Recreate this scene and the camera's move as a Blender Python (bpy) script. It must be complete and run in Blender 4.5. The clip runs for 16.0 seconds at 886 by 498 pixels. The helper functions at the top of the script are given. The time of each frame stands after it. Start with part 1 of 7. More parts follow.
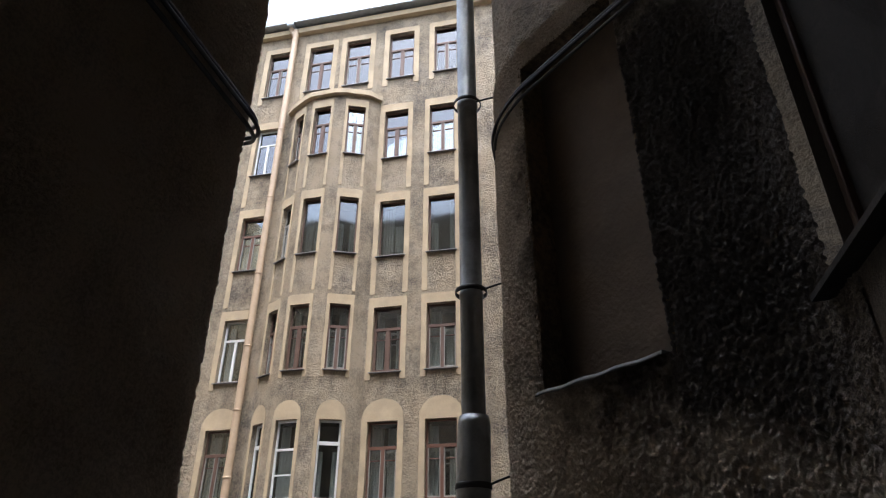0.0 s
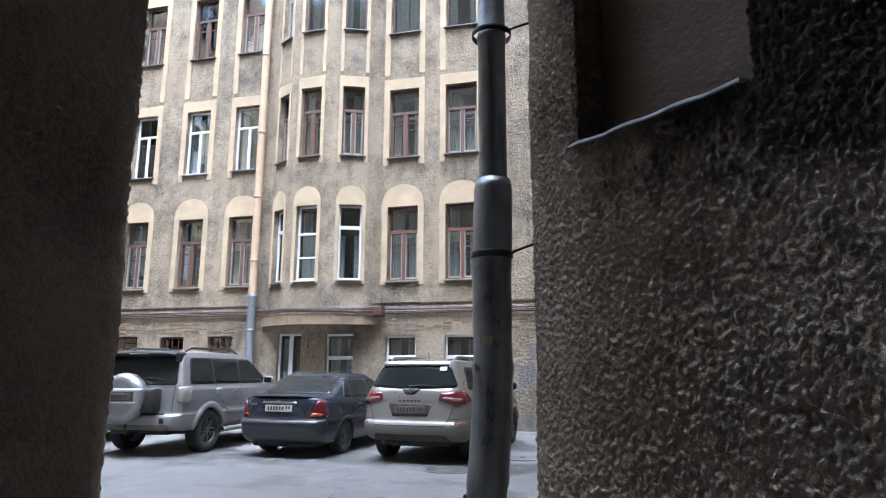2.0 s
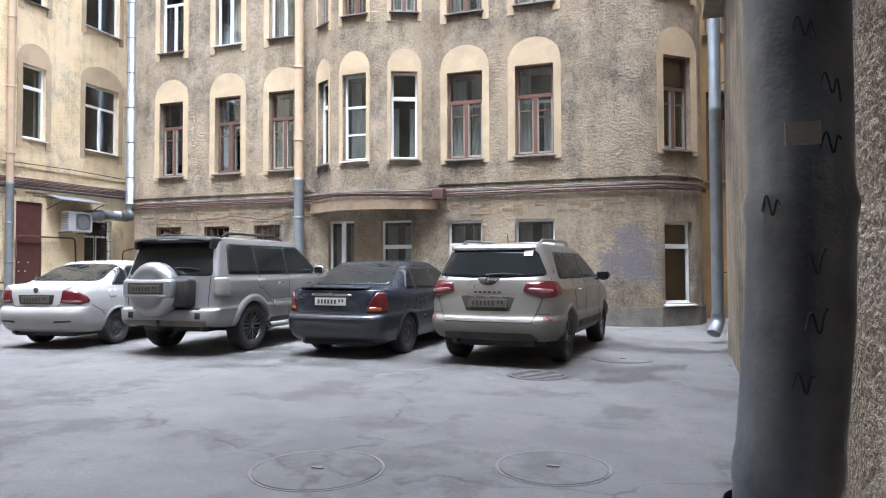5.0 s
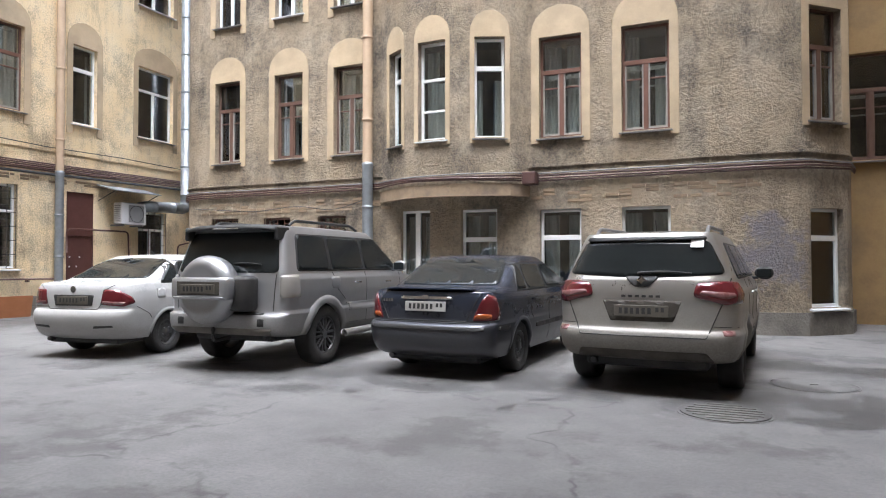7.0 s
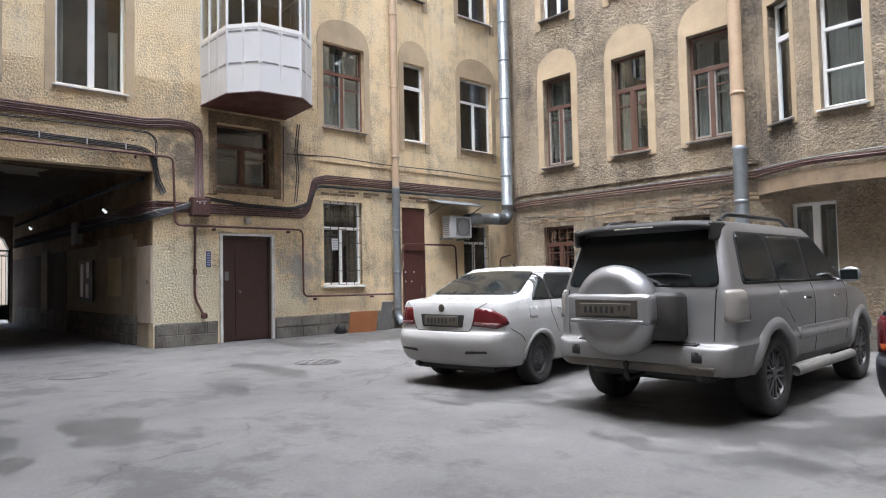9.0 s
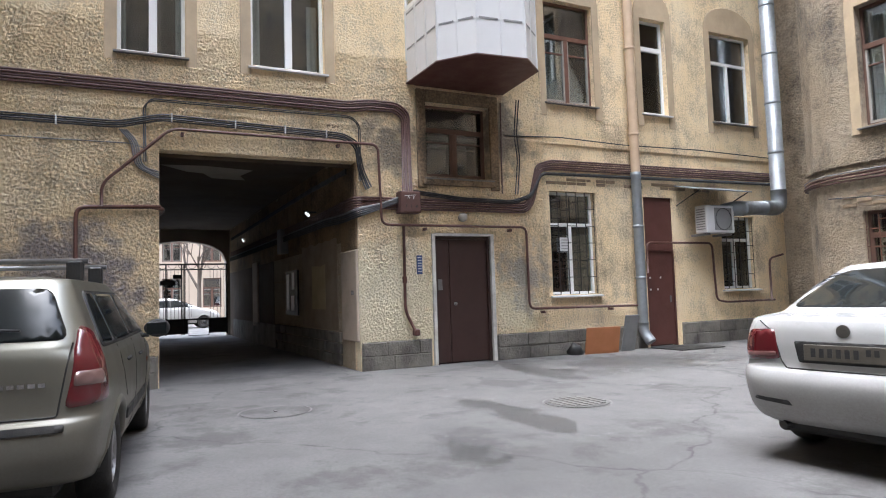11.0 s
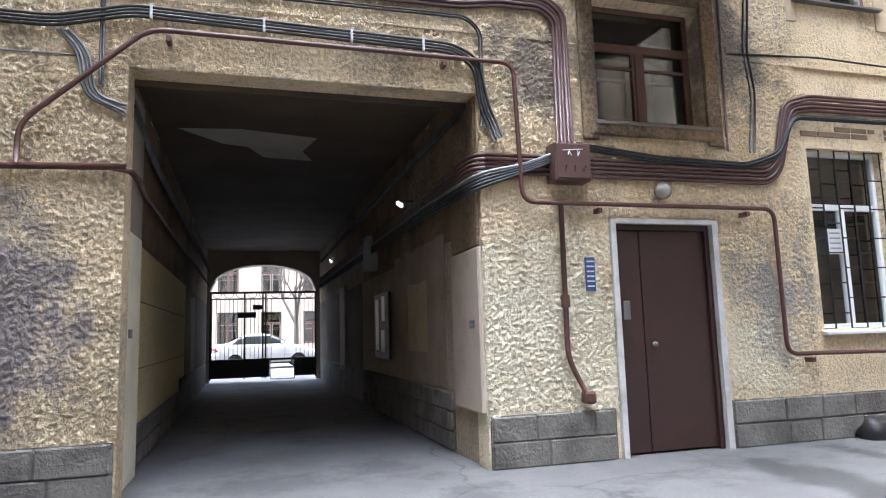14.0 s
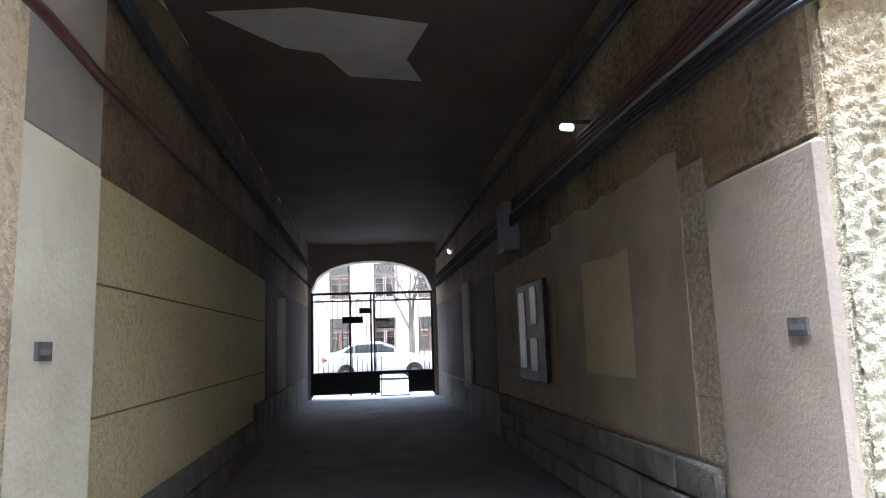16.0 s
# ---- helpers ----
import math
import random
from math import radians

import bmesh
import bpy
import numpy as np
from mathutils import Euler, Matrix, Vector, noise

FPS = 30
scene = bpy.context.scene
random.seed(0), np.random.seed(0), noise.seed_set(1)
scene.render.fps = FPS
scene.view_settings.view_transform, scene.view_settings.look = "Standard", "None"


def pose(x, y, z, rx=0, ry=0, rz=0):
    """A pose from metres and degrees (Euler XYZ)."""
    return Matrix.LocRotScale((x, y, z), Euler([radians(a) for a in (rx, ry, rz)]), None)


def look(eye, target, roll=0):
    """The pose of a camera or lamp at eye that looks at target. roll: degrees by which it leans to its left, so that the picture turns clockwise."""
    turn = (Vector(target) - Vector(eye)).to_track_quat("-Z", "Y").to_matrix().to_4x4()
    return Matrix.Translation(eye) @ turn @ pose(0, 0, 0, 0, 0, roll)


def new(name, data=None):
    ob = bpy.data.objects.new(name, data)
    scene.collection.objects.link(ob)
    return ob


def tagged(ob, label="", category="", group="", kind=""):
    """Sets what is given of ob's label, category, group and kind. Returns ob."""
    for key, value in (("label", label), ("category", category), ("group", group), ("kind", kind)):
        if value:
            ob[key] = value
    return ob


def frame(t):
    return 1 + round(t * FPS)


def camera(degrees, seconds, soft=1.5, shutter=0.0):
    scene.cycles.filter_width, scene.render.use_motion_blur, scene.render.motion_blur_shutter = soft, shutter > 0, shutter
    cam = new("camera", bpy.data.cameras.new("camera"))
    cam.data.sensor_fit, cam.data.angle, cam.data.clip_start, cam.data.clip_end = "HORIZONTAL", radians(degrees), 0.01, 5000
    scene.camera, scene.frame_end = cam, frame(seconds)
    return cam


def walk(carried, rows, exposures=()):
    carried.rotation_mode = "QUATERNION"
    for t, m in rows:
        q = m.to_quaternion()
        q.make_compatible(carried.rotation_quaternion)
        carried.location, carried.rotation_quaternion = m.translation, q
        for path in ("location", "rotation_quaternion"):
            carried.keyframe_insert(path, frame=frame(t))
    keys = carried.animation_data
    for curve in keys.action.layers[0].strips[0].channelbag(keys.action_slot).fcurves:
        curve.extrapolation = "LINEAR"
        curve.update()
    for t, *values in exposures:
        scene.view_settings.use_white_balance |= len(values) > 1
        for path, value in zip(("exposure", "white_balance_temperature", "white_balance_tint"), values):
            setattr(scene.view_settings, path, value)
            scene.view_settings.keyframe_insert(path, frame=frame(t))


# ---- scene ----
from mathutils.bvhtree import BVHTree

cam = camera(68.6, 16.0, soft=1.1)
PATH = [
    (0, (-0.184, 0.308, 1.404), (-0.562, 2.017, 2.373), 0.1),
    (0.5, (-0.254, 0.486, 1.403), (-0.673, 2.276, 2.191), 0.2),
    (1, (-0.324, 0.663, 1.406), (-0.773, 2.519, 2.003), 0.3),
    (1.5, (-0.331, 0.832, 1.426), (-0.798, 2.727, 1.861), 0.3),
    (2, (-0.295, 1.02, 1.425), (-0.785, 2.922, 1.8), 0.2),
    (2.5, (-0.346, 1.25, 1.387), (-0.86, 3.162, 1.671), 0.2),
    (3, (-0.451, 1.531, 1.402), (-0.967, 3.455, 1.58), 0.3),
    (3.5, (-0.572, 1.849, 1.394), (-1.098, 3.776, 1.502), 0.3),
    (4, (-0.741, 2.195, 1.35), (-1.3, 4.114, 1.429), 0.1),
    (6.5, (-2.315, 4.291, 1.307), (-3.078, 6.14, 1.345), -0.1),
    (7, (-2.736, 4.655, 1.311), (-3.528, 6.491, 1.355), -0.1),
    (7.5, (-3.235, 4.977, 1.337), (-4.105, 6.777, 1.388), -0.2),
    (8, (-3.757, 5.274, 1.341), (-4.822, 6.966, 1.397), -0.4),
    (8.5, (-4.402, 5.459, 1.335), (-5.708, 6.972, 1.408), -1.0),
    (9, (-5.127, 5.609, 1.327), (-6.607, 6.952, 1.415), -1.2),
    (9.5, (-5.902, 5.838, 1.326), (-7.503, 7.033, 1.42), -1.5),
    (10, (-6.653, 6.051, 1.317), (-8.345, 7.113, 1.421), -1.6),
    (12.5, (-10.567, 7.492, 1.288), (-12.428, 8.198, 1.482), -1.9),
    (13, (-11.372, 7.752, 1.303), (-13.249, 8.41, 1.514), -1.8),
    (13.5, (-12.209, 7.899, 1.308), (-14.103, 8.498, 1.54), -1.8),
    (14, (-13.073, 8.051, 1.292), (-14.979, 8.602, 1.546), -1.7),
    (14.5, (-13.982, 8.167, 1.31), (-15.912, 8.622, 1.574), -1.8),
    (15, (-14.869, 8.235, 1.315), (-16.815, 8.602, 1.593), -1.7),
    (15.5, (-15.712, 8.284, 1.319), (-17.672, 8.55, 1.612), -1.6),
    (16, (-16.664, 8.344, 1.344), (-18.632, 8.555, 1.627), -1.9),
]

# ---- light ----
EXPOSURES = [(0.0, 2.3, 5900, 10), (0.5, 2.5, 5600, 10), (1.0, 2.85, 5150, 10), (1.5, 3.0, 5200, 9), (2.0, 3.2, 5120, 9), (3.5, 3.45, 5120, 9), (6.5, 3.05, 5800, 10), (8.0, 2.87, 5780, 10), (10.0, 2.77, 5800, 10), (12.5, 3.2, 5650, 10), (14.0, 3.5, 5430, 10), (15.0, 3.85, 5100, 9), (16.0, 4.25, 5250, 9)]
walk(cam, [(t, look(eye, target, roll)) for t, eye, target, roll in PATH], EXPOSURES)

world = bpy.data.worlds.new("overcast_sky")
scene.world = world
world.use_nodes = True
wn = world.node_tree
wn.nodes.clear()
sky = wn.nodes.new("ShaderNodeTexSky")
sky.sky_type, sky.sun_disc = "NISHITA", False
sky.sun_elevation, sky.sun_rotation = radians(75), radians(163)
sky.air_density, sky.dust_density, sky.ozone_density = 1.0, 4.0, 1.0
grey = wn.nodes.new("ShaderNodeHueSaturation")
grey.inputs["Saturation"].default_value = 0.5
bg = wn.nodes.new("ShaderNodeBackground")
bg.inputs["Strength"].default_value = 0.15
wout = wn.nodes.new("ShaderNodeOutputWorld")
wn.links.new(sky.outputs[0], grey.inputs["Color"])
wn.links.new(grey.outputs[0], bg.inputs["Color"])
wn.links.new(bg.outputs[0], wout.inputs["Surface"])

sun_lamp = bpy.data.lights.new("sun", "SUN")
sun_lamp.energy, sun_lamp.angle, sun_lamp.color = 0.7, radians(60), (1.0, 0.97, 0.93)
sun = new("sun", sun_lamp)
sun.matrix_world = look((-4, 0, 40), (-7, 10, 0))


# ---- materials ----
def material(name):
    m = bpy.data.materials.new(name)
    m.use_nodes = True
    nt = m.node_tree
    return m, nt, nt.nodes["Principled BSDF"]


def nd(nt, kind, **kw):
    n = nt.nodes.new("ShaderNode" + kind)
    for k, v in kw.items():
        n.inputs[k.replace("_", " ")].default_value = v
    return n


def coords(nt, scale=(1, 1, 1)):
    g = nt.nodes.new("ShaderNodeNewGeometry")
    mp = nt.nodes.new("ShaderNodeMapping")
    mp.inputs["Scale"].default_value = scale
    nt.links.new(g.outputs["Position"], mp.inputs["Vector"])
    return mp.outputs[0]


def noise_tex(nt, vec, scale, detail=4.0, rough=0.55, lo=0.35, hi=0.65):
    n = nd(nt, "TexNoise", Scale=scale, Detail=detail, Roughness=rough)
    nt.links.new(vec, n.inputs["Vector"])
    r = nt.nodes.new("ShaderNodeMapRange")
    r.inputs["From Min"].default_value, r.inputs["From Max"].default_value = lo, hi
    nt.links.new(n.outputs[0], r.inputs["Value"])
    return r.outputs[0]


def mix(nt, fac, a, b):
    m = nt.nodes.new("ShaderNodeMix")
    m.data_type = "RGBA"
    for sock, v in ((m.inputs[0], fac), (m.inputs[6], a), (m.inputs[7], b)):
        if isinstance(v, (int, float)):
            sock.default_value = v
        elif isinstance(v, tuple):
            sock.default_value = (*v, 1)
        else:
            nt.links.new(v, sock)
    return m.outputs[2]


def math_node(nt, op, a, b=0.5):
    m = nt.nodes.new("ShaderNodeMath")
    m.operation = op
    for sock, v in zip(m.inputs, (a, b)):
        if isinstance(v, (int, float)):
            sock.default_value = v
        else:
            nt.links.new(v, sock)
    return m.outputs[0]


def bump(nt, bsdf, height, strength=0.5, dist=0.02):
    b = nd(nt, "Bump", Strength=strength, Distance=dist)
    nt.links.new(height, b.inputs["Height"])
    nt.links.new(b.outputs[0], bsdf.inputs["Normal"])


def stucco(name, clean, dirty, coarse=14.0, dist=0.04, amount=0.5, strength=1.0, spot=None, grime=1.0, pits=0.5):
    """Sprayed rough-cast plaster: ochre crests, hollows shaded in the colour, grey soot in large patches and vertical
    runs.
    """
    m, nt, b = material(name)
    v = coords(nt)
    runs = coords(nt, (1.3, 1.3, 0.16))
    patch = noise_tex(nt, v, 0.55, 7, 0.62, 0.62 - 0.3 * amount, 0.86 - 0.3 * amount)
    blot = noise_tex(nt, v, 2.3, 6, 0.62, 0.4, 0.66)
    streak = noise_tex(nt, runs, 2.2, 5, 0.6, 0.42, 0.72)
    crest = noise_tex(nt, v, coarse, 4, 0.65, 0.4, 0.6)
    fine = noise_tex(nt, v, coarse * 3.3, 3, 0.6, 0.3, 0.7)
    low = math_node(nt, "SUBTRACT", 1.0, crest)
    soot_and_pits = math_node(nt, "ADD", math_node(nt, "MULTIPLY", patch, 0.58), math_node(nt, "MULTIPLY", streak, 0.34))
    soot_and_pits = math_node(nt, "ADD", soot_and_pits, math_node(nt, "MULTIPLY", blot, 0.34))
    # the bump's low spots are darkened in the colour too, as shade in pits
    soot_and_pits = math_node(nt, "ADD", math_node(nt, "MULTIPLY", soot_and_pits, grime), math_node(nt, "MULTIPLY", low, pits))
    rs = nt.nodes.new("ShaderNodeMapRange")
    rs.inputs["From Min"].default_value, rs.inputs["From Max"].default_value = 0.32, 1.12
    nt.links.new(soot_and_pits, rs.inputs["Value"])
    pale = tuple(c ** 0.8 for c in clean)
    col = mix(nt, noise_tex(nt, v, 1.3, 5, 0.6, 0.42, 0.66), clean, pale)
    col = mix(nt, rs.outputs[0], col, dirty)
    col = mix(nt, math_node(nt, "MULTIPLY", fine, 0.2), col, pale)
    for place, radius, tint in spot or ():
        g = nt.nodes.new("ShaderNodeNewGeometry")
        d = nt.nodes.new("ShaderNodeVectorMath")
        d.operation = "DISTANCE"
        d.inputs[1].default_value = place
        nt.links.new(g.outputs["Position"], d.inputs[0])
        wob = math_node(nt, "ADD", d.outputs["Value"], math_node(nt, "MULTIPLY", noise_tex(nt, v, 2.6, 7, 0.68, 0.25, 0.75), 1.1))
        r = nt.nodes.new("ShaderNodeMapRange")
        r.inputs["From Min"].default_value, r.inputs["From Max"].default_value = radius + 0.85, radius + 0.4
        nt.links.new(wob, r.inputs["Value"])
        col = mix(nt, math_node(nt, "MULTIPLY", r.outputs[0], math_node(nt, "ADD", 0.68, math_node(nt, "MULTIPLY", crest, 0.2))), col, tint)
    nt.links.new(col, b.inputs["Base Color"])
    b.inputs["Roughness"].default_value = 0.92
    h = math_node(nt, "ADD", math_node(nt, "MULTIPLY", crest, 0.65), math_node(nt, "MULTIPLY", fine, 0.35))
    bump(nt, b, h, strength, dist)
    return m


def plain(name, col, rough=0.7, metal=0.0, vary=0.25, scale=3.0, fine=60.0, rel=0.1, dirt=None, dirt_amount=0.4, coat=0.0, soft_dirt=False):
    """A painted, plastered or metal surface with grime at a large scale and grain at a small one."""
    m, nt, b = material(name)
    v = coords(nt)
    big = noise_tex(nt, v, scale, 5, 0.6, 0.35, 0.7)
    small = noise_tex(nt, v, fine, 3, 0.6, 0.3, 0.7)
    c = mix(nt, math_node(nt, "MULTIPLY", big, vary), col, tuple(x * 0.55 for x in col))
    c = mix(nt, math_node(nt, "MULTIPLY", small, vary * 0.5), c, tuple(min(1, x * 1.25) for x in col))
    if dirt:
        c = mix(nt, math_node(nt, "MULTIPLY", noise_tex(nt, v, scale * 0.6, 6, 0.65, *((0.25, 0.8) if soft_dirt else (0.45, 0.68))), dirt_amount), c, dirt)
    nt.links.new(c, b.inputs["Base Color"])
    b.inputs["Metallic"].default_value = metal
    b.inputs["Coat Weight"].default_value = coat
    rr = nt.nodes.new("ShaderNodeMapRange")
    rr.inputs["To Min"].default_value, rr.inputs["To Max"].default_value = max(0.03, rough - 0.08), min(1, rough + 0.12)
    nt.links.new(big, rr.inputs["Value"])
    nt.links.new(rr.outputs[0], b.inputs["Roughness"])
    if rel:
        bump(nt, b, small, rel, 0.01)
    return m


def glass(name, tint=(0.75, 0.8, 0.8), gloss=0.02, base=0.0):
    m, nt, b = material(name)
    nt.nodes.remove(b)
    out = nt.nodes["Material Output"]
    tr = nd(nt, "BsdfTransparent", Color=(*tint, 1))
    gl = nd(nt, "BsdfGlossy", Color=(0.95, 0.97, 1, 1), Roughness=gloss)
    fr = nd(nt, "Fresnel", IOR=1.5)
    fac = math_node(nt, "ADD", math_node(nt, "MULTIPLY", fr.outputs[0], 1.6), base)
    ms = nt.nodes.new("ShaderNodeMixShader")
    nt.links.new(fac, ms.inputs[0])
    nt.links.new(tr.outputs[0], ms.inputs[1])
    nt.links.new(gl.outputs[0], ms.inputs[2])
    nt.links.new(ms.outputs[0], out.inputs["Surface"])
    return m


STUCCO = stucco("roughcast_plaster", (0.48, 0.38, 0.255), (0.12, 0.103, 0.087), 17.0, 0.075, 0.6, grime=0.98, pits=0.3, spot=(((-1.9, 17.8, 1.45), 0.4, (0.27, 0.25, 0.27)), ((-2.1, 17.8, 1.4), 0.35, (0.25, 0.23, 0.25))))
STUCCO_WEST = stucco("roughcast_plaster_yellow", (0.88, 0.69, 0.415), (0.125, 0.098, 0.07), 24.0, 0.02, 0.47, grime=0.78, pits=0.33, spot=(((-19.0, 5.75, 1.5), 0.8, (0.22, 0.21, 0.24)), ((-19.0, 10.75, 1.1), 0.95, (0.88, 0.81, 0.6)), ((-19.0, 13.3, 1.0), 0.45, (0.86, 0.78, 0.56)), ((-19.0, 13.6, 1.6), 0.35, (0.36, 0.34, 0.31)), ((-19.0, 10.75, 4.0), 0.35, (0.15, 0.14, 0.13)), ((-19.0, 13.1, 4.4), 0.5, (0.15, 0.14, 0.13))))
STUCCO_PALE = stucco("roughcast_plaster_pale_patch", (0.66, 0.57, 0.36), (0.42, 0.35, 0.22), 15.0, 0.03, 0.3)
# dark spots: a stain round the niche and passage shade, both in the colour
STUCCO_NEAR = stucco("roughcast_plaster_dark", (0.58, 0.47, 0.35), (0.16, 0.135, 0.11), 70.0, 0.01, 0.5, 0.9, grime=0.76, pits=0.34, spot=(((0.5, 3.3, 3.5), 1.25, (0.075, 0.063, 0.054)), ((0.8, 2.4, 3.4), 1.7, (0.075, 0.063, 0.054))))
PASS_YELLOW = stucco("yellow_painted_plaster", (0.92, 0.79, 0.41), (0.42, 0.33, 0.17), 30.0, 0.02, 0.25, 0.9, grime=0.3)
PASS_BROWN = stucco("brownish_painted_plaster", (0.42, 0.34, 0.235), (0.15, 0.115, 0.075), 26.0, 0.018, 0.5, 0.8, grime=0.6)
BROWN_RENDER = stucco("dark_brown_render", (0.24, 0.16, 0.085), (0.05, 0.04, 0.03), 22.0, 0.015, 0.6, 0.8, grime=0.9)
OCHRE = plain("smooth_ochre_plaster", (0.47, 0.365, 0.235), 0.85, 0, 0.35, 1.6, 25, 0.15, (0.25, 0.21, 0.15), 0.5)
NICHE_RENDER = plain("dirty_grey_brown_render", (0.2, 0.155, 0.115), 0.9, 0, 0.5, 2.2, 30, 0.3, (0.09, 0.075, 0.06), 0.6)
OCHRE_WARM = plain("smooth_brown_plaster", (0.36, 0.24, 0.11), 0.85, 0, 0.4, 1.6, 25, 0.15, (0.16, 0.12, 0.08), 0.5)
PLINTH = plain("grey_stone_plinth", (0.19, 0.175, 0.15), 0.85, 0, 0.6, 3.0, 26, 0.9, (0.055, 0.05, 0.045), 0.8)
BRICKY = plain("worn_brick_band", (0.3, 0.22, 0.14), 0.9, 0, 0.5, 5.0, 30, 0.5, (0.13, 0.1, 0.08), 0.6)
PASS_PINK = plain("pinkish_painted_plaster", (0.5, 0.42, 0.335), 0.8, 0, 0.3, 2.4, 35, 0.25, (0.3, 0.24, 0.17), 0.6)
PASS_TAN = plain("tan_painted_plaster", (0.37, 0.3, 0.225), 0.85, 0, 0.35, 2.0, 35, 0.35, (0.2, 0.155, 0.11), 0.6)
PASS_SAND = plain("sand_yellow_paint", (0.52, 0.43, 0.27), 0.85, 0, 0.3, 2.4, 35, 0.3, (0.33, 0.27, 0.17), 0.5)
PASS_CREAM = plain("cream_painted_plaster", (0.88, 0.83, 0.62), 0.75, 0, 0.12, 1.8, 30, 0.35, (0.5, 0.42, 0.3), 0.45)
PASS_GREY = plain("bare_grey_plaster", (0.4, 0.36, 0.3), 0.85, 0, 0.3, 1.6, 30, 0.25, (0.2, 0.17, 0.14), 0.4)
WHITE_PLASTER = plain("chipped_white_plaster", (0.6, 0.585, 0.55), 0.85, 0, 0.35, 6, 40, 0.5, (0.3, 0.27, 0.22), 0.6)
SOOT_AND_SHADE = plain("sooty_and_shade_brown_plaster", (0.085, 0.06, 0.036), 0.9, 0, 0.5, 1.2, 30, 0.4, (0.045, 0.036, 0.03), 0.6)
WHITE_PVC = plain("white_plastic_frame", (0.78, 0.78, 0.76), 0.35, 0, 0.08, 2, 30, 0.0)
BROWN_WOOD = plain("brown_painted_wood", (0.12, 0.065, 0.045), 0.55, 0, 0.4, 6, 60, 0.2)
RED_WOOD = plain("red_brown_painted_wood", (0.15, 0.07, 0.045), 0.5, 0, 0.4, 6, 60, 0.2)
GREY_WOOD = plain("weathered_grey_wood", (0.3, 0.28, 0.25), 0.7, 0, 0.4, 6, 60, 0.2)
SASH_PALE = plain("yellowed_white_sash_paint", (0.5, 0.47, 0.41), 0.6, 0, 0.3, 5, 50, 0.05)
SILL_TIN = plain("grey_tin_sill", (0.2, 0.19, 0.18), 0.5, 0.5, 0.4, 5, 40, 0.1)
WHITE_SHEET = plain("white_painted_sheet", (0.6, 0.6, 0.6), 0.4, 0.0, 0.1, 2, 40, 0.02)
DOOR_BROWN = plain("dark_brown_painted_steel", (0.04, 0.019, 0.016), 0.42, 0, 0.25, 3, 60, 0.08)
DOOR_RED = plain("faded_red_brown_steel", (0.09, 0.035, 0.028), 0.5, 0, 0.4, 3, 60, 0.1)
GAS_PIPE = plain("red_brown_painted_pipe", (0.1, 0.044, 0.033), 0.45, 0, 0.35, 6, 60, 0.1)
CABLE_RED = plain("red_brown_painted_conduit", (0.088, 0.044, 0.037), 0.5, 0, 0.35, 6, 60, 0.1)
CABLE_BLACK = plain("black_cable_sheath", (0.02, 0.02, 0.022), 0.5, 0, 0.3, 6, 60, 0.0)
CABLE_GREY = plain("grey_cable_sheath", (0.22, 0.22, 0.22), 0.5, 0, 0.3, 6, 60, 0.0)
PIPE_TAN = plain("tan_painted_pipe", (0.5, 0.37, 0.25), 0.5, 0, 0.3, 4, 40, 0.05)
ZINC = plain("galvanised_zinc", (0.3, 0.325, 0.345), 0.5, 0.55, 0.35, 5, 50, 0.05, (0.16, 0.16, 0.16), 0.3)
PIPE_DARK = plain("scuffed_dark_zinc", (0.26, 0.28, 0.3), 0.4, 0.7, 0.5, 4, 50, 0.1, (0.07, 0.065, 0.06), 0.6)
IRON = plain("black_painted_iron", (0.018, 0.017, 0.017), 0.5, 0.2, 0.3, 5, 50, 0.1)
CAST_IRON = plain("worn_cast_iron", (0.17, 0.165, 0.16), 0.6, 0.3, 0.4, 8, 60, 0.3)
# near-black: the darkness of unlit rooms put into the colour
INTERIOR = plain("room_darkness", (0.014, 0.013, 0.012), 0.9, 0, 0.3, 1, 20, 0.0)
CURTAIN = plain("pale_curtain_cloth", (0.5, 0.49, 0.45), 0.9, 0, 0.15, 2, 80, 0.1)
GLASS = glass("window_glass", (0.75, 0.8, 0.8), 0.015, 0.07)
GLASS_DIRTY = glass("dusty_window_glass", (0.5, 0.53, 0.52), 0.06, 0.03)
BLACK_TRIM = plain("black_plastic_trim", (0.018, 0.018, 0.018), 0.6, 0, 0.3, 5, 70, 0.15, (0.08, 0.07, 0.06), 0.35)
BLACK_INK = plain("black_ink", (0.02, 0.02, 0.02), 0.6, 0, 0.1, 4, 60, 0)
LAMP_GLASS = plain("milky_lamp_glass", (0.36, 0.34, 0.3), 0.2, 0, 0.1, 3, 30, 0)


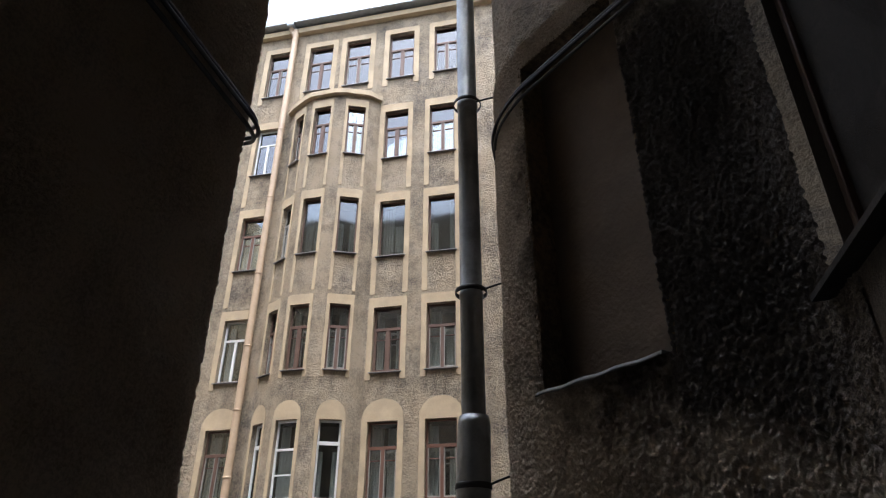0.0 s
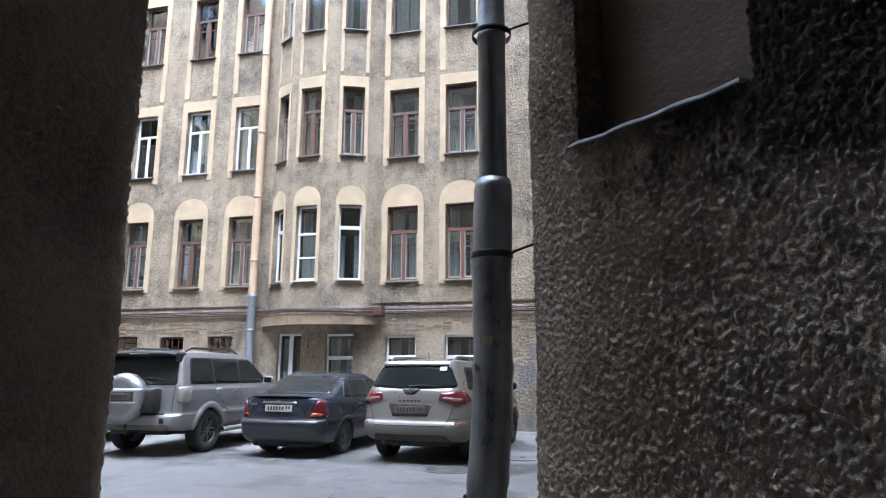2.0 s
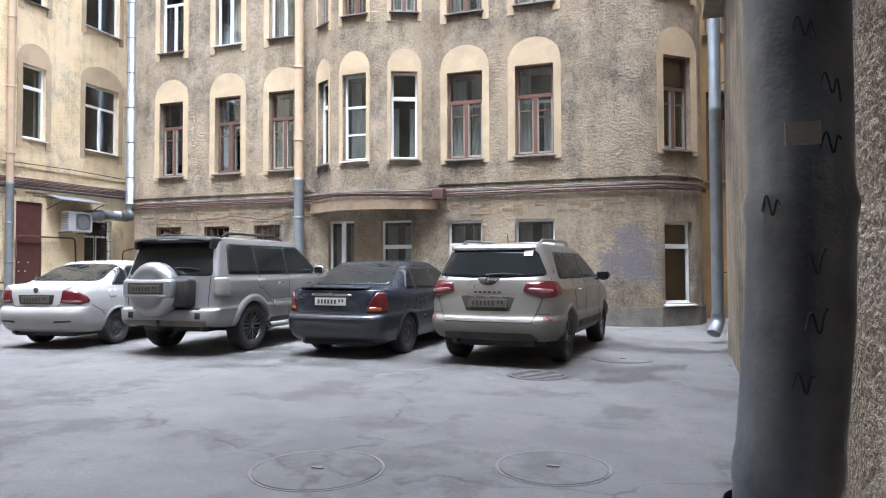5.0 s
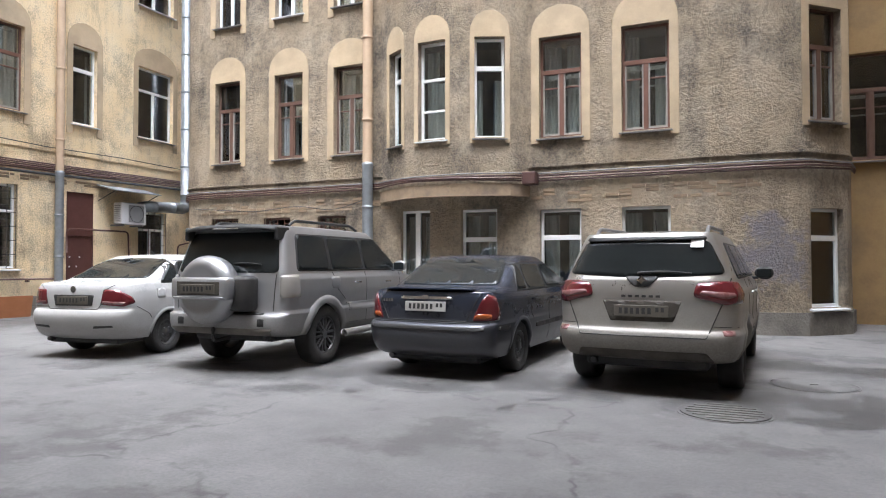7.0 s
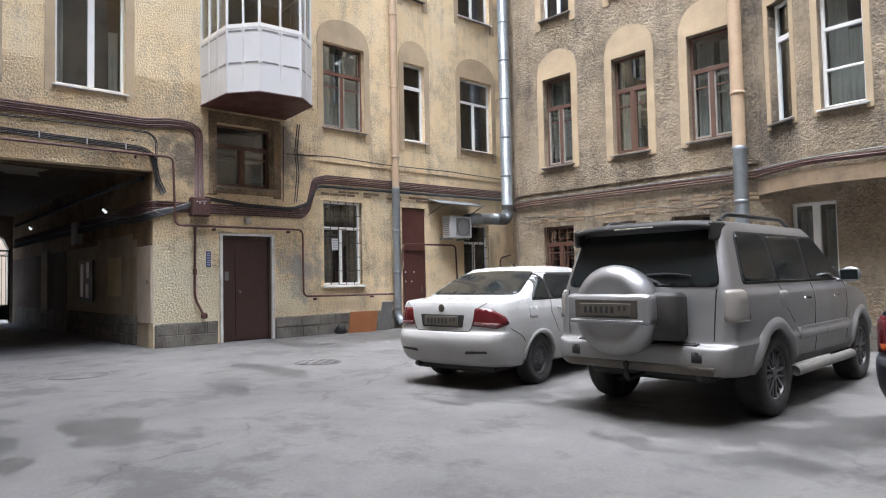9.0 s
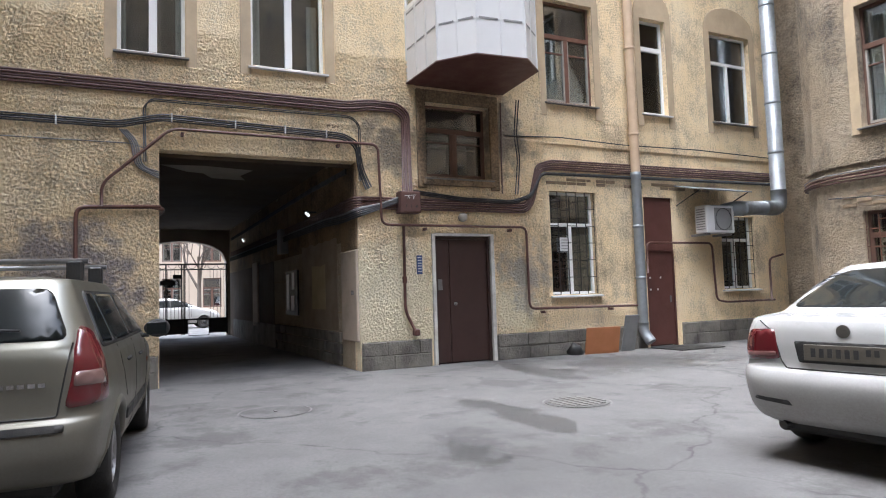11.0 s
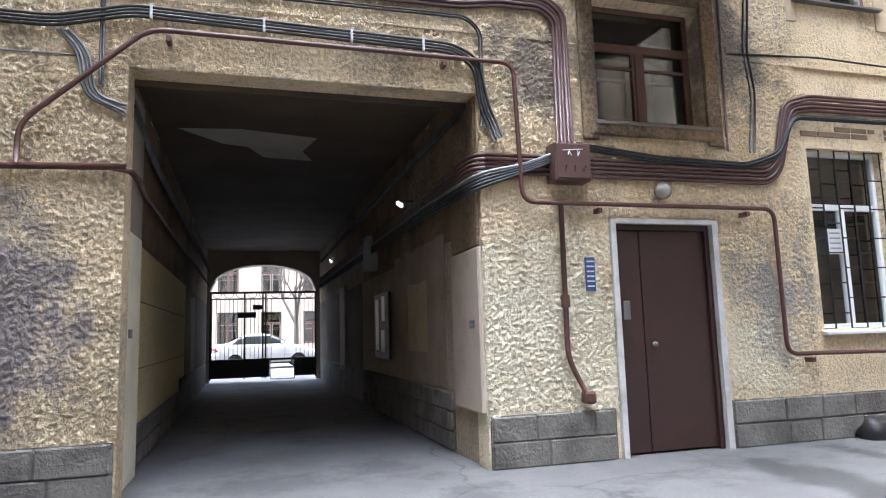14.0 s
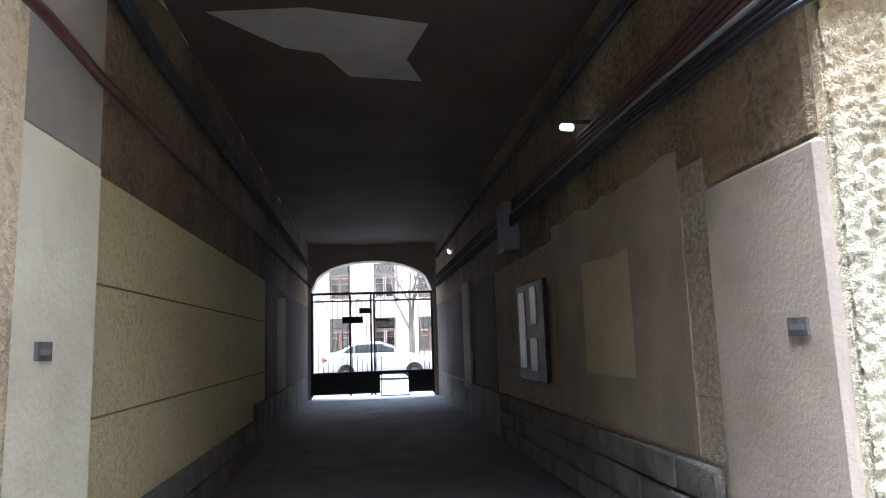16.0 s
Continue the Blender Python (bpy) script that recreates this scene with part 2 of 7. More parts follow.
def asphalt():
    m, nt, b = material("worn_asphalt")
    v = coords(nt)
    grain = noise_tex(nt, v, 140, 2, 0.6, 0.3, 0.7)
    patch = noise_tex(nt, v, 0.35, 7, 0.62, 0.38, 0.66)
    mid = noise_tex(nt, v, 2.2, 5, 0.6, 0.35, 0.7)
    c = mix(nt, patch, (0.18, 0.175, 0.168), (0.098, 0.095, 0.092))
    c = mix(nt, math_node(nt, "MULTIPLY", mid, 0.5), c, (0.07, 0.068, 0.067))
    c = mix(nt, math_node(nt, "MULTIPLY", grain, 0.25), c, (0.22, 0.215, 0.21))
    speck = noise_tex(nt, v, 34, 4, 0.7, 0.38, 0.62)
    c = mix(nt, math_node(nt, "MULTIPLY", speck, 0.35), c, (0.075, 0.073, 0.071))
    blot = noise_tex(nt, v, 0.9, 8, 0.7, 0.52, 0.6)
    c = mix(nt, math_node(nt, "MULTIPLY", blot, 0.6), c, (0.06, 0.058, 0.056))
    # damp patches, near the gateway and by the western doors; the last four paint shade by the cars
    damp_and_car_shade = None
    g = nt.nodes.new("ShaderNodeNewGeometry")
    wob = noise_tex(nt, v, 1.7, 7, 0.62, 0.25, 0.75)
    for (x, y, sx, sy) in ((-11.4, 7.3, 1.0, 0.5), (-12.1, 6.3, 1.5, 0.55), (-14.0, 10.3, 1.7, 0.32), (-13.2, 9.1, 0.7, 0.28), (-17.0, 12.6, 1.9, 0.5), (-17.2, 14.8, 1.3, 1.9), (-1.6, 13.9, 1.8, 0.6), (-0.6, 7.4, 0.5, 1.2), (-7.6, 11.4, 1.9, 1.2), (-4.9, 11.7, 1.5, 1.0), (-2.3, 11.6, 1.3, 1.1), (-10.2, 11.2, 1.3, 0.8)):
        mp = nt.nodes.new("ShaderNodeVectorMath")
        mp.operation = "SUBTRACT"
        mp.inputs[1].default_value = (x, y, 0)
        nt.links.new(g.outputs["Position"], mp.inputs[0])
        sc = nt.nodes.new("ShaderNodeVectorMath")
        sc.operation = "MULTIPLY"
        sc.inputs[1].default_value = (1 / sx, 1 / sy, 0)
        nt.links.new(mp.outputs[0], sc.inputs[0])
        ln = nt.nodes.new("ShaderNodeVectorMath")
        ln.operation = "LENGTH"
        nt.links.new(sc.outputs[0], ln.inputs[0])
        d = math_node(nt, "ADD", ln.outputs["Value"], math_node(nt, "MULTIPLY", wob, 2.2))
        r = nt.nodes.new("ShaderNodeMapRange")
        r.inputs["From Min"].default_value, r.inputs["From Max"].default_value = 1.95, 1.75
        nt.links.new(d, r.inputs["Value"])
        damp_and_car_shade = r.outputs[0] if damp_and_car_shade is None else math_node(nt, "MAXIMUM", damp_and_car_shade, r.outputs[0])
    c = mix(nt, math_node(nt, "MULTIPLY", damp_and_car_shade, 0.6), c, (0.045, 0.044, 0.044))
    # cracks
    vor = nt.nodes.new("ShaderNodeTexVoronoi")
    vor.feature = "DISTANCE_TO_EDGE"
    vor.inputs["Scale"].default_value = 0.22
    wv = nt.nodes.new("ShaderNodeVectorMath")
    wv.operation = "ADD"
    nn = nd(nt, "TexNoise", Scale=1.2, Detail=6.0)
    nt.links.new(v, nn.inputs["Vector"])
    nt.links.new(v, wv.inputs[0])
    nt.links.new(nn.outputs[1], wv.inputs[1])
    nt.links.new(wv.outputs[0], vor.inputs["Vector"])
    cr = nt.nodes.new("ShaderNodeMapRange")
    cr.inputs["From Min"].default_value, cr.inputs["From Max"].default_value = 0.006, 0.001
    nt.links.new(vor.outputs["Distance"], cr.inputs["Value"])
    c = mix(nt, math_node(nt, "MULTIPLY", cr.outputs[0], math_node(nt, "MULTIPLY", mid, 0.85)), c, (0.035, 0.034, 0.034))
    nt.links.new(c, b.inputs["Base Color"])
    rr = nt.nodes.new("ShaderNodeMapRange")
    rr.inputs["To Min"].default_value, rr.inputs["To Max"].default_value = 0.85, 0.5
    nt.links.new(damp_and_car_shade, rr.inputs["Value"])
    nt.links.new(rr.outputs[0], b.inputs["Roughness"])
    bump(nt, b, math_node(nt, "ADD", math_node(nt, "MULTIPLY", grain, 0.25), math_node(nt, "MULTIPLY", mid, 0.75)), 0.35, 0.02)
    return m


ASPHALT = asphalt()


# ---- building blocks ----
def mesh_ob(name, verts, faces, mat, parent=None, label="", smooth=False):
    me = bpy.data.meshes.new(name)
    me.from_pydata([tuple(v) for v in verts], [], faces)
    me.materials.append(mat)
    if smooth:
        me.polygons.foreach_set("use_smooth", [True] * len(me.polygons))
    me.update()
    ob = new(name, me)
    if parent is not None:
        ob.parent = parent
    if label:
        ob["label"] = label
    return ob


def part(name, bm, mat, parent, label="", smooth=False):
    me = bpy.data.meshes.new(name)
    if smooth:
        for f in bm.faces:
            f.smooth = True
    bm.to_mesh(me)
    bm.free()
    me.materials.append(mat)
    ob = new(name, me)
    if parent is not None:
        ob.parent = parent
    if label:
        ob["label"] = label
    return ob


def empty(name, m, label, category, group="", kind=""):
    ob = new(name)
    ob.matrix_world = m
    return tagged(ob, label, category, group, kind)


def add_box(bm, x0, x1, y0, y1, z0, z1, bevel=0.0, m=None):
    r = bmesh.ops.create_cube(bm, size=1.0)
    for v in r["verts"]:
        v.co = Vector(((x0 + x1) / 2 + v.co.x * (x1 - x0), (y0 + y1) / 2 + v.co.y * (y1 - y0), (z0 + z1) / 2 + v.co.z * (z1 - z0)))
    vs = r["verts"]
    if bevel:
        es = list({e for v in vs for e in v.link_edges})
        vs = bmesh.ops.bevel(bm, geom=es, offset=bevel, segments=1, affect="EDGES", profile=0.5)["verts"]
    if m is not None:
        bmesh.ops.transform(bm, matrix=m, verts=list(vs))
    return bm


def boxes(*bs, bevel=0.0):
    bm = bmesh.new()
    for b in bs:
        add_box(bm, *b, bevel=bevel)
    return bm


def cyl(r0, r1, h, seg=20, m=None, bm=None, caps=True):
    """An upright tapered cylinder from z 0 to h."""
    bm = bm or bmesh.new()
    r = bmesh.ops.create_cone(bm, cap_ends=caps, segments=seg, radius1=r0, radius2=r1, depth=h)
    bmesh.ops.transform(bm, matrix=(m or Matrix()) @ Matrix.Translation((0, 0, h / 2)), verts=r["verts"])
    return bm


def lathe(profile, seg=28, m=None, bm=None):
    """Turns (r, z) points about z."""
    bm = bm or bmesh.new()
    rings = []
    for r, z in profile:
        rings.append([bm.verts.new((m or Matrix()) @ Vector((r * math.cos(2 * math.pi * i / seg), r * math.sin(2 * math.pi * i / seg), z))) for i in range(seg)])
    for a, b in zip(rings, rings[1:]):
        for i in range(seg):
            bm.faces.new((a[i], a[(i + 1) % seg], b[(i + 1) % seg], b[i]))
    return bm


def rounded(pts, rad, n=5):
    """A line of points with its bends rounded."""
    pts = [Vector(p) for p in pts]
    out = [pts[0]]
    for a, b, c in zip(pts, pts[1:], pts[2:]):
        u, w = (a - b), (c - b)
        d = min(rad, u.length * 0.49, w.length * 0.49)
        p, q = b + u.normalized() * d, b + w.normalized() * d
        for i in range(n + 1):
            t = i / n
            out.append((1 - t) ** 2 * p + 2 * t * (1 - t) * b + t * t * q)
    out.append(pts[-1])
    return out


def tube_mesh(name, pts, r, mat, parent=None, label="", bend=0.08, seg=8):
    """A pipe or cable as a mesh along a line of points."""
    line = rounded(pts, bend) if len(pts) > 2 else [Vector(p) for p in pts]
    rad = r if callable(r) else (lambda t: r)
    verts, faces = [], []
    up = None
    for i, p in enumerate(line):
        d = (line[min(i + 1, len(line) - 1)] - line[max(i - 1, 0)]).normalized()
        if up is None or abs(up.dot(d)) > 0.98:
            up = Vector((0, 0, 1)) if abs(d.z) < 0.9 else Vector((1, 0, 0))
        s = d.cross(up).normalized()
        up = s.cross(d).normalized()
        rr = rad(i / (len(line) - 1))
        for k in range(seg):
            a = 2 * math.pi * k / seg
            verts.append(p + s * rr * math.cos(a) + up * rr * math.sin(a))
    for i in range(len(line) - 1):
        for k in range(seg):
            a, b = i * seg + k, i * seg + (k + 1) % seg
            faces.append((a, b, b + seg, a + seg))
    faces.append(tuple(range(seg)))
    faces.append(tuple(range(len(verts) - 1, len(verts) - 1 - seg, -1)))
    return mesh_ob(name, verts, faces, mat, parent, label, smooth=True)


class Wall:
    """A wall along a line in plan, its outside to the right of the way; openings by distance along the line."""

    def __init__(self, pts):
        self.p = [Vector((x, y, 0)) for x, y in pts]
        self.s = [0.0]
        for a, b in zip(self.p, self.p[1:]):
            self.s.append(self.s[-1] + (b - a).length)

    def at(self, s):
        i = 0
        while i < len(self.p) - 2 and s > self.s[i + 1] - 1e-9:
            i += 1
        a, b = self.p[i], self.p[i + 1]
        d = (b - a).normalized()
        return a + d * (s - self.s[i]), d, Vector((d.y, -d.x, 0))

    def corner(self, s):
        p, d, n = self.at(s)
        for i, q in enumerate(self.s[1:-1], 1):
            if abs(s - q) < 1e-6:
                d2 = (self.p[i + 1] - self.p[i]).normalized()
                n2 = Vector((d2.y, -d2.x, 0))
                d1 = (self.p[i] - self.p[i - 1]).normalized()
                n1 = Vector((d1.y, -d1.x, 0))
                n = (n1 + n2).normalized() / max(0.5, math.sqrt((1 + n1.dot(n2)) / 2))
        return p, n

    def spot_at(self, s, z):
        """x along the wall, y into it, z up."""
        p, d, n = self.at(s)
        return Matrix(((d.x, -n.x, 0, p.x), (d.y, -n.y, 0, p.y), (0, 0, 1, z), (0, 0, 0, 1)))

    def sheet(self, name, z0, z1, openings, mat, depth=0.28, out=0.0, label="", s0=None, s1=None, parent=None, top=True):
        s0 = self.s[0] if s0 is None else s0
        s1 = self.s[-1] if s1 is None else s1
        ss = sorted({round(x, 4) for x in [s0, s1, *self.s, *[o[0] for o in openings], *[o[1] for o in openings]] if s0 - 1e-6 <= x <= s1 + 1e-6})
        zs = sorted({round(x, 4) for x in [z0, z1, *[o[2] for o in openings], *[o[3] for o in openings]] if z0 - 1e-6 <= x <= z1 + 1e-6})
        verts, index, faces = [], {}, []

        def v(i, j, k):
            key = (i, j, k)
            if key not in index:
                p, n = self.corner(ss[i])
                q = p + n * (out if k == 0 else -depth)
                index[key] = len(verts)
                verts.append((q.x, q.y, zs[j]))
            return index[key]

        def solid(i, j):
            if not (0 <= i < len(ss) - 1 and 0 <= j < len(zs) - 1):
                return None
            cs, cz = (ss[i] + ss[i + 1]) / 2, (zs[j] + zs[j + 1]) / 2
            return not any(o[0] < cs < o[1] and o[2] < cz < o[3] for o in openings)

        for i in range(len(ss) - 1):
            for j in range(len(zs) - 1):
                if solid(i, j):
                    faces.append((v(i, j, 0), v(i + 1, j, 0), v(i + 1, j + 1, 0), v(i, j + 1, 0)))
                    faces.append((v(i, j, 1), v(i, j + 1, 1), v(i + 1, j + 1, 1), v(i + 1, j, 1)))
                    for di, dj, a, b in ((-1, 0, (i, j + 1), (i, j)), (1, 0, (i + 1, j), (i + 1, j + 1)), (0, -1, (i, j), (i + 1, j)), (0, 1, (i + 1, j + 1), (i, j + 1))):
                        if not solid(i + di, j + dj):
                            faces.append((v(*b, 0), v(*a, 0), v(*a, 1), v(*b, 1)))
        ob = mesh_ob(name, verts, faces, mat, parent)
        return tagged(ob, label, "wall", kind="structure") if parent is None else ob


def wavy_sheet(w, h, folds, amp, seed):
    rnd = random.Random(seed)
    ph = rnd.random() * 6
    n = max(8, int(folds * 6))
    bm = bmesh.new()
    cols = [[bm.verts.new((w * i / n, amp * math.sin(ph + folds * 2 * math.pi * i / n) + 0.3 * amp * math.sin(2.3 * folds * i), z)) for z in (0, h)] for i in range(n + 1)]
    for a, b in zip(cols, cols[1:]):
        bm.faces.new((a[0], b[0], b[1], a[1]))
    return bm


WINDOW_COUNT = [0]


def window(m, w, h, style="wood", label="", inset=0.14, curtain=0.0, bars=0, surround=None, sill=True, dirty=False, sill_mat=None):
    """A window in an opening; m at the opening's lower left corner, x along the wall, y inwards. style: wood, red, grey, pvc, tilt, single, plain."""
    WINDOW_COUNT[0] += 1
    seed = WINDOW_COUNT[0]
    white = style in ("pvc", "tilt", "single", "double")
    mat = WHITE_PVC if white else {"red": RED_WOOD, "grey": GREY_WOOD}.get(style, BROWN_WOOD)
    win = empty("window_%d" % seed, m, label or ("white plastic-framed window in a plastered wall" if white else "old wooden casement window with dark glass"), "window", kind="structure")
    f = 0.055 if white else 0.05
    y0, y1 = inset, inset + 0.07
    fr = [(0, f, y0, y1, 0, h), (w - f, w, y0, y1, 0, h), (f, w - f, y0, y1, 0, f), (f, w - f, y0, y1, h - f, h)]
    part("window_frame", boxes(*fr, bevel=0.006), mat, win)
    cells = []
    if style in ("wood", "red", "grey"):
        tz = h * 0.66
        fr2 = [(f, w - f, y0 - 0.015, y1, tz - 0.045, tz + 0.045), (w / 2 - 0.045, w / 2 + 0.045, y0 - 0.012, y1 - 0.004, f, tz - 0.045)]
        q = h * 0.5
        fr2 += [(f, w / 2 - 0.045, y0 + 0.01, y1 - 0.01, q - 0.015, q + 0.015), (w / 2 + 0.045, w - f, y0 + 0.01, y1 - 0.01, q - 0.015, q + 0.015)]
        part("mullion", boxes(*fr2, bevel=0.004), mat, win)
        # casement stiles
        cs = []
        for a, b in ((f, w / 2 - 0.045), (w / 2 + 0.045, w - f)):
            cs += [(a, a + 0.03, y0 + 0.004, y1 - 0.006, f, tz - 0.045), (b - 0.03, b, y0 + 0.004, y1 - 0.006, f, tz - 0.045), (a + 0.03, b - 0.03, y0 + 0.004, y1 - 0.006, f, f + 0.04)]
        part("casement", boxes(*cs), GREY_WOOD if style == "red" or seed % 2 else mat, win)
        cells = [(f, w / 2 - 0.045, f, tz - 0.045), (w / 2 + 0.045, w - f, f, tz - 0.045), (f, w - f, tz + 0.045, h - f)]
        yi = inset + 0.19
        inner = [(f, f + 0.05, yi, yi + 0.03, f, h - f), (w - f - 0.05, w - f, yi, yi + 0.03, f, h - f), (w / 2 - 0.05, w / 2 + 0.05, yi, yi + 0.03, f, tz - 0.12), (f, w - f, yi, yi + 0.03, tz - 0.12, tz - 0.05), (f, w - f, yi + 0.002, yi + 0.028, h * 0.44, h * 0.44 + 0.035), (f, w - f, yi, yi + 0.03, f, f + 0.06)]
        if w > 0.5:
            part("inner_sash", boxes(*inner), SASH_PALE, win, "pale inner sash behind the glass")
    elif style == "pvc":
        tz = h * 0.68
        part("mullion", boxes((f, w - f, y0 + 0.002, y1 - 0.002, tz - 0.035, tz + 0.035), (w * 0.5 - 0.04, w * 0.5 + 0.04, y0 - 0.004, y1 - 0.004, f, tz - 0.035), bevel=0.005), mat, win)
        cells = [(f, w / 2 - 0.04, f, tz - 0.035), (w / 2 + 0.04, w - f, f, tz - 0.035), (f, w - f, tz + 0.035, h - f)]
    elif style == "double":
        part("mullion", boxes((w * 0.52 - 0.06, w * 0.52 + 0.06, y0 - 0.006, y1 - 0.004, f, h - f), bevel=0.005), mat, win)
        cells = [(f, w * 0.52 - 0.06, f, h - f), (w * 0.52 + 0.06, w - f, f, h - f)]
    elif style == "single":
        tz = h * 0.7
        part("mullion", boxes((f, w - f, y0 - 0.003, y1 - 0.004, tz - 0.05, tz + 0.05), bevel=0.005), mat, win)
        cells = [(f, w - f, f, tz - 0.05), (f, w - f, tz + 0.05, h - f)]
    elif style == "tilt":
        part("mullion", boxes((f, w - f, y0 - 0.003, y1 - 0.004, h * 0.62 - 0.03, h * 0.62 + 0.03), (f, w - f, y0 - 0.003, y1 - 0.004, h * 0.3 - 0.02, h * 0.3 + 0.02), bevel=0.005), mat, win)
        cells = [(f, w - f, f, h * 0.3 - 0.02), (f, w - f, h * 0.3 + 0.02, h * 0.62 - 0.03), (f, w - f, h * 0.62 + 0.03, h - f)]
    else:
        cells = [(f, w - f, f, h - f)]
    for a, b, c, d in cells:
        p = part("pane", boxes((a, b, y0 + 0.03, y0 + 0.036, c, d)), GLASS_DIRTY if dirty else GLASS, win)
        p.visible_shadow = False
    # added black box behind the panes, in place of an unlit room
    part("room_dark_box", boxes((-0.02, w + 0.02, inset + 0.75, inset + 0.8, -0.02, h + 0.02), (-0.04, -0.005, inset + 0.08, inset + 0.8, -0.02, h + 0.02), (w + 0.005, w + 0.04, inset + 0.08, inset + 0.8, -0.02, h + 0.02), (0, w, inset + 0.08, inset + 0.8, -0.04, -0.005), (0, w, inset + 0.08, inset + 0.8, h + 0.005, h + 0.04)), INTERIOR, win)
    if curtain:
        rnd = random.Random(seed)
        cw = w * curtain * 0.5
        for x in (0.03, w - 0.03 - cw):
            c = part("curtain", wavy_sheet(cw, h * (0.93 if rnd.random() < 0.7 else 0.6), max(2, cw / 0.09), 0.02, seed), CURTAIN, win, "pale cloth curtain", smooth=True)
            c.location = (x, inset + 0.26, 0.03)
    if sill:
        sm = sill_mat or (WHITE_SHEET if white and seed % 2 else SILL_TIN)
        bm = bmesh.new()
        vs = [bm.verts.new(p) for p in ((-0.05, -0.09, -0.035), (w + 0.05, -0.09, -0.035), (w + 0.05, inset, 0.012), (-0.05, inset, 0.012), (-0.05, -0.09, -0.06), (w + 0.05, -0.09, -0.06), (w + 0.05, inset, -0.05), (-0.05, inset, -0.05))]
        for q in ((0, 1, 2, 3), (7, 6, 5, 4), (4, 5, 1, 0), (5, 6, 2, 1), (7, 4, 0, 3)):
            bm.faces.new([vs[i] for i in q])
        part("window_sill", bm, sm, win)
    if bars:
        bs = []
        n = bars
        for i in range(n + 1):
            x = w * i / n
            bs.append((x - 0.008, x + 0.008, 0.05, 0.062, 0, h))
        k = int(h / (w / n * 1.3))
        for j in range(k + 1):
            for i in range(n):
                z = h * (j + (0.5 if i % 2 else 0.0)) / k
                if z <= h:
                    bs.append((w * i / n, w * (i + 1) / n, 0.051, 0.061, z - 0.008, z + 0.008))
        part("grille", boxes(*bs), IRON if style != "wood" else RED_WOOD, win, "welded bar grille")
    if surround:
        kind, side, up, down = surround
        t = 0.018
        out = []
        bm = bmesh.new()

        def slab(poly):
            lo = [bm.verts.new((x, -t, z)) for x, z in poly]
            hi = [bm.verts.new((x, 0.0, z)) for x, z in poly]
            bm.faces.new(lo)
            for a in range(len(poly)):
                b = (a + 1) % len(poly)
                bm.faces.new((lo[b], lo[a], hi[a], hi[b]))
        slab([(-side, -down), (0, -down), (0, h), (-side, h)])
        slab([(w, -down), (w + side, -down), (w + side, h), (w, h)])
        if kind == "arch":
            n = 14
            cx, rx = w / 2, w / 2 + side
            slab([(-side, h), (w + side, h)] + [(cx + rx * math.cos(math.pi * i / n), h + up * math.sin(math.pi * i / n) ** 0.8) for i in range(1, n)])
        else:
            slab([(-side, h), (w + side, h), (w + side, h + up), (-side, h + up)])
        part("surround", bm, OCHRE, win, "smooth ochre plaster surround")
    return win


# ---- ground ----
bm = bmesh.new()
bmesh.ops.create_grid(bm, x_segments=40, y_segments=40, size=120)
tagged(part("ground", bm, ASPHALT, None), "dusty grey worn asphalt of a courtyard with damp stains and painted shade by the cars", "ground", kind="structure")

# ---- north facade ----
ARC = [(-9.95, 17.8), (-9.66, 17.56), (-9.05, 17.2), (-8.75, 17.08), (-7.92, 17.05), (-7.5, 17.14), (-6.74, 17.45), (-6.45, 17.8)]
H_EAVES = 22.4
LEFT_END = [(-16.5, 21.3), (-16.5, 19.0), (-16.3, 18.35), (-15.85, 17.93), (-15.4, 17.8)]
RIGHT_END = [(-2.0, 17.8), (-1.35, 17.95), (-0.62, 18.6), (-0.45, 19.3), (-0.45, 21.3)]
low_wall = Wall(LEFT_END + RIGHT_END)
high_wall = Wall(LEFT_END + ARC + RIGHT_END)


def s_of(wall, x, y=None):
    """The distance along a wall of the place on it with that x (south-facing stretches)."""
    for i, (a, b) in enumerate(zip(wall.p, wall.p[1:])):
        if b.x > a.x and a.x - 1e-6 <= x <= b.x + 1e-6:
            return wall.s[i] + (b - a).length * (x - a.x) / (b.x - a.x)


ROWS_Z = [(3.91, 6.0), (7.46, 9.5), (11.3, 13.38), (15.2, 17.3)]
COLS = [(-14.87, -14.05), (-12.97, -12.13), (-11.24, -10.4), (-9.58, -9.14), (-8.66, -8.02), (-7.42, -6.84), (-6.22, -5.34), (-4.55, -3.65), (-1.28, -0.7)]
LOW = [(-14.97, -14.1, 1.25, 2.47, "wood"), (-13.32, -12.5, 1.25, 2.45, "wood"), (-11.7, -10.9, 1.25, 2.45, "wood"), (-9.45, -8.72, 0.3, 2.5, "double"), (-7.98, -7.15, 0.3, 2.48, "single"), (-6.22, -5.36, 0.48, 2.42, "single"), (-4.57, -3.65, 0.48, 2.42, "single"), (-1.28, -0.7, 0.5, 2.3, "single")]
SPLIT = 2.84
open_low = [(s_of(low_wall, a), s_of(low_wall, b), c, d) for a, b, c, d, _ in LOW]
open_high = [(s_of(high_wall, a), s_of(high_wall, b), c, d) for c, d in ROWS_Z for a, b in COLS]
TOP_COLS = [(-14.87, -13.9), (-12.97, -12.0), (-11.3, -10.35), (-9.55, -8.55), (-7.98, -6.98), (-6.2, -5.2), (-4.4, -3.5)]
low_wall.sheet("wall_north_ground_storey", -0.1, SPLIT, open_low, STUCCO, label="sooty rough-cast ochre wall of the ground storey")
high_wall.sheet("wall_north_upper_storeys", SPLIT, 18.0, open_high, STUCCO, label="rough-cast ochre and grey facade with a bow bay")
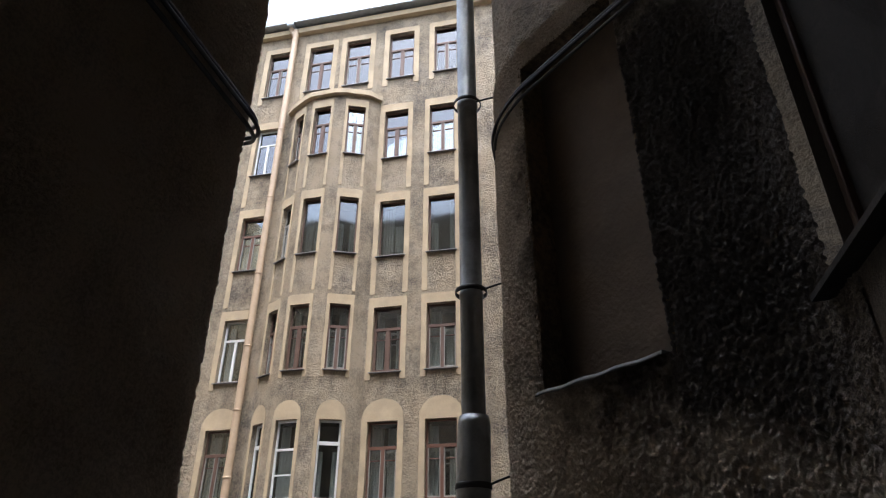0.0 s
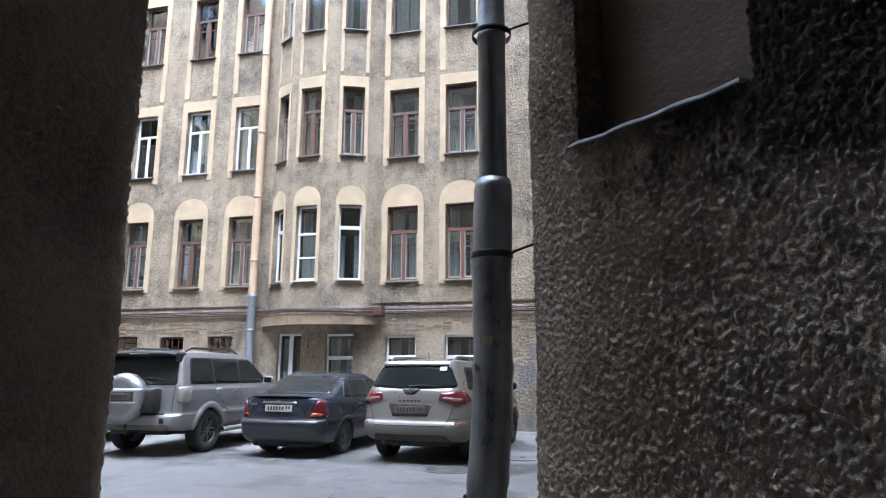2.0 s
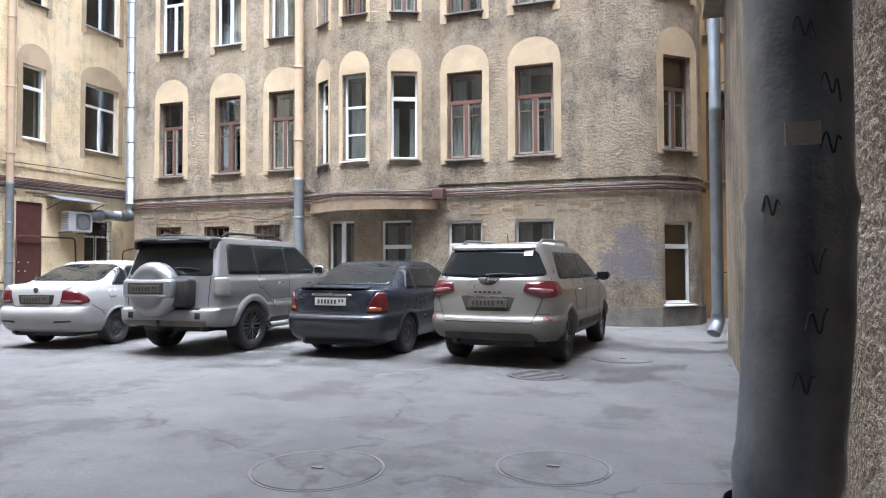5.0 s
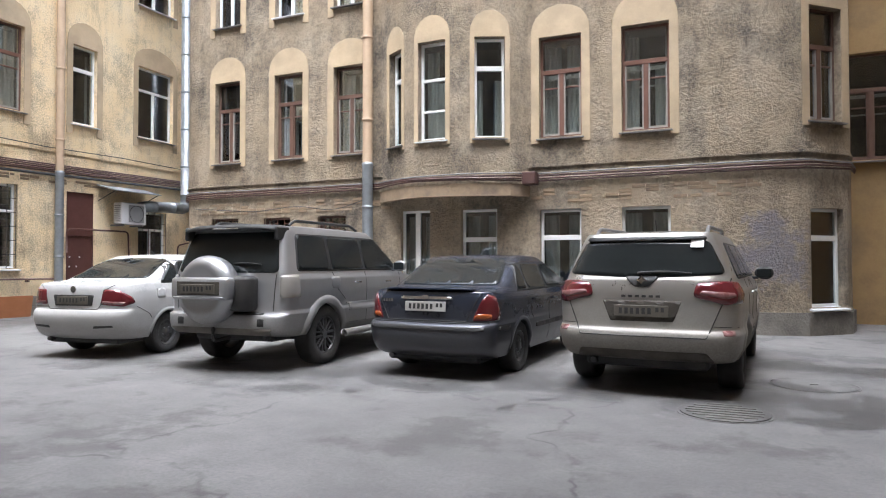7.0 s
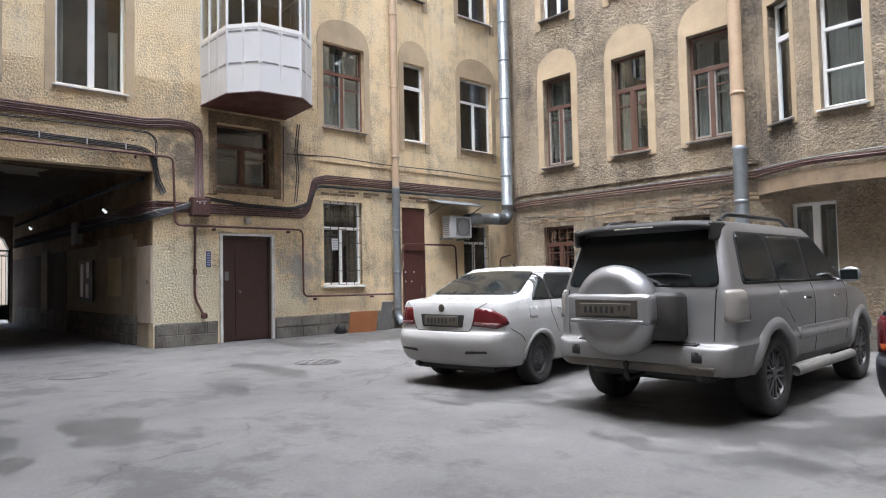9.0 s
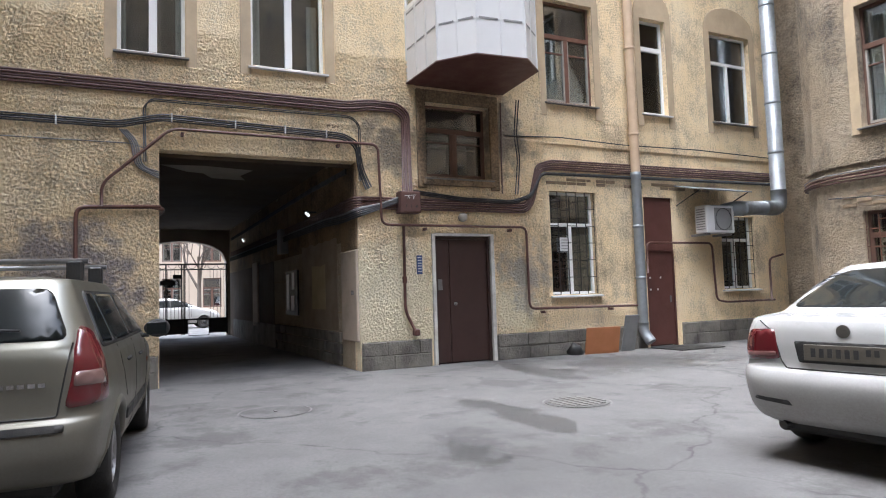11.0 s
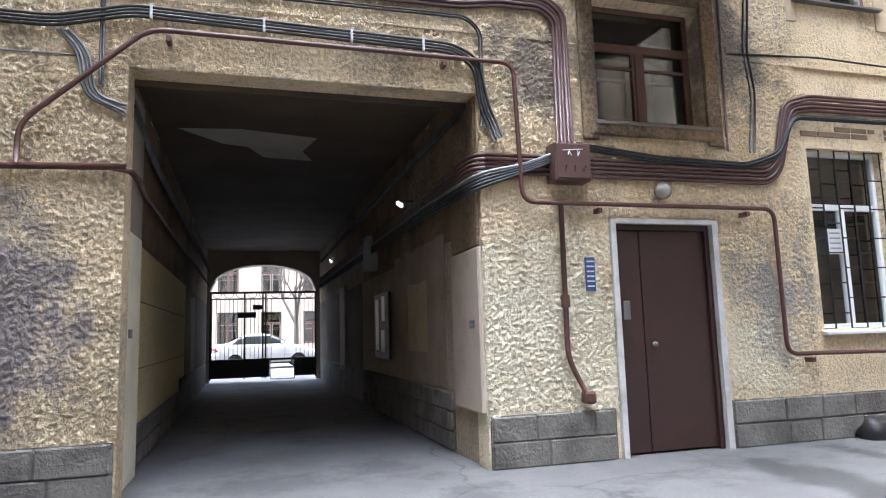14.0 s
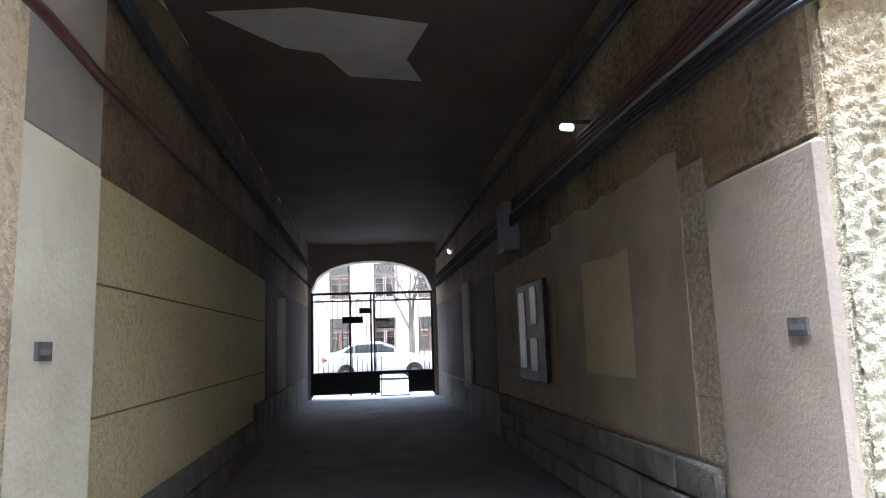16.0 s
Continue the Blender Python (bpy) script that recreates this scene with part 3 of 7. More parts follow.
top_open = [(s_of(low_wall, a), s_of(low_wall, b), 18.92, 21.25) for a, b in TOP_COLS]
low_wall.sheet("wall_north_top_storey", 18.0, H_EAVES, top_open, STUCCO, label="rough-cast ochre top storey under the eaves")

STYLES = {
    0: ["wood", "wood", "wood", "single", "tilt", "single", "red", "red", "wood"],
    1: ["pvc", "pvc", "pvc", "wood", "wood", "wood", "wood", "wood", "wood"],
    2: ["wood", "wood", "red", "grey", "plain", "plain", "plain", "plain", "wood"],
    3: ["wood", "wood", "pvc", "wood", "wood", "wood", "wood", "wood", "wood"],
}
for r, (za, zb) in enumerate(ROWS_Z):
    for c, (a, b) in enumerate(COLS):
        sa, sb = s_of(high_wall, a), s_of(high_wall, b)
        st = STYLES[r][c]
        side = 0.1 if c in (3, 4, 5) else 0.17
        sur = ("arch", side, 0.64 if c not in (3, 4, 5) else 0.55, 0.12) if r == 0 else ("flat", side, 0.32, 1.35 if r > 1 else 0.25)
        if c == 8 and r > 1:
            sur = None
        lab = {"red": "red-brown wooden casement window in an arched ochre surround", "wood": "old brown wooden casement window with pale curtains"}.get(st, "")
        window(high_wall.spot_at(sa, za), sb - sa, zb - za, st, lab, surround=sur, curtain=[0.9, 0.5, 0.8, 0.6][(r * 3 + c) % 4], dirty=st == "plain")
for a, b in TOP_COLS:
    sa, sb = s_of(low_wall, a), s_of(low_wall, b)
    window(low_wall.spot_at(sa, 18.92), sb - sa, 2.33, "wood", "top-storey casement window reflecting the sky", surround=("flat", 0.2, 0.25, 0.35), curtain=0.3)
for a, b, c, d, st in LOW:
    sa, sb = s_of(low_wall, a), s_of(low_wall, b)
    red = st == "wood"
    window(low_wall.spot_at(sa, c), sb - sa, d - c, st, "barred ground-floor window in a red-brown frame" if red else "", bars=4 if red else 0, curtain=0 if red else 0.7, inset=0.12, sill=not red)

# the recess behind each rounded end, and the roof edge
end_w = Wall([(-19.0, 21.25), (-16.45, 21.25)])
end_w.sheet("wall_recess_west", -0.1, H_EAVES, [], STUCCO, label="shaded rough-cast wall closing the corner recess")
end_e = Wall([(-0.5, 20.9), (4.0, 20.9)])
REC = [(0.25, 1.15, z, z + 2.3) for z in (3.5, 7.3, 11.0)] + [(1.75, 2.65, z, z + 2.3) for z in (3.5, 7.3, 11.0)]
end_e.sheet("wall_recess_east", -0.1, H_EAVES, REC, OCHRE_WARM, label="shaded ochre wall at the end of the side yard")
for a, b, c, d in REC:
    window(end_e.spot_at(a, c), b - a, d - c, "wood", "dark old wooden window in the shaded side yard")

for name, o, z0, z1, mat in (("cornice", 0.22, 22.05, 22.3, OCHRE), ("eaves_gutter", 0.5, 22.4, 22.5, ZINC)):
    wv = Wall(LEFT_END + RIGHT_END)
    wv.sheet(name, z0, z1, [], mat, depth=0.4, out=o, label="moulded roof cornice" if name == "cornice" else "zinc roof edge along the eaves")
bay_top = Wall(ARC)
bay_top.sheet("bay_cornice", 17.78, 17.98, [], OCHRE, depth=0.7, out=0.16, label="curved moulded cornice over the bay")
# floor and lid of the bay
for nm, z, mat in (("bay_soffit", SPLIT, OCHRE), ("bay_roof", 17.99, ZINC)):
    vs = [(x, y, z) for x, y in ARC]
    ob = mesh_ob(nm, vs + [(x, y, z + 0.03) for x, y, _ in vs], [tuple(range(len(vs))), tuple(range(2 * len(vs) - 1, len(vs) - 1, -1))], mat)
    tagged(ob, "smooth ochre underside of the bow bay" if nm == "bay_soffit" else "zinc lid on the bow bay", "bay", kind="structure")
plinth_n = Wall(LEFT_END + RIGHT_END)
plinth_n.sheet("plinth_north", -0.1, 0.41, [(s_of(low_wall, -9.45), s_of(low_wall, -8.72), 0.3, 0.5), (s_of(low_wall, -7.98), s_of(low_wall, -7.15), 0.3, 0.5)], PLINTH, depth=0.1, out=0.06, label="dark stone plinth along the wall")

# ---- west facade ----
WX, WY0 = -19.0, 2.3
west = Wall([(WX, WY0), (WX, 21.4)])
PASS_Y0, PASS_Y1, PASS_Z = 6.97, 10.16, 3.66
WEST_UP = [(6.38, 7.36, "double", 0.2), (8.37, 9.62, "double", 0.3), (14.25, 15.5, "red", 0.9), (16.84, 17.6, "pvc1", 0.2), (19.0, 20.36, "pvc", 0.5)]
openings_w = [(PASS_Y0, PASS_Y1, -0.1, PASS_Z), (11.61, 12.78, -0.1, 2.36), (11.5, 12.86, 3.47, 4.87), (14.22, 15.38, 1.2, 3.31), (16.7, 17.55, -0.1, 3.28), (19.04, 20.15, 1.2, 2.9)]
for k in range(4):
    openings_w += [(a, b, 5.17 + 4.08 * k, 7.34 + 4.08 * k) for a, b, _, _ in WEST_UP]
openings_w = [(a - WY0, b - WY0, c, d) for a, b, c, d in openings_w]
west.sheet("wall_west", -0.1, H_EAVES, openings_w, STUCCO_WEST, depth=0.3, label="yellow-ochre rough-cast facade with a gateway")
for k in range(4):
    for a, b, st, cur in WEST_UP:
        arch = k == 0 and a > 14
        window(west.spot_at(a - WY0, 5.17 + 4.08 * k), b - a, 2.17, "single" if st == "pvc1" else st, "", surround=("arch" if arch else "flat", 0.17, 0.66 if arch else 0.3, 0.3), curtain=cur, inset=0.12)
window(west.spot_at(14.22 - WY0, 1.2), 1.16, 2.11, "pvc", "white ground-floor window behind a black iron grille", bars=5, inset=0.14, sill_mat=WHITE_SHEET)
window(west.spot_at(19.04 - WY0, 1.2), 1.11, 1.7, "pvc", "white window behind an iron grille under the duct", bars=5, inset=0.14, sill_mat=WHITE_SHEET)
window(west.spot_at(11.5 - WY0, 3.47), 1.36, 1.4, "wood", "grimy dark-brown wooden stair window", inset=0.2, dirty=True)
for a, b in ((WY0, PASS_Y0 - 0.02), (PASS_Y1 + 0.02, 11.5), (12.88, 16.6), (17.65, 21.4)):
    plinth_w = Wall([(WX, a), (WX, b)]).sheet("plinth_west", -0.1, 0.49, [], PLINTH, depth=0.1, out=0.03, label="grey stone plinth of the west facade")
    rnd = random.Random(int(a * 10))
    for r in range(2):
        y = a + 0.01
        while y < b - 0.08:
            w = min(rnd.uniform(0.38, 0.72), b - y - 0.01)
            if b - y - w < 0.2:
                w = b - y - 0.01
            bm = boxes((0.0, 0.045 + rnd.uniform(0.0, 0.018), y, y + w - 0.012, 0.0 + 0.245 * r, 0.236 + 0.245 * r + rnd.uniform(-0.004, 0.004)), bevel=0.012)
            part("stone", bm, PLINTH, plinth_w).location = (WX, 0, 0)
            y += w

# ---- other walls of the court ----
south = Wall([(-2.2, 2.9), (-19.0, 2.9)])
south.sheet("wall_south", -0.1, 22.4, [], STUCCO, label="plain rough-cast south wall of the court")
east = Wall([(3.9, 14.3), (-0.1, 14.3), (-0.36, 14.0), (-0.62, 5.5)])
east.sheet("wall_east", -0.1, 5.4, [], STUCCO, label="rough-cast east wall of the court")
side_end = Wall([(3.9, 21.0), (3.9, 14.2)])
side_end.sheet("wall_side_yard", -0.1, 20.0, [], OCHRE_WARM, label="dark ochre wall closing the side yard")

# ---- gateway through the west building ----
GX = -33.6
gate_left = Wall([(WX - 0.3, 6.85), (GX, 6.62)])
gate_right = Wall([(GX, 9.95), (WX - 0.3, 10.16)])
gate_left.sheet("gateway_wall_south", -0.1, 4.0, [], PASS_YELLOW, depth=0.2, label="yellow painted wall of the gateway")
gate_right.sheet("gateway_wall_north", -0.1, 4.0, [], PASS_BROWN, depth=0.2, label="pinkish painted wall of the gateway")
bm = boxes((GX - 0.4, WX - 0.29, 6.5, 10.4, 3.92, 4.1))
tagged(part("gateway_ceiling", bm, SOOT_AND_SHADE, None), "sooty dark ceiling of the gateway", "ceiling", kind="structure")


# ---- the passage the walk starts from ----
def relief_wall(name, wall, s0, s1, z0, z1, step, amp, mat, label, holes=(), flat=None, freq=62.0, lift=0.0, tall=0.7):
    """A dense sheet of thrown plaster with real lumps, its bends rounded."""
    ns, nz = int((s1 - s0) / step), int((z1 - z0) / step)
    verts, faces = [], []
    frames = []
    for i in range(ns + 1):
        s = s0 + (s1 - s0) * i / ns
        p = Vector((0, 0, 0))
        nrm = Vector((0, 0, 0))
        for k in (-0.12, -0.06, 0.0, 0.06, 0.12):
            q, _, n = wall.at(min(max(s + k, wall.s[0]), wall.s[-1]))
            p, nrm = p + q / 5, nrm + n
        frames.append((p, nrm.normalized()))
    for i, (p, n) in enumerate(frames):
        for j in range(nz + 1):
            z = z0 + (z1 - z0) * j / nz
            q = Vector((p.x, p.y, z))
            w = q + Vector((noise.noise(q * 16), noise.noise(q * 16 + Vector((7, 0, 0))), noise.noise(q * 16 + Vector((0, 7, 0))))) * 0.01
            a = 0.45 + 1.5 * noise.noise(Vector((w.x * freq, w.y * freq, w.z * freq * tall))) + 0.55 * noise.noise(Vector((w.x * freq * 2, w.y * freq * 2, w.z * freq * 2 * tall)))
            k = 0.75 + 0.25 * min(1, max(0, 0.6 + 1.5 * noise.noise(q * 1.7)))
            d = amp * k * (max(a, -0.2) + 0.2) + lift + 0.012 * noise.noise(q * 2.2)
            if flat:
                d *= flat(z)
            verts.append(q + n * d)
    for i in range(ns):
        s = s0 + (s1 - s0) * (i + 0.5) / ns
        for j in range(nz):
            z = z0 + (z1 - z0) * (j + 0.5) / nz
            if any(h[0] < s < h[1] and h[2] < z < h[3] for h in holes):
                continue
            a = i * (nz + 1) + j
            faces.append((a, a + nz + 1, a + nz + 2, a + 1))
    ob = mesh_ob(name, verts, faces, mat, smooth=True)
    return tagged(ob, label, "wall", kind="structure")


CH = Wall([(-0.36, 14.0), (-0.62, 5.5), (-0.7, 4.75), (-0.64, 4.4), (-0.44, 4.1), (0.74, 3.06), (0.8, 2.9), (0.8, -8.0)])
s_a, s_b = CH.s[1], CH.s[6] + 0.3
n0, n1 = CH.s[4] + 0.05, CH.s[4] + 0.93
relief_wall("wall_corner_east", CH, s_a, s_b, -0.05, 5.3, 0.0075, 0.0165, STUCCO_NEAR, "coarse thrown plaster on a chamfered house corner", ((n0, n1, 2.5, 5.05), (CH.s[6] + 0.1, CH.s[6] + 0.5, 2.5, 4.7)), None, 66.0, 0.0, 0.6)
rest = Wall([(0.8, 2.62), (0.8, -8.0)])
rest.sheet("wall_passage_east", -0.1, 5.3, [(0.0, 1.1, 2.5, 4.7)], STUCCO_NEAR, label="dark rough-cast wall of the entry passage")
chamfer_up = Wall([(-0.66, 4.8), (-0.64, 4.4), (-0.44, 4.1), (0.74, 3.06), (0.8, 2.9), (0.8, 2.3)])
chamfer_up.sheet("wall_corner_east_upper", 5.28, 20.0, [], STUCCO, label="rough-cast upper part of the chamfered corner")
window(CH.spot_at(CH.s[6] + 0.1, 2.5), 1.28, 2.2, "plain", "dark old wooden window in the passage wall", inset=0.12, dirty=True, sill_mat=IRON)
# blind window in the chamfer
fm = CH.spot_at(n0, 2.5)
niche = empty("blind_window", fm, "walled-up window niche with a bent tin sill", "niche", kind="structure")
W = n1 - n0
part("niche_back", boxes((-0.05, W + 0.05, 0.2, 0.26, -0.05, 2.6)), NICHE_RENDER, niche)
part("niche_reveal", boxes((-0.04, 0.0, 0.0, 0.2, -0.02, 2.58), (W, W + 0.04, 0.0, 0.2, -0.02, 2.58), (0.0, W, 0.0, 0.2, 2.55, 2.58)), BROWN_RENDER, niche)
bm = bmesh.new()
cols = [[bm.verts.new((W * i / 12 - 0.03, y, -0.0 + z + 0.005 * math.sin(i * 1.7) * (1 if y < 0 else 0))) for y, z in ((0.2, 0.03), (-0.04, 0.005), (-0.06, -0.02), (-0.055, -0.024), (-0.035, -0.0), (0.2, 0.02))] for i in range(13)]
for a, b in zip(cols, cols[1:]):
    for k in range(5):
        bm.faces.new((a[k], b[k], b[k + 1], a[k + 1]))
part("niche_sill", bm, CAST_IRON, niche, "bent tin sill", smooth=True)

LW = Wall([(-1.8, -8.0), (-1.8, 2.72), (-1.85, 2.84), (-1.98, 2.9), (-19.0, 2.9)])
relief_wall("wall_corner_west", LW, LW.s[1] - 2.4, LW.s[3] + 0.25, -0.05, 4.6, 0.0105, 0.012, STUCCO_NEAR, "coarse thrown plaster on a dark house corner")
LW2 = Wall([(-1.8, -8.0), (-1.8, 0.4)])
LW2.sheet("wall_passage_west", -0.1, 4.8, [], STUCCO_NEAR, label="dark rough-cast wall of the entry passage")
# unseen end wall and ceiling, added to keep daylight out of the passage
end_wall = Wall([(0.9, -8.0), (-2.1, -8.0)])
end_wall.sheet("added_passage_end", -0.1, 5.0, [], STUCCO_NEAR, label="unseen wall added to close the passage's dark end")
tagged(part("added_passage_ceiling", boxes((-6.0, 6.0, -8.2, 2.35, 4.75, 5.0)), SOOT_AND_SHADE, None), "unseen ceiling added to keep the entry passage dark", "ceiling", kind="structure")
# upper storeys over both corners
tagged(part("upper_storeys_east", boxes((-0.66, 8.0, 4.75, 14.2, 5.3, 20.0), (0.78, 8.0, 2.32, 4.75, 5.3, 20.0)), STUCCO, None), "rough-cast upper storeys over the house corner", "house wall", kind="structure")
# unseen mass added above the passage, blocks the sky
tagged(part("upper_storeys_south", boxes((-21.0, 8.0, -8.0, 2.3, 5.02, 22.4), (-2.3, -1.9, 2.3, 2.88, 4.5, 22.4)), STUCCO, None), "unseen rough-cast storeys added over the entry passage", "house wall", kind="structure")
# unseen boxes added so no light leaks in behind the passage walls
tagged(part("passage_light_blocks", boxes((0.95, 1.2, -8.2, 3.0, -0.1, 5.3), (-2.4, -2.16, -8.2, 2.6, -0.1, 5.0)), STUCCO_NEAR, None), "unseen masses added to block light behind the passage walls", "wall", kind="structure")
for nm, wl, z, ss in (("cable_bundle", CH, 4.6, (CH.s[2] - 0.5, CH.s[3], CH.s[4], CH.s[5])), ("cable_bundle", LW, 3.55, (LW.s[1] - 1.5, LW.s[1], LW.s[2], LW.s[3], LW.s[3] + 0.4))):
    cb = empty(nm, Matrix(), "black cables slung round a house corner", "cables")
    for k in range(3):
        tube_mesh("cable", [wl.spot_at(s, z + 0.05 * k + 0.06 * i) @ Vector((0, -0.05 - 0.02 * (k % 2), 0)) for i, s in enumerate(ss)], 0.012, CABLE_BLACK, cb, bend=0.2)

near_open = [(a - 0.06, b + 0.06, c - 0.04, d + 0.06) for a, b, c, d in openings_w[:5]] + [(a - 0.2, b + 0.2, 5.0, 8.0) for a, b, c, d in openings_w[6:8]] + [(11.3 - WY0, 13.06 - WY0, 3.2, 5.2)]
near_open[0] = (openings_w[0][0] - 0.005, openings_w[0][1] + 0.005, -1.0, PASS_Z - 0.005)
relief_wall("wall_west_plaster_coat", west, 2.0, 14.1 - WY0, 0.45, 5.6, 0.0145, 0.021, STUCCO_WEST, "yellow-ochre thrown plaster round the gateway", near_open, None, 32.0, 0.012, 1.15)
# near downpipe
dp = empty("downpipe", pose(-0.94, 4.72, 0), "scuffed dark zinc downpipe with wire brackets and scrawls", "downpipe")
part("upper_pipe", lathe([(0.085, 2.5), (0.085, 3.45), (0.09, 3.46), (0.09, 3.5), (0.085, 3.51), (0.085, 5.3), (0.092, 5.31), (0.092, 5.36), (0.085, 5.37), (0.085, 9.0)], 24), PIPE_DARK, dp, smooth=True)
bm = lathe([(0.112, 0.42), (0.114, 0.8), (0.12, 0.82), (0.12, 0.86), (0.114, 0.9), (0.114, 1.2), (0.116, 1.4), (0.122, 1.46), (0.112, 1.5), (0.112, 1.95), (0.116, 2.1), (0.11, 2.5), (0.1, 2.56), (0.084, 2.56)], 24)
for v in bm.verts:
    d = Vector((v.co.x, v.co.y)).length
    k = 1 + 0.07 * noise.noise(v.co * 5)
    v.co.x = v.co.x * k + 0.03 * math.exp(-((v.co.z - 1.3) / 0.5) ** 2) - 0.04 * max(0, 2.4 - v.co.z)
    v.co.y *= k
part("lower_pipe", bm, PIPE_DARK, dp, "dented lower length of pipe", smooth=True)
tube_mesh("outlet_elbow", [(-0.075, 0, 0.46), (-0.08, 0, 0.3), (-0.16, -0.12, 0.12)], 0.112, PIPE_DARK, dp, bend=0.12, seg=18)
for z in (0.63, 0.74, 2.1, 3.5, 5.35):
    br = tube_mesh("bracket_wire", [(0.08, -0.03, z), (0.2, 0.0, z + (0.05 if z > 1 else 0)), (0.33, 0.05, z + (0.1 if z > 1 else 0))], 0.008, IRON, dp)
    part("bracket_band", lathe([(0.12, z - 0.02), (0.124, z - 0.015), (0.124, z + 0.015), (0.12, z + 0.02)], 24, Matrix.Translation((-0.04 * max(0, 2.4 - z), 0, 0))), IRON, br, smooth=True)
rnd = random.Random(5)
for k in range(7):
    z, a = 1.05 + k * 0.13, radians(-100 + rnd.uniform(-30, 30))
    pts = [(0.124 * math.cos(a + u) + 0.03 - 0.04 * (2.4 - z), 0.124 * math.sin(a + u), z + w) for u, w in ((-0.2, 0.0), (-0.1, 0.045), (0.02, -0.02), (0.1, 0.03), (0.16, rnd.uniform(-0.04, 0.05)))]
    tube_mesh("scrawl", pts, 0.0022, BLACK_INK, dp, "black scrawled mark", bend=0.02, seg=5)
part("torn_sticker", boxes((-0.06, 0.01, -0.128, -0.122, 1.58, 1.63)), PASS_GREY, dp, "torn grey paper sticker")
# floodlight on the east wall
fl = empty("wall_lamp", pose(-0.66, 6.1, 3.02), "white floodlight mounted on the east wall", "lamp")
part("housing", boxes((-0.2, -0.06, -0.1, 0.1, -0.1, 0.1), bevel=0.03), WHITE_SHEET, fl)
part("arm", boxes((-0.07, 0.12, -0.02, 0.02, -0.02, 0.02)), IRON, fl)
fl2 = empty("wall_lamp", pose(-0.62, 6.6, 2.35), "small milky wall lamp on the east wall", "lamp")
part("globe", lathe([(0.001, -0.1), (0.06, -0.09), (0.09, 0.0), (0.07, 0.08), (0.001, 0.1)], 16, pose(-0.1, 0, 0)), LAMP_GLASS, fl2, smooth=True)
part("base", boxes((-0.06, 0.1, -0.03, 0.03, 0.05, 0.11)), IRON, fl2)
# downpipe of the east house
dp2 = empty("downpipe", pose(-0.42, 15.2, 0), "pale zinc downpipe beside the side yard", "downpipe")
part("pipe", lathe([(0.1, 0.4), (0.1, 4.0), (0.108, 4.02), (0.108, 4.08), (0.1, 4.1), (0.1, 20)], 20), ZINC, dp2, smooth=True)
tube_mesh("outlet_elbow", [(0, 0, 0.5), (0, 0, 0.35), (-0.08, -0.14, 0.16)], 0.11, ZINC, dp2, bend=0.12, seg=16)
for z in (1.2, 4.5, 6.4, 9):
    tube_mesh("bracket_wire", [(0.1, 0, z), (0.3, 0, z + 0.05)], 0.01, IRON, dp2)

# ---- gateway ----
# lining: darker soot above, painted shade deep inside, paint patches, rusticated joints, stone base


def lining(wall, s0, s1, z0, z1, mat, lab, out=0.006, ragged=0.06, seed=1, name="paint_patch"):
    """A coat of paint, bare plaster or painted shade with a ragged upper edge, a few millimetres proud of the wall."""
    n = max(6, int((s1 - s0) / 0.15))
    verts, faces = [], []
    for i in range(n + 1):
        s = s0 + (s1 - s0) * i / n
        m = wall.spot_at(s, 0)
        zt = z1 + ragged * noise.noise(Vector((s * 3, seed * 7.3, 0)))
        verts += [m @ Vector((0, -out, z0)), m @ Vector((0, -out, zt)), m @ Vector((0, 0, z0)), m @ Vector((0, 0, zt))]
    for i in range(n):
        a = 4 * i
        faces += [(a, a + 4, a + 5, a + 1), (a + 1, a + 5, a + 7, a + 3)]
    faces += [(0, 1, 3, 2), (4 * n, 4 * n + 2, 4 * n + 3, 4 * n + 1)]
    return tagged(mesh_ob(name, verts, faces, mat), lab, "wall", kind="structure")


GL = gate_left.s[-1]
GR = gate_right.s[-1]
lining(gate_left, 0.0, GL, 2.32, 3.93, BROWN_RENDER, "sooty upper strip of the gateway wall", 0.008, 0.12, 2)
# this sheet and its northern twin paint the gateway's inner shade as colour
lining(gate_left, 7.2, GL, 0.0, 2.85, SOOT_AND_SHADE, "deep stretch of the gateway wall painted dark as shade", 0.005, 0.1, 3)
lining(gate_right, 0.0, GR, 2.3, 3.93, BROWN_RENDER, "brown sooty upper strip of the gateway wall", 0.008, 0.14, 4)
lining(gate_right, 0.0, GR - 6.6, 0.0, 2.7, SOOT_AND_SHADE, "deep stretch of the gateway wall painted dark as shade", 0.005, 0.1, 5)
lining(gate_right, GR - 3.6, GR - 0.95, 0.66, 2.42, PASS_TAN, "tan paint over the gateway wall", 0.01, 0.05, 6)
lining(gate_right, GR - 2.75, GR - 1.75, 1.05, 1.95, PASS_SAND, "square sand-yellow paint patch", 0.014, 0.05, 16)
lining(gate_right, GR - 9.5, GR - 8.7, 0.5, 2.4, PASS_PINK, "pale pilaster strip far in the gateway", 0.05, 0.0, 7)
lining(gate_left, 8.4, 9.6, 0.5, 2.2, PASS_GREY, "pale plaster patch far in the gateway", 0.01, 0.05, 8)
for wall, ln, a, b in ((gate_left, GL, 0.85, 7.2), (gate_right, GR, GR - 6.6, GR - 0.65)):
    for z in (1.0, 1.72, 2.4):
        if wall is gate_right and z > 2:
            continue
        p, q = wall.spot_at(a, z), wall.spot_at(b, z)
        bm = boxes((0, b - a, -0.004, 0.0, -0.006, 0.006))
        ob = part("plaster_joint", bm, OCHRE_WARM, None)
        ob.matrix_world = wall.spot_at(a, z)
        tagged(ob, "dark incised joint in the painted plaster", "joint", kind="structure")
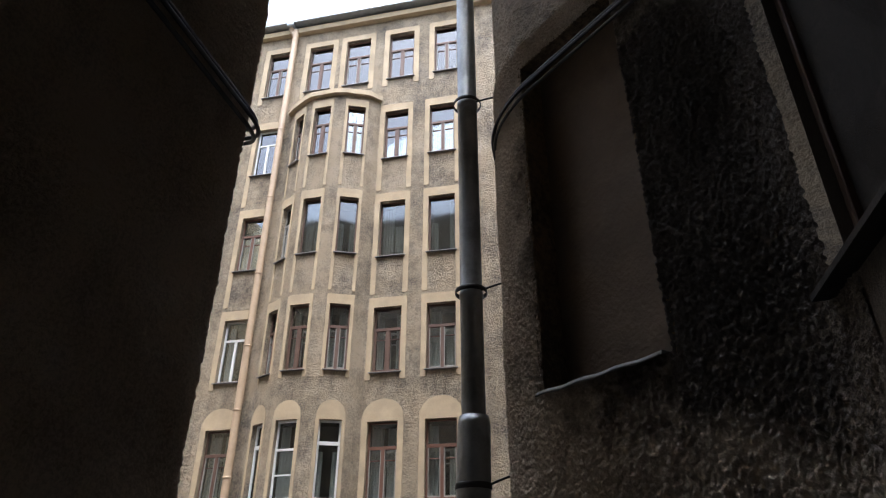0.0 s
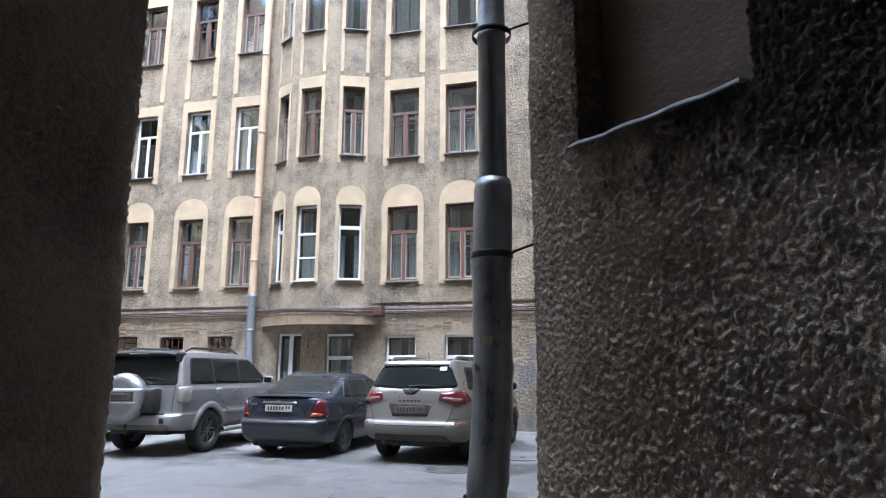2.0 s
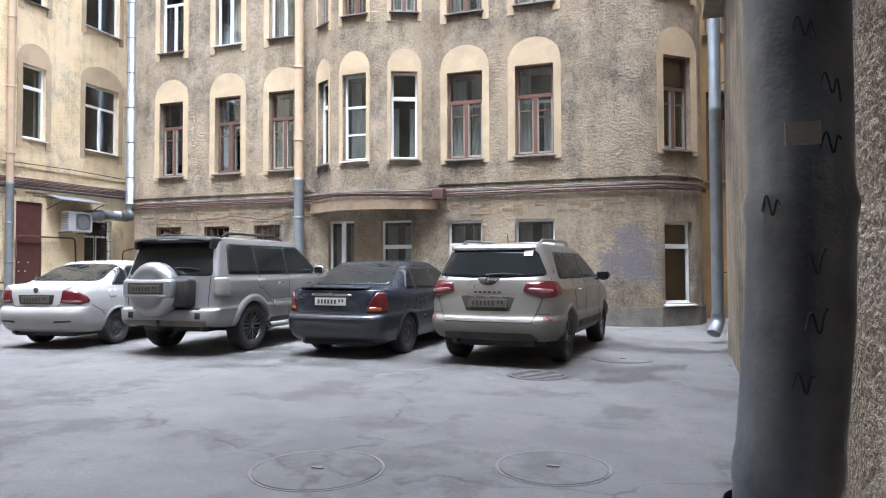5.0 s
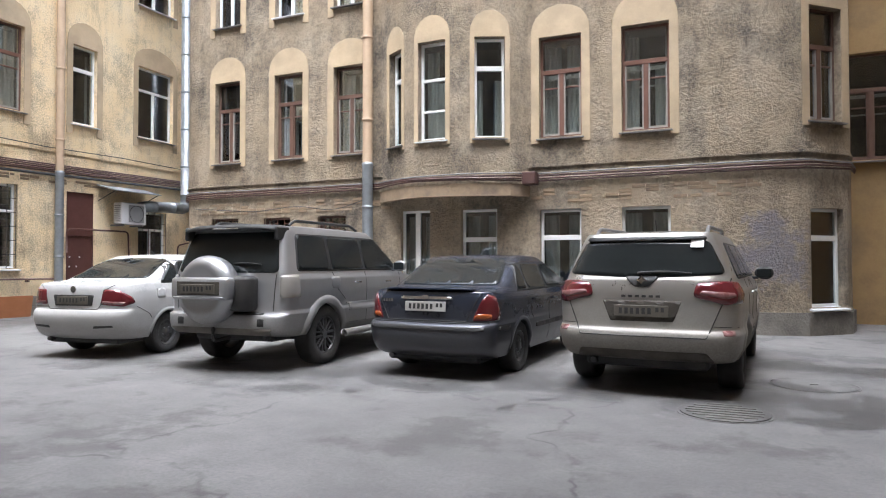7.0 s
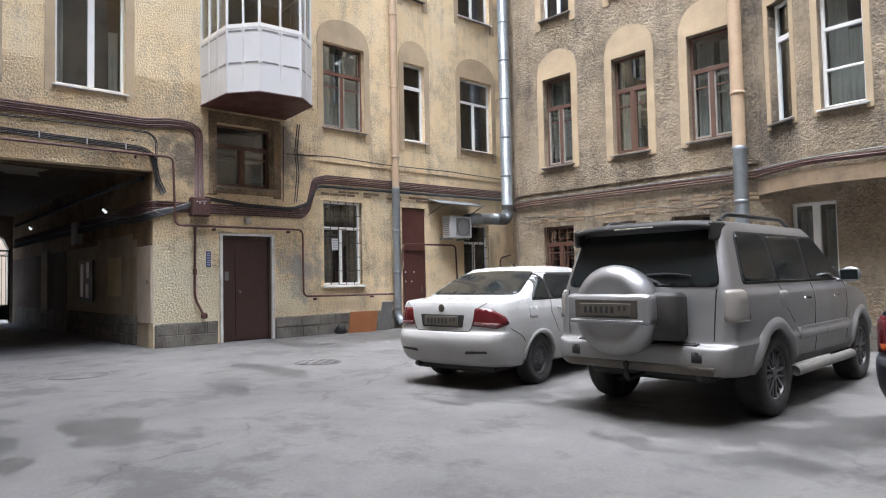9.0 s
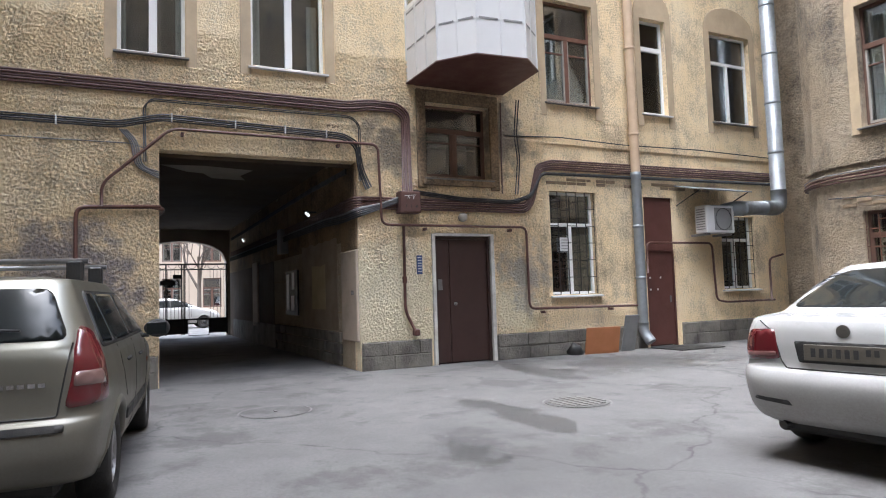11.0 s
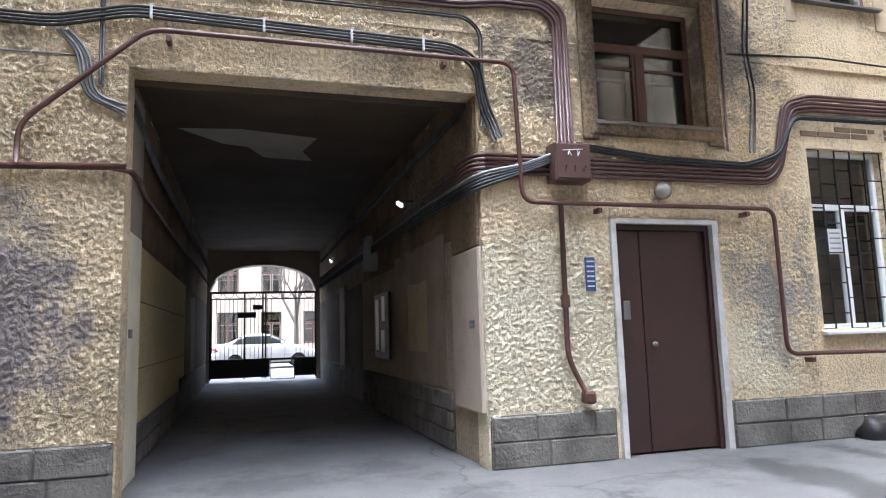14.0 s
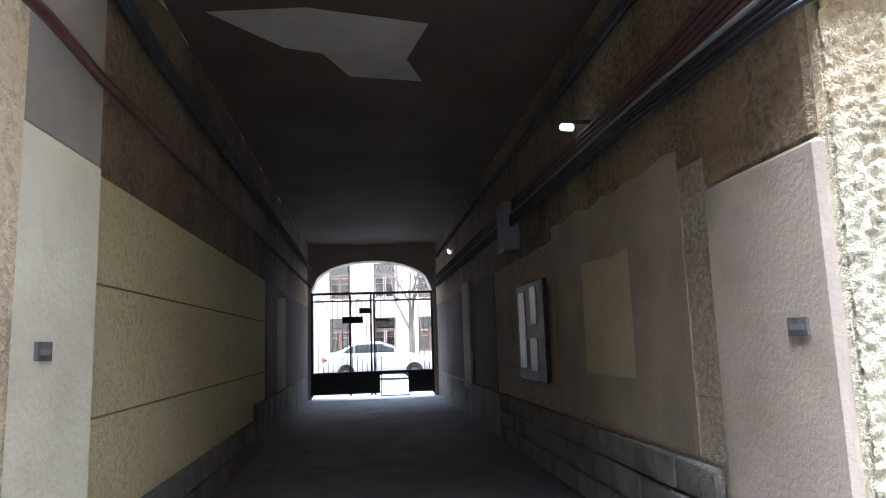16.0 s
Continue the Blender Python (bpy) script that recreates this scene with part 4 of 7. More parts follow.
# jambs at the court end: pale plaster strips, dark above
jamb = lambda nm, b, mat, lab: tagged(part(nm, b, mat, None), lab, "jamb", kind="structure")
jamb("gateway_jamb_south", boxes((-20.12, -19.28, 6.7, PASS_Y0 - 0.03, 0.0, 2.3), bevel=0.01), PASS_CREAM, "cream painted jamb of the gateway")
jamb("gateway_jamb_south_upper", boxes((-20.12, -19.28, 6.7, PASS_Y0 - 0.035, 2.3, 3.66), bevel=0.01), PASS_GREY, "bare grey upper jamb of the gateway")
jamb("gateway_jamb_north", boxes((-19.95, -19.03, PASS_Y1 - 0.04, 10.4, 0.5, 2.12), bevel=0.02), PASS_PINK, "pinkish plastered jamb of the gateway")
jamb("gateway_jamb_north_upper", boxes((-19.95, -19.05, PASS_Y1 - 0.03, 10.4, 2.12, 3.66), bevel=0.02), BROWN_RENDER, "brown upper jamb of the gateway")
tagged(part("gateway_lintel", boxes((-19.34, -19.28, 6.8, 10.3, 3.6, 4.1)), SOOT_AND_SHADE, None), "sooty inner side of the lintel", "lintel", kind="structure")
bm = bmesh.new()
vs = [bm.verts.new(p) for p in ((-21.5, 7.08, 3.914), (-21.4, 7.85, 3.914), (-21.62, 8.82, 3.914), (-22.3, 8.67, 3.914), (-22.8, 8.85, 3.914), (-22.7, 8.14, 3.914), (-22.2, 7.92, 3.914), (-22.1, 7.6, 3.914))]
bm.faces.new(vs)
tagged(part("ceiling_patch", bm, PASS_GREY, None), "pale bare patch in the gateway ceiling", "ceiling", kind="structure")
# stone blocks along the foot of both walls
for wall, a, b, rows, nm in ((gate_right, GR - 6.0, GR - 0.7, 3, "stone_footing_north"), (gate_left, 0.5, 6.0, 2, "stone_footing_south")):
    base = tagged(part(nm, bmesh.new(), PLINTH, None), "grey stone block footing of the gateway", "footing", kind="structure")
    rnd = random.Random(3)
    for r in range(rows):
        s = a - rnd.random() * 0.2
        while s < b:
            w = rnd.uniform(0.28, 0.5)
            bm = boxes((0, min(w, b - s) - 0.015, -0.05 - rnd.random() * 0.02, 0.0, 0, 0.195), bevel=0.012)
            ob = part("stone", bm, PLINTH, base)
            ob.matrix_world = wall.spot_at(s, 0.02 + r * 0.21)
            s += w
    # far stretch
    part("far_footing", boxes((0, 7.0, -0.05, 0, 0, 0.62), bevel=0.01), PLINTH, base).matrix_world = wall.spot_at(1.0 if wall is gate_right else 6.2, 0)
# far arch wall
bm = bmesh.new()
N = 20
arch_pts = [(6.72 + 3.1 * i / N, 2.72 + 0.78 * math.sin(math.acos(max(-1, min(1, (2 * i / N - 1)))) ) ** 0.9) for i in range(N + 1)]
lo = [bm.verts.new((GX, y, z)) for y, z in arch_pts]
hi = [bm.verts.new((GX, y, 4.05)) for y, z in arch_pts]
lo2 = [bm.verts.new((GX - 0.5, y, z)) for y, z in arch_pts]
hi2 = [bm.verts.new((GX - 0.5, y, 4.05)) for y, z in arch_pts]
for i in range(N):
    bm.faces.new((lo[i], lo[i + 1], hi[i + 1], hi[i]))
    bm.faces.new((lo2[i], hi2[i], hi2[i + 1], lo2[i + 1]))
    bm.faces.new((lo[i], lo2[i], lo2[i + 1], lo[i + 1]))
for y0, y1 in ((6.3, 6.72), (9.82, 10.3)):
    add_box(bm, GX - 0.5, GX, y0, y1, -0.1, 4.05)
tagged(part("street_arch", bm, PASS_GREY, None), "plastered segmental arch to the street", "arch", kind="structure")
# iron gate
gate = empty("iron_gate", pose(GX + 0.35, 6.74, 0), "black iron bar gate with solid lower panels", "gate")
GWID = 3.06
for za, zb in ((2.6, 2.66), (2.42, 2.46), (0.62, 0.68)):
    part("gate_rail", boxes((-0.03, 0.03, 0, GWID, za, zb)), IRON, gate)
for y in (0.0, 0.95, GWID / 2 - 0.06, GWID / 2 + 0.02, GWID - 0.05):
    part("gate_post", boxes((-0.03, 0.03, y, y + 0.05, 0.1, 2.64)), IRON, gate)
for i in range(25):
    y = 0.12 * i + 0.06
    if 1.75 < y < 2.4:
        continue
    part("gate_bar", boxes((-0.008, 0.008, y - 0.008, y + 0.008, 0.66, 2.44)), IRON, gate)
part("lower_panel", boxes((-0.012, 0.012, 0.0, 1.7, 0.14, 0.66)), IRON, gate)
part("lower_panel", boxes((-0.012, 0.012, 2.42, GWID, 0.14, 0.66)), IRON, gate)
part("hatch_frame", boxes((-0.015, 0.015, 1.72, 1.74, 0.08, 0.66), (-0.015, 0.015, 2.4, 2.42, 0.08, 0.66), (-0.015, 0.015, 1.72, 2.42, 0.06, 0.08)), IRON, gate)
part("sign_plate", boxes((-0.02, 0.02, 0.78, 1.3, 1.88, 2.05)), IRON, gate)
part("lock_box", boxes((-0.03, 0.05, 1.2, 1.5, 2.12, 2.26)), IRON, gate)
for i in range(9):
    bm = bmesh.new()
    tube_pts = [(0, 0.2 + i * 0.33 + 0.13 * math.cos(math.pi * k / 8 + math.pi), 2.6 - 0.13 * math.sin(math.pi * k / 8)) for k in range(9)]
    tube_mesh("gate_scroll", tube_pts, 0.009, IRON, gate, bend=0.01, seg=6)
    bm.free()
# pipes, lamps, boxes in the gateway
gp = empty("gas_pipe", Matrix(), "red-brown gas pipe along the gateway wall", "pipe")
tube_mesh("pipe", [(-18.93, 6.89, 2.74), (-18.93, 7.02, 2.72), (-19.3, 7.03, 2.72), (-20.0, 6.97, 2.74), (-33.0, 6.76, 2.8)], 0.028, GAS_PIPE, gp, bend=0.05)
cb = empty("cable_bundle", Matrix(), "dark cable bundle under the gateway ceiling", "cables")
for k in range(5):
    z = 2.84 + 0.045 * k
    tube_mesh("conduit", [(-18.94, 10.32, z), (-18.95, 10.12 - 0.01 * (k % 2), z - 0.005), (-19.1, 10.06, z - 0.01), (-19.5, 10.05, z - 0.02), (-21.0, 10.05, z - 0.04), (-33.0, 9.9, z)], 0.02, CABLE_RED, cb, bend=0.12)
for k in range(5):
    z = 2.62 + 0.034 * k
    tube_mesh("cable", [(-18.88, 10.95, 2.98 + 0.02 * k), (-18.88, 10.6, 2.84 + 0.02 * k), (-18.9, 10.2, z + 0.08), (-18.98, 10.06, z + 0.03), (-19.3, 10.0 + 0.012 * (k % 2), z), (-19.8, 10.0, z + 0.02), (-20.6, 10.01, z + 0.06), (-33.0, 9.88, z + 0.1)], 0.015, CABLE_GREY if k == 4 else CABLE_BLACK, cb, bend=0.16)
for k in range(3):
    tube_mesh("cable", [(-19.3, 10.05, 3.5 + 0.03 * k), (-22.0, 10.05, 3.55 + 0.03 * k), (-33.0, 9.93, 3.5 + 0.03 * k)], 0.02, CABLE_BLACK, cb, bend=0.3)
    tube_mesh("cable", [(-19.4, 6.95, 3.4 + 0.05 * k), (-21.0, 6.9, 3.3 + 0.05 * k), (-33.0, 6.75, 3.2 + 0.05 * k)], 0.02, CABLE_BLACK, cb, bend=0.3)
LAMP_ON = bpy.data.materials.new("lit_lamp_tube")
LAMP_ON.use_nodes = True
LAMP_ON.node_tree.nodes["Principled BSDF"].inputs["Emission Color"].default_value = (1, 0.98, 0.92, 1)
LAMP_ON.node_tree.nodes["Principled BSDF"].inputs["Emission Strength"].default_value = 0.14
for x, z in ((-21.65, 3.05), (-30.3, 3.25)):
    lp = empty("gateway_lamp", pose(x, 9.93, z, 0, 20, 0), "small lit lamp on a bracket", "lamp")
    part("tube", boxes((-0.12, 0.12, -0.03, 0.03, -0.03, 0.03), bevel=0.015), LAMP_ON, lp)
    part("bracket", boxes((-0.02, 0.02, 0.0, 0.2, 0.03, 0.06)), IRON, lp)
bx = empty("meter_box", pose(-24.4, 10.05, 2.7), "grey steel meter box on the wall", "box")
part("case", boxes((-0.2, 0.2, -0.16, 0.04, -0.3, 0.3), bevel=0.01), CABLE_GREY, bx)
part("door", boxes((-0.17, 0.17, -0.168, -0.158, -0.26, 0.26), bevel=0.004), CABLE_GREY, bx)
nb = empty("notice_board", pose(-23.6, 10.07, 1.6), "notice board with white papers in the gateway", "notice board")
part("board", boxes((-0.7, 0.5, -0.04, 0.0, -0.7, 0.35), bevel=0.005), IRON, nb)
for k, (x, z, w, h) in enumerate(((-0.45, -0.15, 0.3, 0.85), (0.1, 0.1, 0.25, 0.4), (0.05, -0.42, 0.3, 0.35))):
    part("paper", boxes((x - w / 2, x + w / 2, -0.05, -0.042, z - h / 2, z + h / 2)), WHITE_SHEET, nb, "white paper notice")
for x, y, lab in ((-19.25, PASS_Y1 - 0.045, "small dark plate on the gateway jamb"), (-19.6, PASS_Y0 - 0.024, "small blue-grey plate on the gateway jamb")):
    pl = empty("wall_plate", pose(x, y, 1.36), lab, "plate")
    part("plate", boxes((-0.065, 0.065, -0.008, 0.008, -0.04, 0.04), bevel=0.003), CAST_IRON, pl)
    part("plate_bar", boxes((-0.045, 0.045, -0.011, 0.011, -0.016, 0.01)), CABLE_GREY, pl)


# ---- street beyond the gateway ----
FACADE_PALE = plain("pale_street_facade", (0.42, 0.34, 0.26), 0.9, 0, 0.15, 0.6, 10, 0.1)
sx = GX - 17.0
sf = Wall([(sx, -14.0), (sx, 30.0)])
street_open = [(s, s + 1.1, z, z + 1.8) for z in (0.9, 3.7, 7.2) for s in [1.6 + 2.3 * i for i in range(18)]]
sf.sheet("street_house_wall", -0.1, 9.5 + 2.4, street_open, FACADE_PALE, depth=0.3, label="pale plastered house across the street")
for s, e, z, _ in street_open:
    if 14 < s < 32:
        w = window(sf.spot_at(s, z), 1.1, 1.8, "wood", "street window of the pale house", sill=False)
for nm, x0, x1 in (("wall_street_side", GX - 0.5, GX - 0.2),):
    tagged(part("wall_street_front", boxes((x0, x1, -14, 6.4, -0.1, 14), (x0, x1, 10.2, 30, -0.1, 14), (x0, x1, 6.3, 10.3, 4.06, 14)), FACADE_PALE, None), "pale street front over the gateway arch", "wall", kind="structure")
BARK = plain("grey_bark", (0.1, 0.08, 0.065), 0.9, 0, 0.4, 8, 50, 0.5)


def bare_tree(x, y, h, seed):
    rnd = random.Random(seed)
    tr = empty("tree", pose(x, y, 0), "bare leafless street tree", "tree", "trees in the street")
    verts, faces = [], []

    def limb(p, d, ln, r, depth):
        if depth == 0:
            return
        q = p + d * ln
        nm = "trunk" if depth == 5 else "limb"
        base = len(verts)
        s = d.orthogonal().normalized()
        u = d.cross(s)
        for c, rr in ((p, r), (q, r * 0.65)):
            for k in range(5):
                a = 2 * math.pi * k / 5
                verts.append(c + s * rr * math.cos(a) + u * rr * math.sin(a))
        for k in range(5):
            faces.append((base + k, base + (k + 1) % 5, base + 5 + (k + 1) % 5, base + 5 + k))
        for _ in range(3):
            nd_ = (d + Vector((rnd.uniform(-0.7, 0.7), rnd.uniform(-0.7, 0.7), rnd.uniform(-0.1, 0.5)))).normalized()
            limb(p + d * ln * rnd.uniform(0.6, 1.0), nd_, ln * rnd.uniform(0.55, 0.8), r * 0.55, depth - 1)
    limb(Vector((0, 0, 0)), Vector((0, 0, 1)), h * 0.35, 0.14, 6)
    n0 = 5 * 2
    mesh_ob("trunk", verts[:10], faces[:5], BARK, tr)
    mesh_ob("branch_mass", verts, faces[5:], BARK, tr)["kind"] = "stuff"


for x, y, h, sd in ((GX - 11.5, 9.9, 8.0, 4), (GX - 12.5, 4.4, 7.5, 9), (GX - 11.8, 14.0, 8, 12)):
    bare_tree(x, y, h, sd)

# ---- west facade fittings ----


def on_west(pts, off=0.05):
    return [(WX + off, y, z) for y, z in pts]


# steel door
door = empty("door_1", pose(WX + 0.05, 11.61, 0, 0, 0, 90), "dark brown steel entrance door in a whitish plaster frame", "door", kind="structure")
DW = 1.17
part("leaf", boxes((0.33, DW - 0.05, 0.1, 0.16, 0.02, 2.3), bevel=0.006), DOOR_BROWN, door)
part("side_leaf", boxes((0.05, 0.32, 0.1, 0.155, 0.02, 2.3), bevel=0.006), DOOR_BROWN, door)
part("door_frame", boxes((0.0, 0.05, 0.06, 0.18, 0, 2.36), (DW - 0.05, DW, 0.06, 0.18, 0, 2.36), (0.05, DW - 0.05, 0.06, 0.18, 2.3, 2.36)), DOOR_BROWN, door)
part("plaster_frame", boxes((-0.06, 0.0, -0.012, 0.2, 0, 2.4), (DW, DW + 0.07, -0.012, 0.2, 0, 2.4), (0.0, DW, -0.012, 0.2, 2.36, 2.41)), WHITE_PLASTER, door, "whitish patched plaster edge")
part("lock_plate", boxes((0.08, 0.17, 0.085, 0.1, 1.36, 1.56), bevel=0.006), CAST_IRON, door)
part("knob", lathe([(0.001, -0.06), (0.03, -0.055), (0.032, -0.03), (0.014, -0.02), (0.014, 0.0)], 14, pose(0.42, 0.1, 1.1, 90, 0, 0) @ pose(0, 0, 0, 180, 0, 0)), CAST_IRON, door, smooth=True)
part("door_back", boxes((0.0, DW, 0.2, 0.25, 0, 2.36)), IRON, door)
# red door
door2 = empty("door_2", pose(WX, 16.7, 0, 0, 0, 90), "faded red-brown steel door with a panel over it", "door", kind="structure")
part("leaf", boxes((0.03, 0.82, 0.07, 0.12, 0.02, 2.08), bevel=0.006), DOOR_RED, door2)
part("overpanel", boxes((0.0, 0.85, 0.05, 0.1, 2.12, 3.28), bevel=0.004), DOOR_RED, door2, "rusty red sheet-metal panel")
part("door_frame", boxes((0.0, 0.03, 0.04, 0.14, 0, 2.12), (0.82, 0.85, 0.04, 0.14, 0, 2.12), (0.03, 0.82, 0.04, 0.14, 2.08, 2.12)), DOOR_RED, door2)
part("handle", boxes((0.68, 0.72, 0.03, 0.06, 0.95, 1.1), bevel=0.008), CAST_IRON, door2)
for x, z in ((0.15, 1.5), (0.45, 1.5), (0.15, 1.24), (0.36, 1.24)):
    part("bolt_washer", boxes((x - 0.02, x + 0.02, 0.062, 0.07, z - 0.02, z + 0.02)), WHITE_SHEET, door2)
part("door_back", boxes((0.0, 0.85, 0.2, 0.25, 0, 3.28)), IRON, door2)

# enclosed balcony
PL = [(-18.99, 11.16), (-17.75, 11.2), (-17.2, 11.65), (-17.12, 12.55), (-17.55, 13.05), (-18.99, 13.16)]
balc = empty("enclosed_balcony", pose(0, 0, 0), "white sheet-metal enclosed balcony with glazed top", "balcony", kind="structure")


def ring_mesh(pts, z0, z1, out=0.0, cap=True):
    bm = bmesh.new()
    c = Vector((sum(p[0] for p in pts) / len(pts), sum(p[1] for p in pts) / len(pts)))
    ps = [(Vector(p) - c) * (1 + out) + c for p in pts]
    a = [bm.verts.new((p.x, p.y, z0)) for p in ps]
    b = [bm.verts.new((p.x, p.y, z1)) for p in ps]
    n = len(ps)
    for i in range(n):
        bm.faces.new((a[i], a[(i + 1) % n], b[(i + 1) % n], b[i]))
    if cap:
        bm.faces.new(a[::-1])
        bm.faces.new(b)
    return bm


for k, zb in enumerate((5.16, 9.24)):
    part("parapet", ring_mesh(PL, zb + 0.02, zb + 1.38), WHITE_SHEET, balc)
    part("floor_slab", ring_mesh(PL, zb - 0.0, zb + 0.02, 0.03), DOOR_RED, balc, "dark red underside")
    part("glazing", ring_mesh(PL, zb + 1.42, zb + 2.65, -0.03, False), GLASS, balc)
    part("head_band", ring_mesh(PL, zb + 2.65, zb + 4.08, 0.0), WHITE_SHEET, balc)
    for a, b in zip(PL, PL[1:]):
        ln = math.hypot(b[0] - a[0], b[1] - a[1])
        ang = math.degrees(math.atan2(b[1] - a[1], b[0] - a[0]))
        nseg = max(2, round(ln / 0.42))
        seams = [(ln * i / nseg - 0.012, ln * i / nseg + 0.012, -0.012, 0.0, 0.02, 1.38) for i in range(nseg + 1)]
        ob = part("sheet_seam", boxes(*seams), WHITE_SHEET, balc)
        ob.matrix_world = pose(a[0], a[1], zb, 0, 0, ang)
        slots = [(ln * (i + 0.12) / nseg, ln * (i + 0.88) / nseg, -0.008, 0.0, z, z + 0.03) for i in range(nseg) for z in (0.62, 1.28)]
        ob = part("sheet_fold", boxes(*slots), CABLE_GREY, balc)
        ob.matrix_world = pose(a[0], a[1], zb, 0, 0, ang)
        fr = [(ln * i / nseg - 0.02, ln * i / nseg + 0.02, -0.005, 0.03, 1.38, 2.65) for i in range(nseg + 1)] + [(0, ln, -0.006, 0.03, 1.36, 1.44), (0, ln, -0.006, 0.03, 2.6, 2.68)]
        ob = part("glazing_frame", boxes(*fr), WHITE_PVC, balc)
        ob.matrix_world = pose(a[0], a[1], zb, 0, 0, ang)

# rendered pier and frame round the stair window
tagged(part("stair_window_frame", boxes((-19.0, -18.95, 11.32, 11.5, 3.25, 5.1), (-19.0, -18.95, 12.86, 13.05, 3.25, 5.1), (-19.0, -18.95, 11.5, 12.86, 4.87, 5.1), (-19.0, -18.93, 11.4, 12.95, 3.3, 3.46), bevel=0.012), BROWN_RENDER, None), "brown plaster frame round the stair window", "frame", kind="structure")
# brick courses bared above the gateway and over the ground storey
brick_me = {}


def brick_row(parent, wall, s0, s1, z, seed, gaps=0.45, off=0.012):
    rnd = random.Random(seed)
    s = s0
    while s < s1:
        if rnd.random() > gaps:
            k = rnd.randrange(4)
            if k not in brick_me:
                bm = boxes((0, 0.24, -0.014, 0.02, 0, 0.062), bevel=0.006)
                me = bpy.data.meshes.new("brick")
                bm.to_mesh(me)
                bm.free()
                me.materials.append(BRICKY)
                brick_me[k] = me
            ob = new("brick", brick_me[k])
            ob.parent = parent
            ob.matrix_world = wall.spot_at(s, z) @ pose(0, rnd.uniform(-0.004, 0.012) - off * 0, 0, 0, 0, rnd.uniform(-1.5, 1.5))
        s += 0.255


bc = tagged(part("bared_bricks_north", boxes((-0.001, 0, -0.001, 0, 0, 0.001)), BRICKY, None), "bared brick courses under the bay and string course", "bricks", kind="structure")
for r in range(4):
    brick_row(bc, low_wall, s_of(low_wall, -15.3), s_of(low_wall, -9.9), 2.56 + 0.075 * r, r, 0.45)
    brick_row(bc, low_wall, s_of(low_wall, -6.4), s_of(low_wall, -2.1), 2.56 + 0.075 * r, r + 9, 0.5)
bcw = tagged(part("bared_bricks_west", boxes((-0.001, 0, -0.001, 0, 0, 0.001)), BRICKY, None), "bared brick courses over the gateway", "bricks", kind="structure")
for r in range(2):
    brick_row(bcw, west, 6.8 - WY0, 10.0 - WY0, 4.22 + 0.075 * r, r + 30, 0.3)
    brick_row(bcw, west, 13.9 - WY0, 18.6 - WY0, 3.45 + 0.075 * r, r + 40, 0.5)

# string courses
low_wall.sheet("string_course_north", 3.3, 3.36, [], STUCCO, depth=0.05, out=0.04, label="thin plaster string course")
west.sheet("string_course_west", 4.28, 4.34, [(11.2 - WY0, 13.1 - WY0, 4, 5)], STUCCO_WEST, depth=0.05, out=0.035, label="thin plaster string course", s0=2.9)

# cables and pipes on the west wall
def bundle(label, pts, n, r, mat, gap, axis=(0, 0, 1), off=0.06, name="conduit_bundle", piece="conduit", bend=0.12):
    e = empty(name, Matrix(), label, "conduits")
    for k in range(n):
        d = k * gap
        tube_mesh(piece, [(WX + off + (0.012 if k % 2 else 0), y + d * ay, z + d * az) for y, z, ay, az in pts], r, mat, e, bend=bend)
    return e


bundle("row of red-brown conduits along the facade", [(2.7, 4.5, 0, 1), (10.0, 4.53, 0, 1), (10.4, 4.6, 0, 1), (10.88, 4.6, 0.3, 1), (11.02, 4.48, 0.8, 0.8), (11.0, 3.1, 1, 0)], 5, 0.019, CABLE_RED, 0.042)
bundle("row of red-brown conduits over the doors", [(10.2, 2.84, 0, 1), (10.9, 2.84, 0, 1), (13.6, 2.84, 0, 1), (13.78, 3.0, -0.3, 1), (14.0, 3.7, -0.6, 0.6), (14.25, 3.74, 0, 1), (20.9, 3.8, 0, 1)], 5, 0.02, CABLE_RED, 0.045)
bundle("bundle of black cables over the gateway", [(2.7, 3.95, 0, 1), (6.4, 3.94, 0, 1), (7.0, 4.1, 0, 1), (9.9, 4.03, 0, 1), (10.12, 3.9, 0.5, 1), (10.16, 3.5, 1, 0), (10.3, 3.15, 1, 0.6)], 4, 0.014, CABLE_BLACK, 0.03, off=0.08)
bundle("slack black cables under the stair window", [(11.2, 3.12, 0, 1), (12.2, 3.02, 0, 1), (13.3, 3.0, 0, 1), (13.75, 3.15, -0.3, 1), (14.0, 3.62, 0, 0.6), (20.9, 3.7, 0, 0.8)], 3, 0.015, CABLE_BLACK, 0.028, off=0.085)
bundle("grey loop of cables at the gateway corner", [(6.42, 3.92, 1, 0), (6.58, 3.75, 1, 0), (6.64, 3.36, 1, 0), (6.97, 3.2, 0, 1)], 4, 0.012, CABLE_GREY, 0.03)
bundle("thin black cable above the gateway", [(6.76, 3.44, 1, 0), (6.75, 4.3, 1, 0), (6.85, 4.4, 0, 1), (10.05, 4.42, 0, 1), (10.19, 4.3, 1, 0), (10.18, 3.3, 1, 0)], 2, 0.01, CABLE_BLACK, 0.025)
bundle("thin sagging wire on the facade", [(13.2, 4.35, 0, 1), (14.5, 4.42, 0, 1), (16.2, 4.38, 0, 1), (18.4, 4.42, 0, 1), (20.9, 4.38, 0, 1)], 1, 0.012, CABLE_BLACK, 0, off=0.04, name="wire", piece="strand")
bundle("old wires beside the stair window", [(13.5, 5.1, 1, 0), (13.42, 4.4, 1, 0), (13.48, 3.9, 1, 0), (13.4, 3.2, 1, 0)], 2, 0.012, CABLE_BLACK, 0.05, off=0.03)
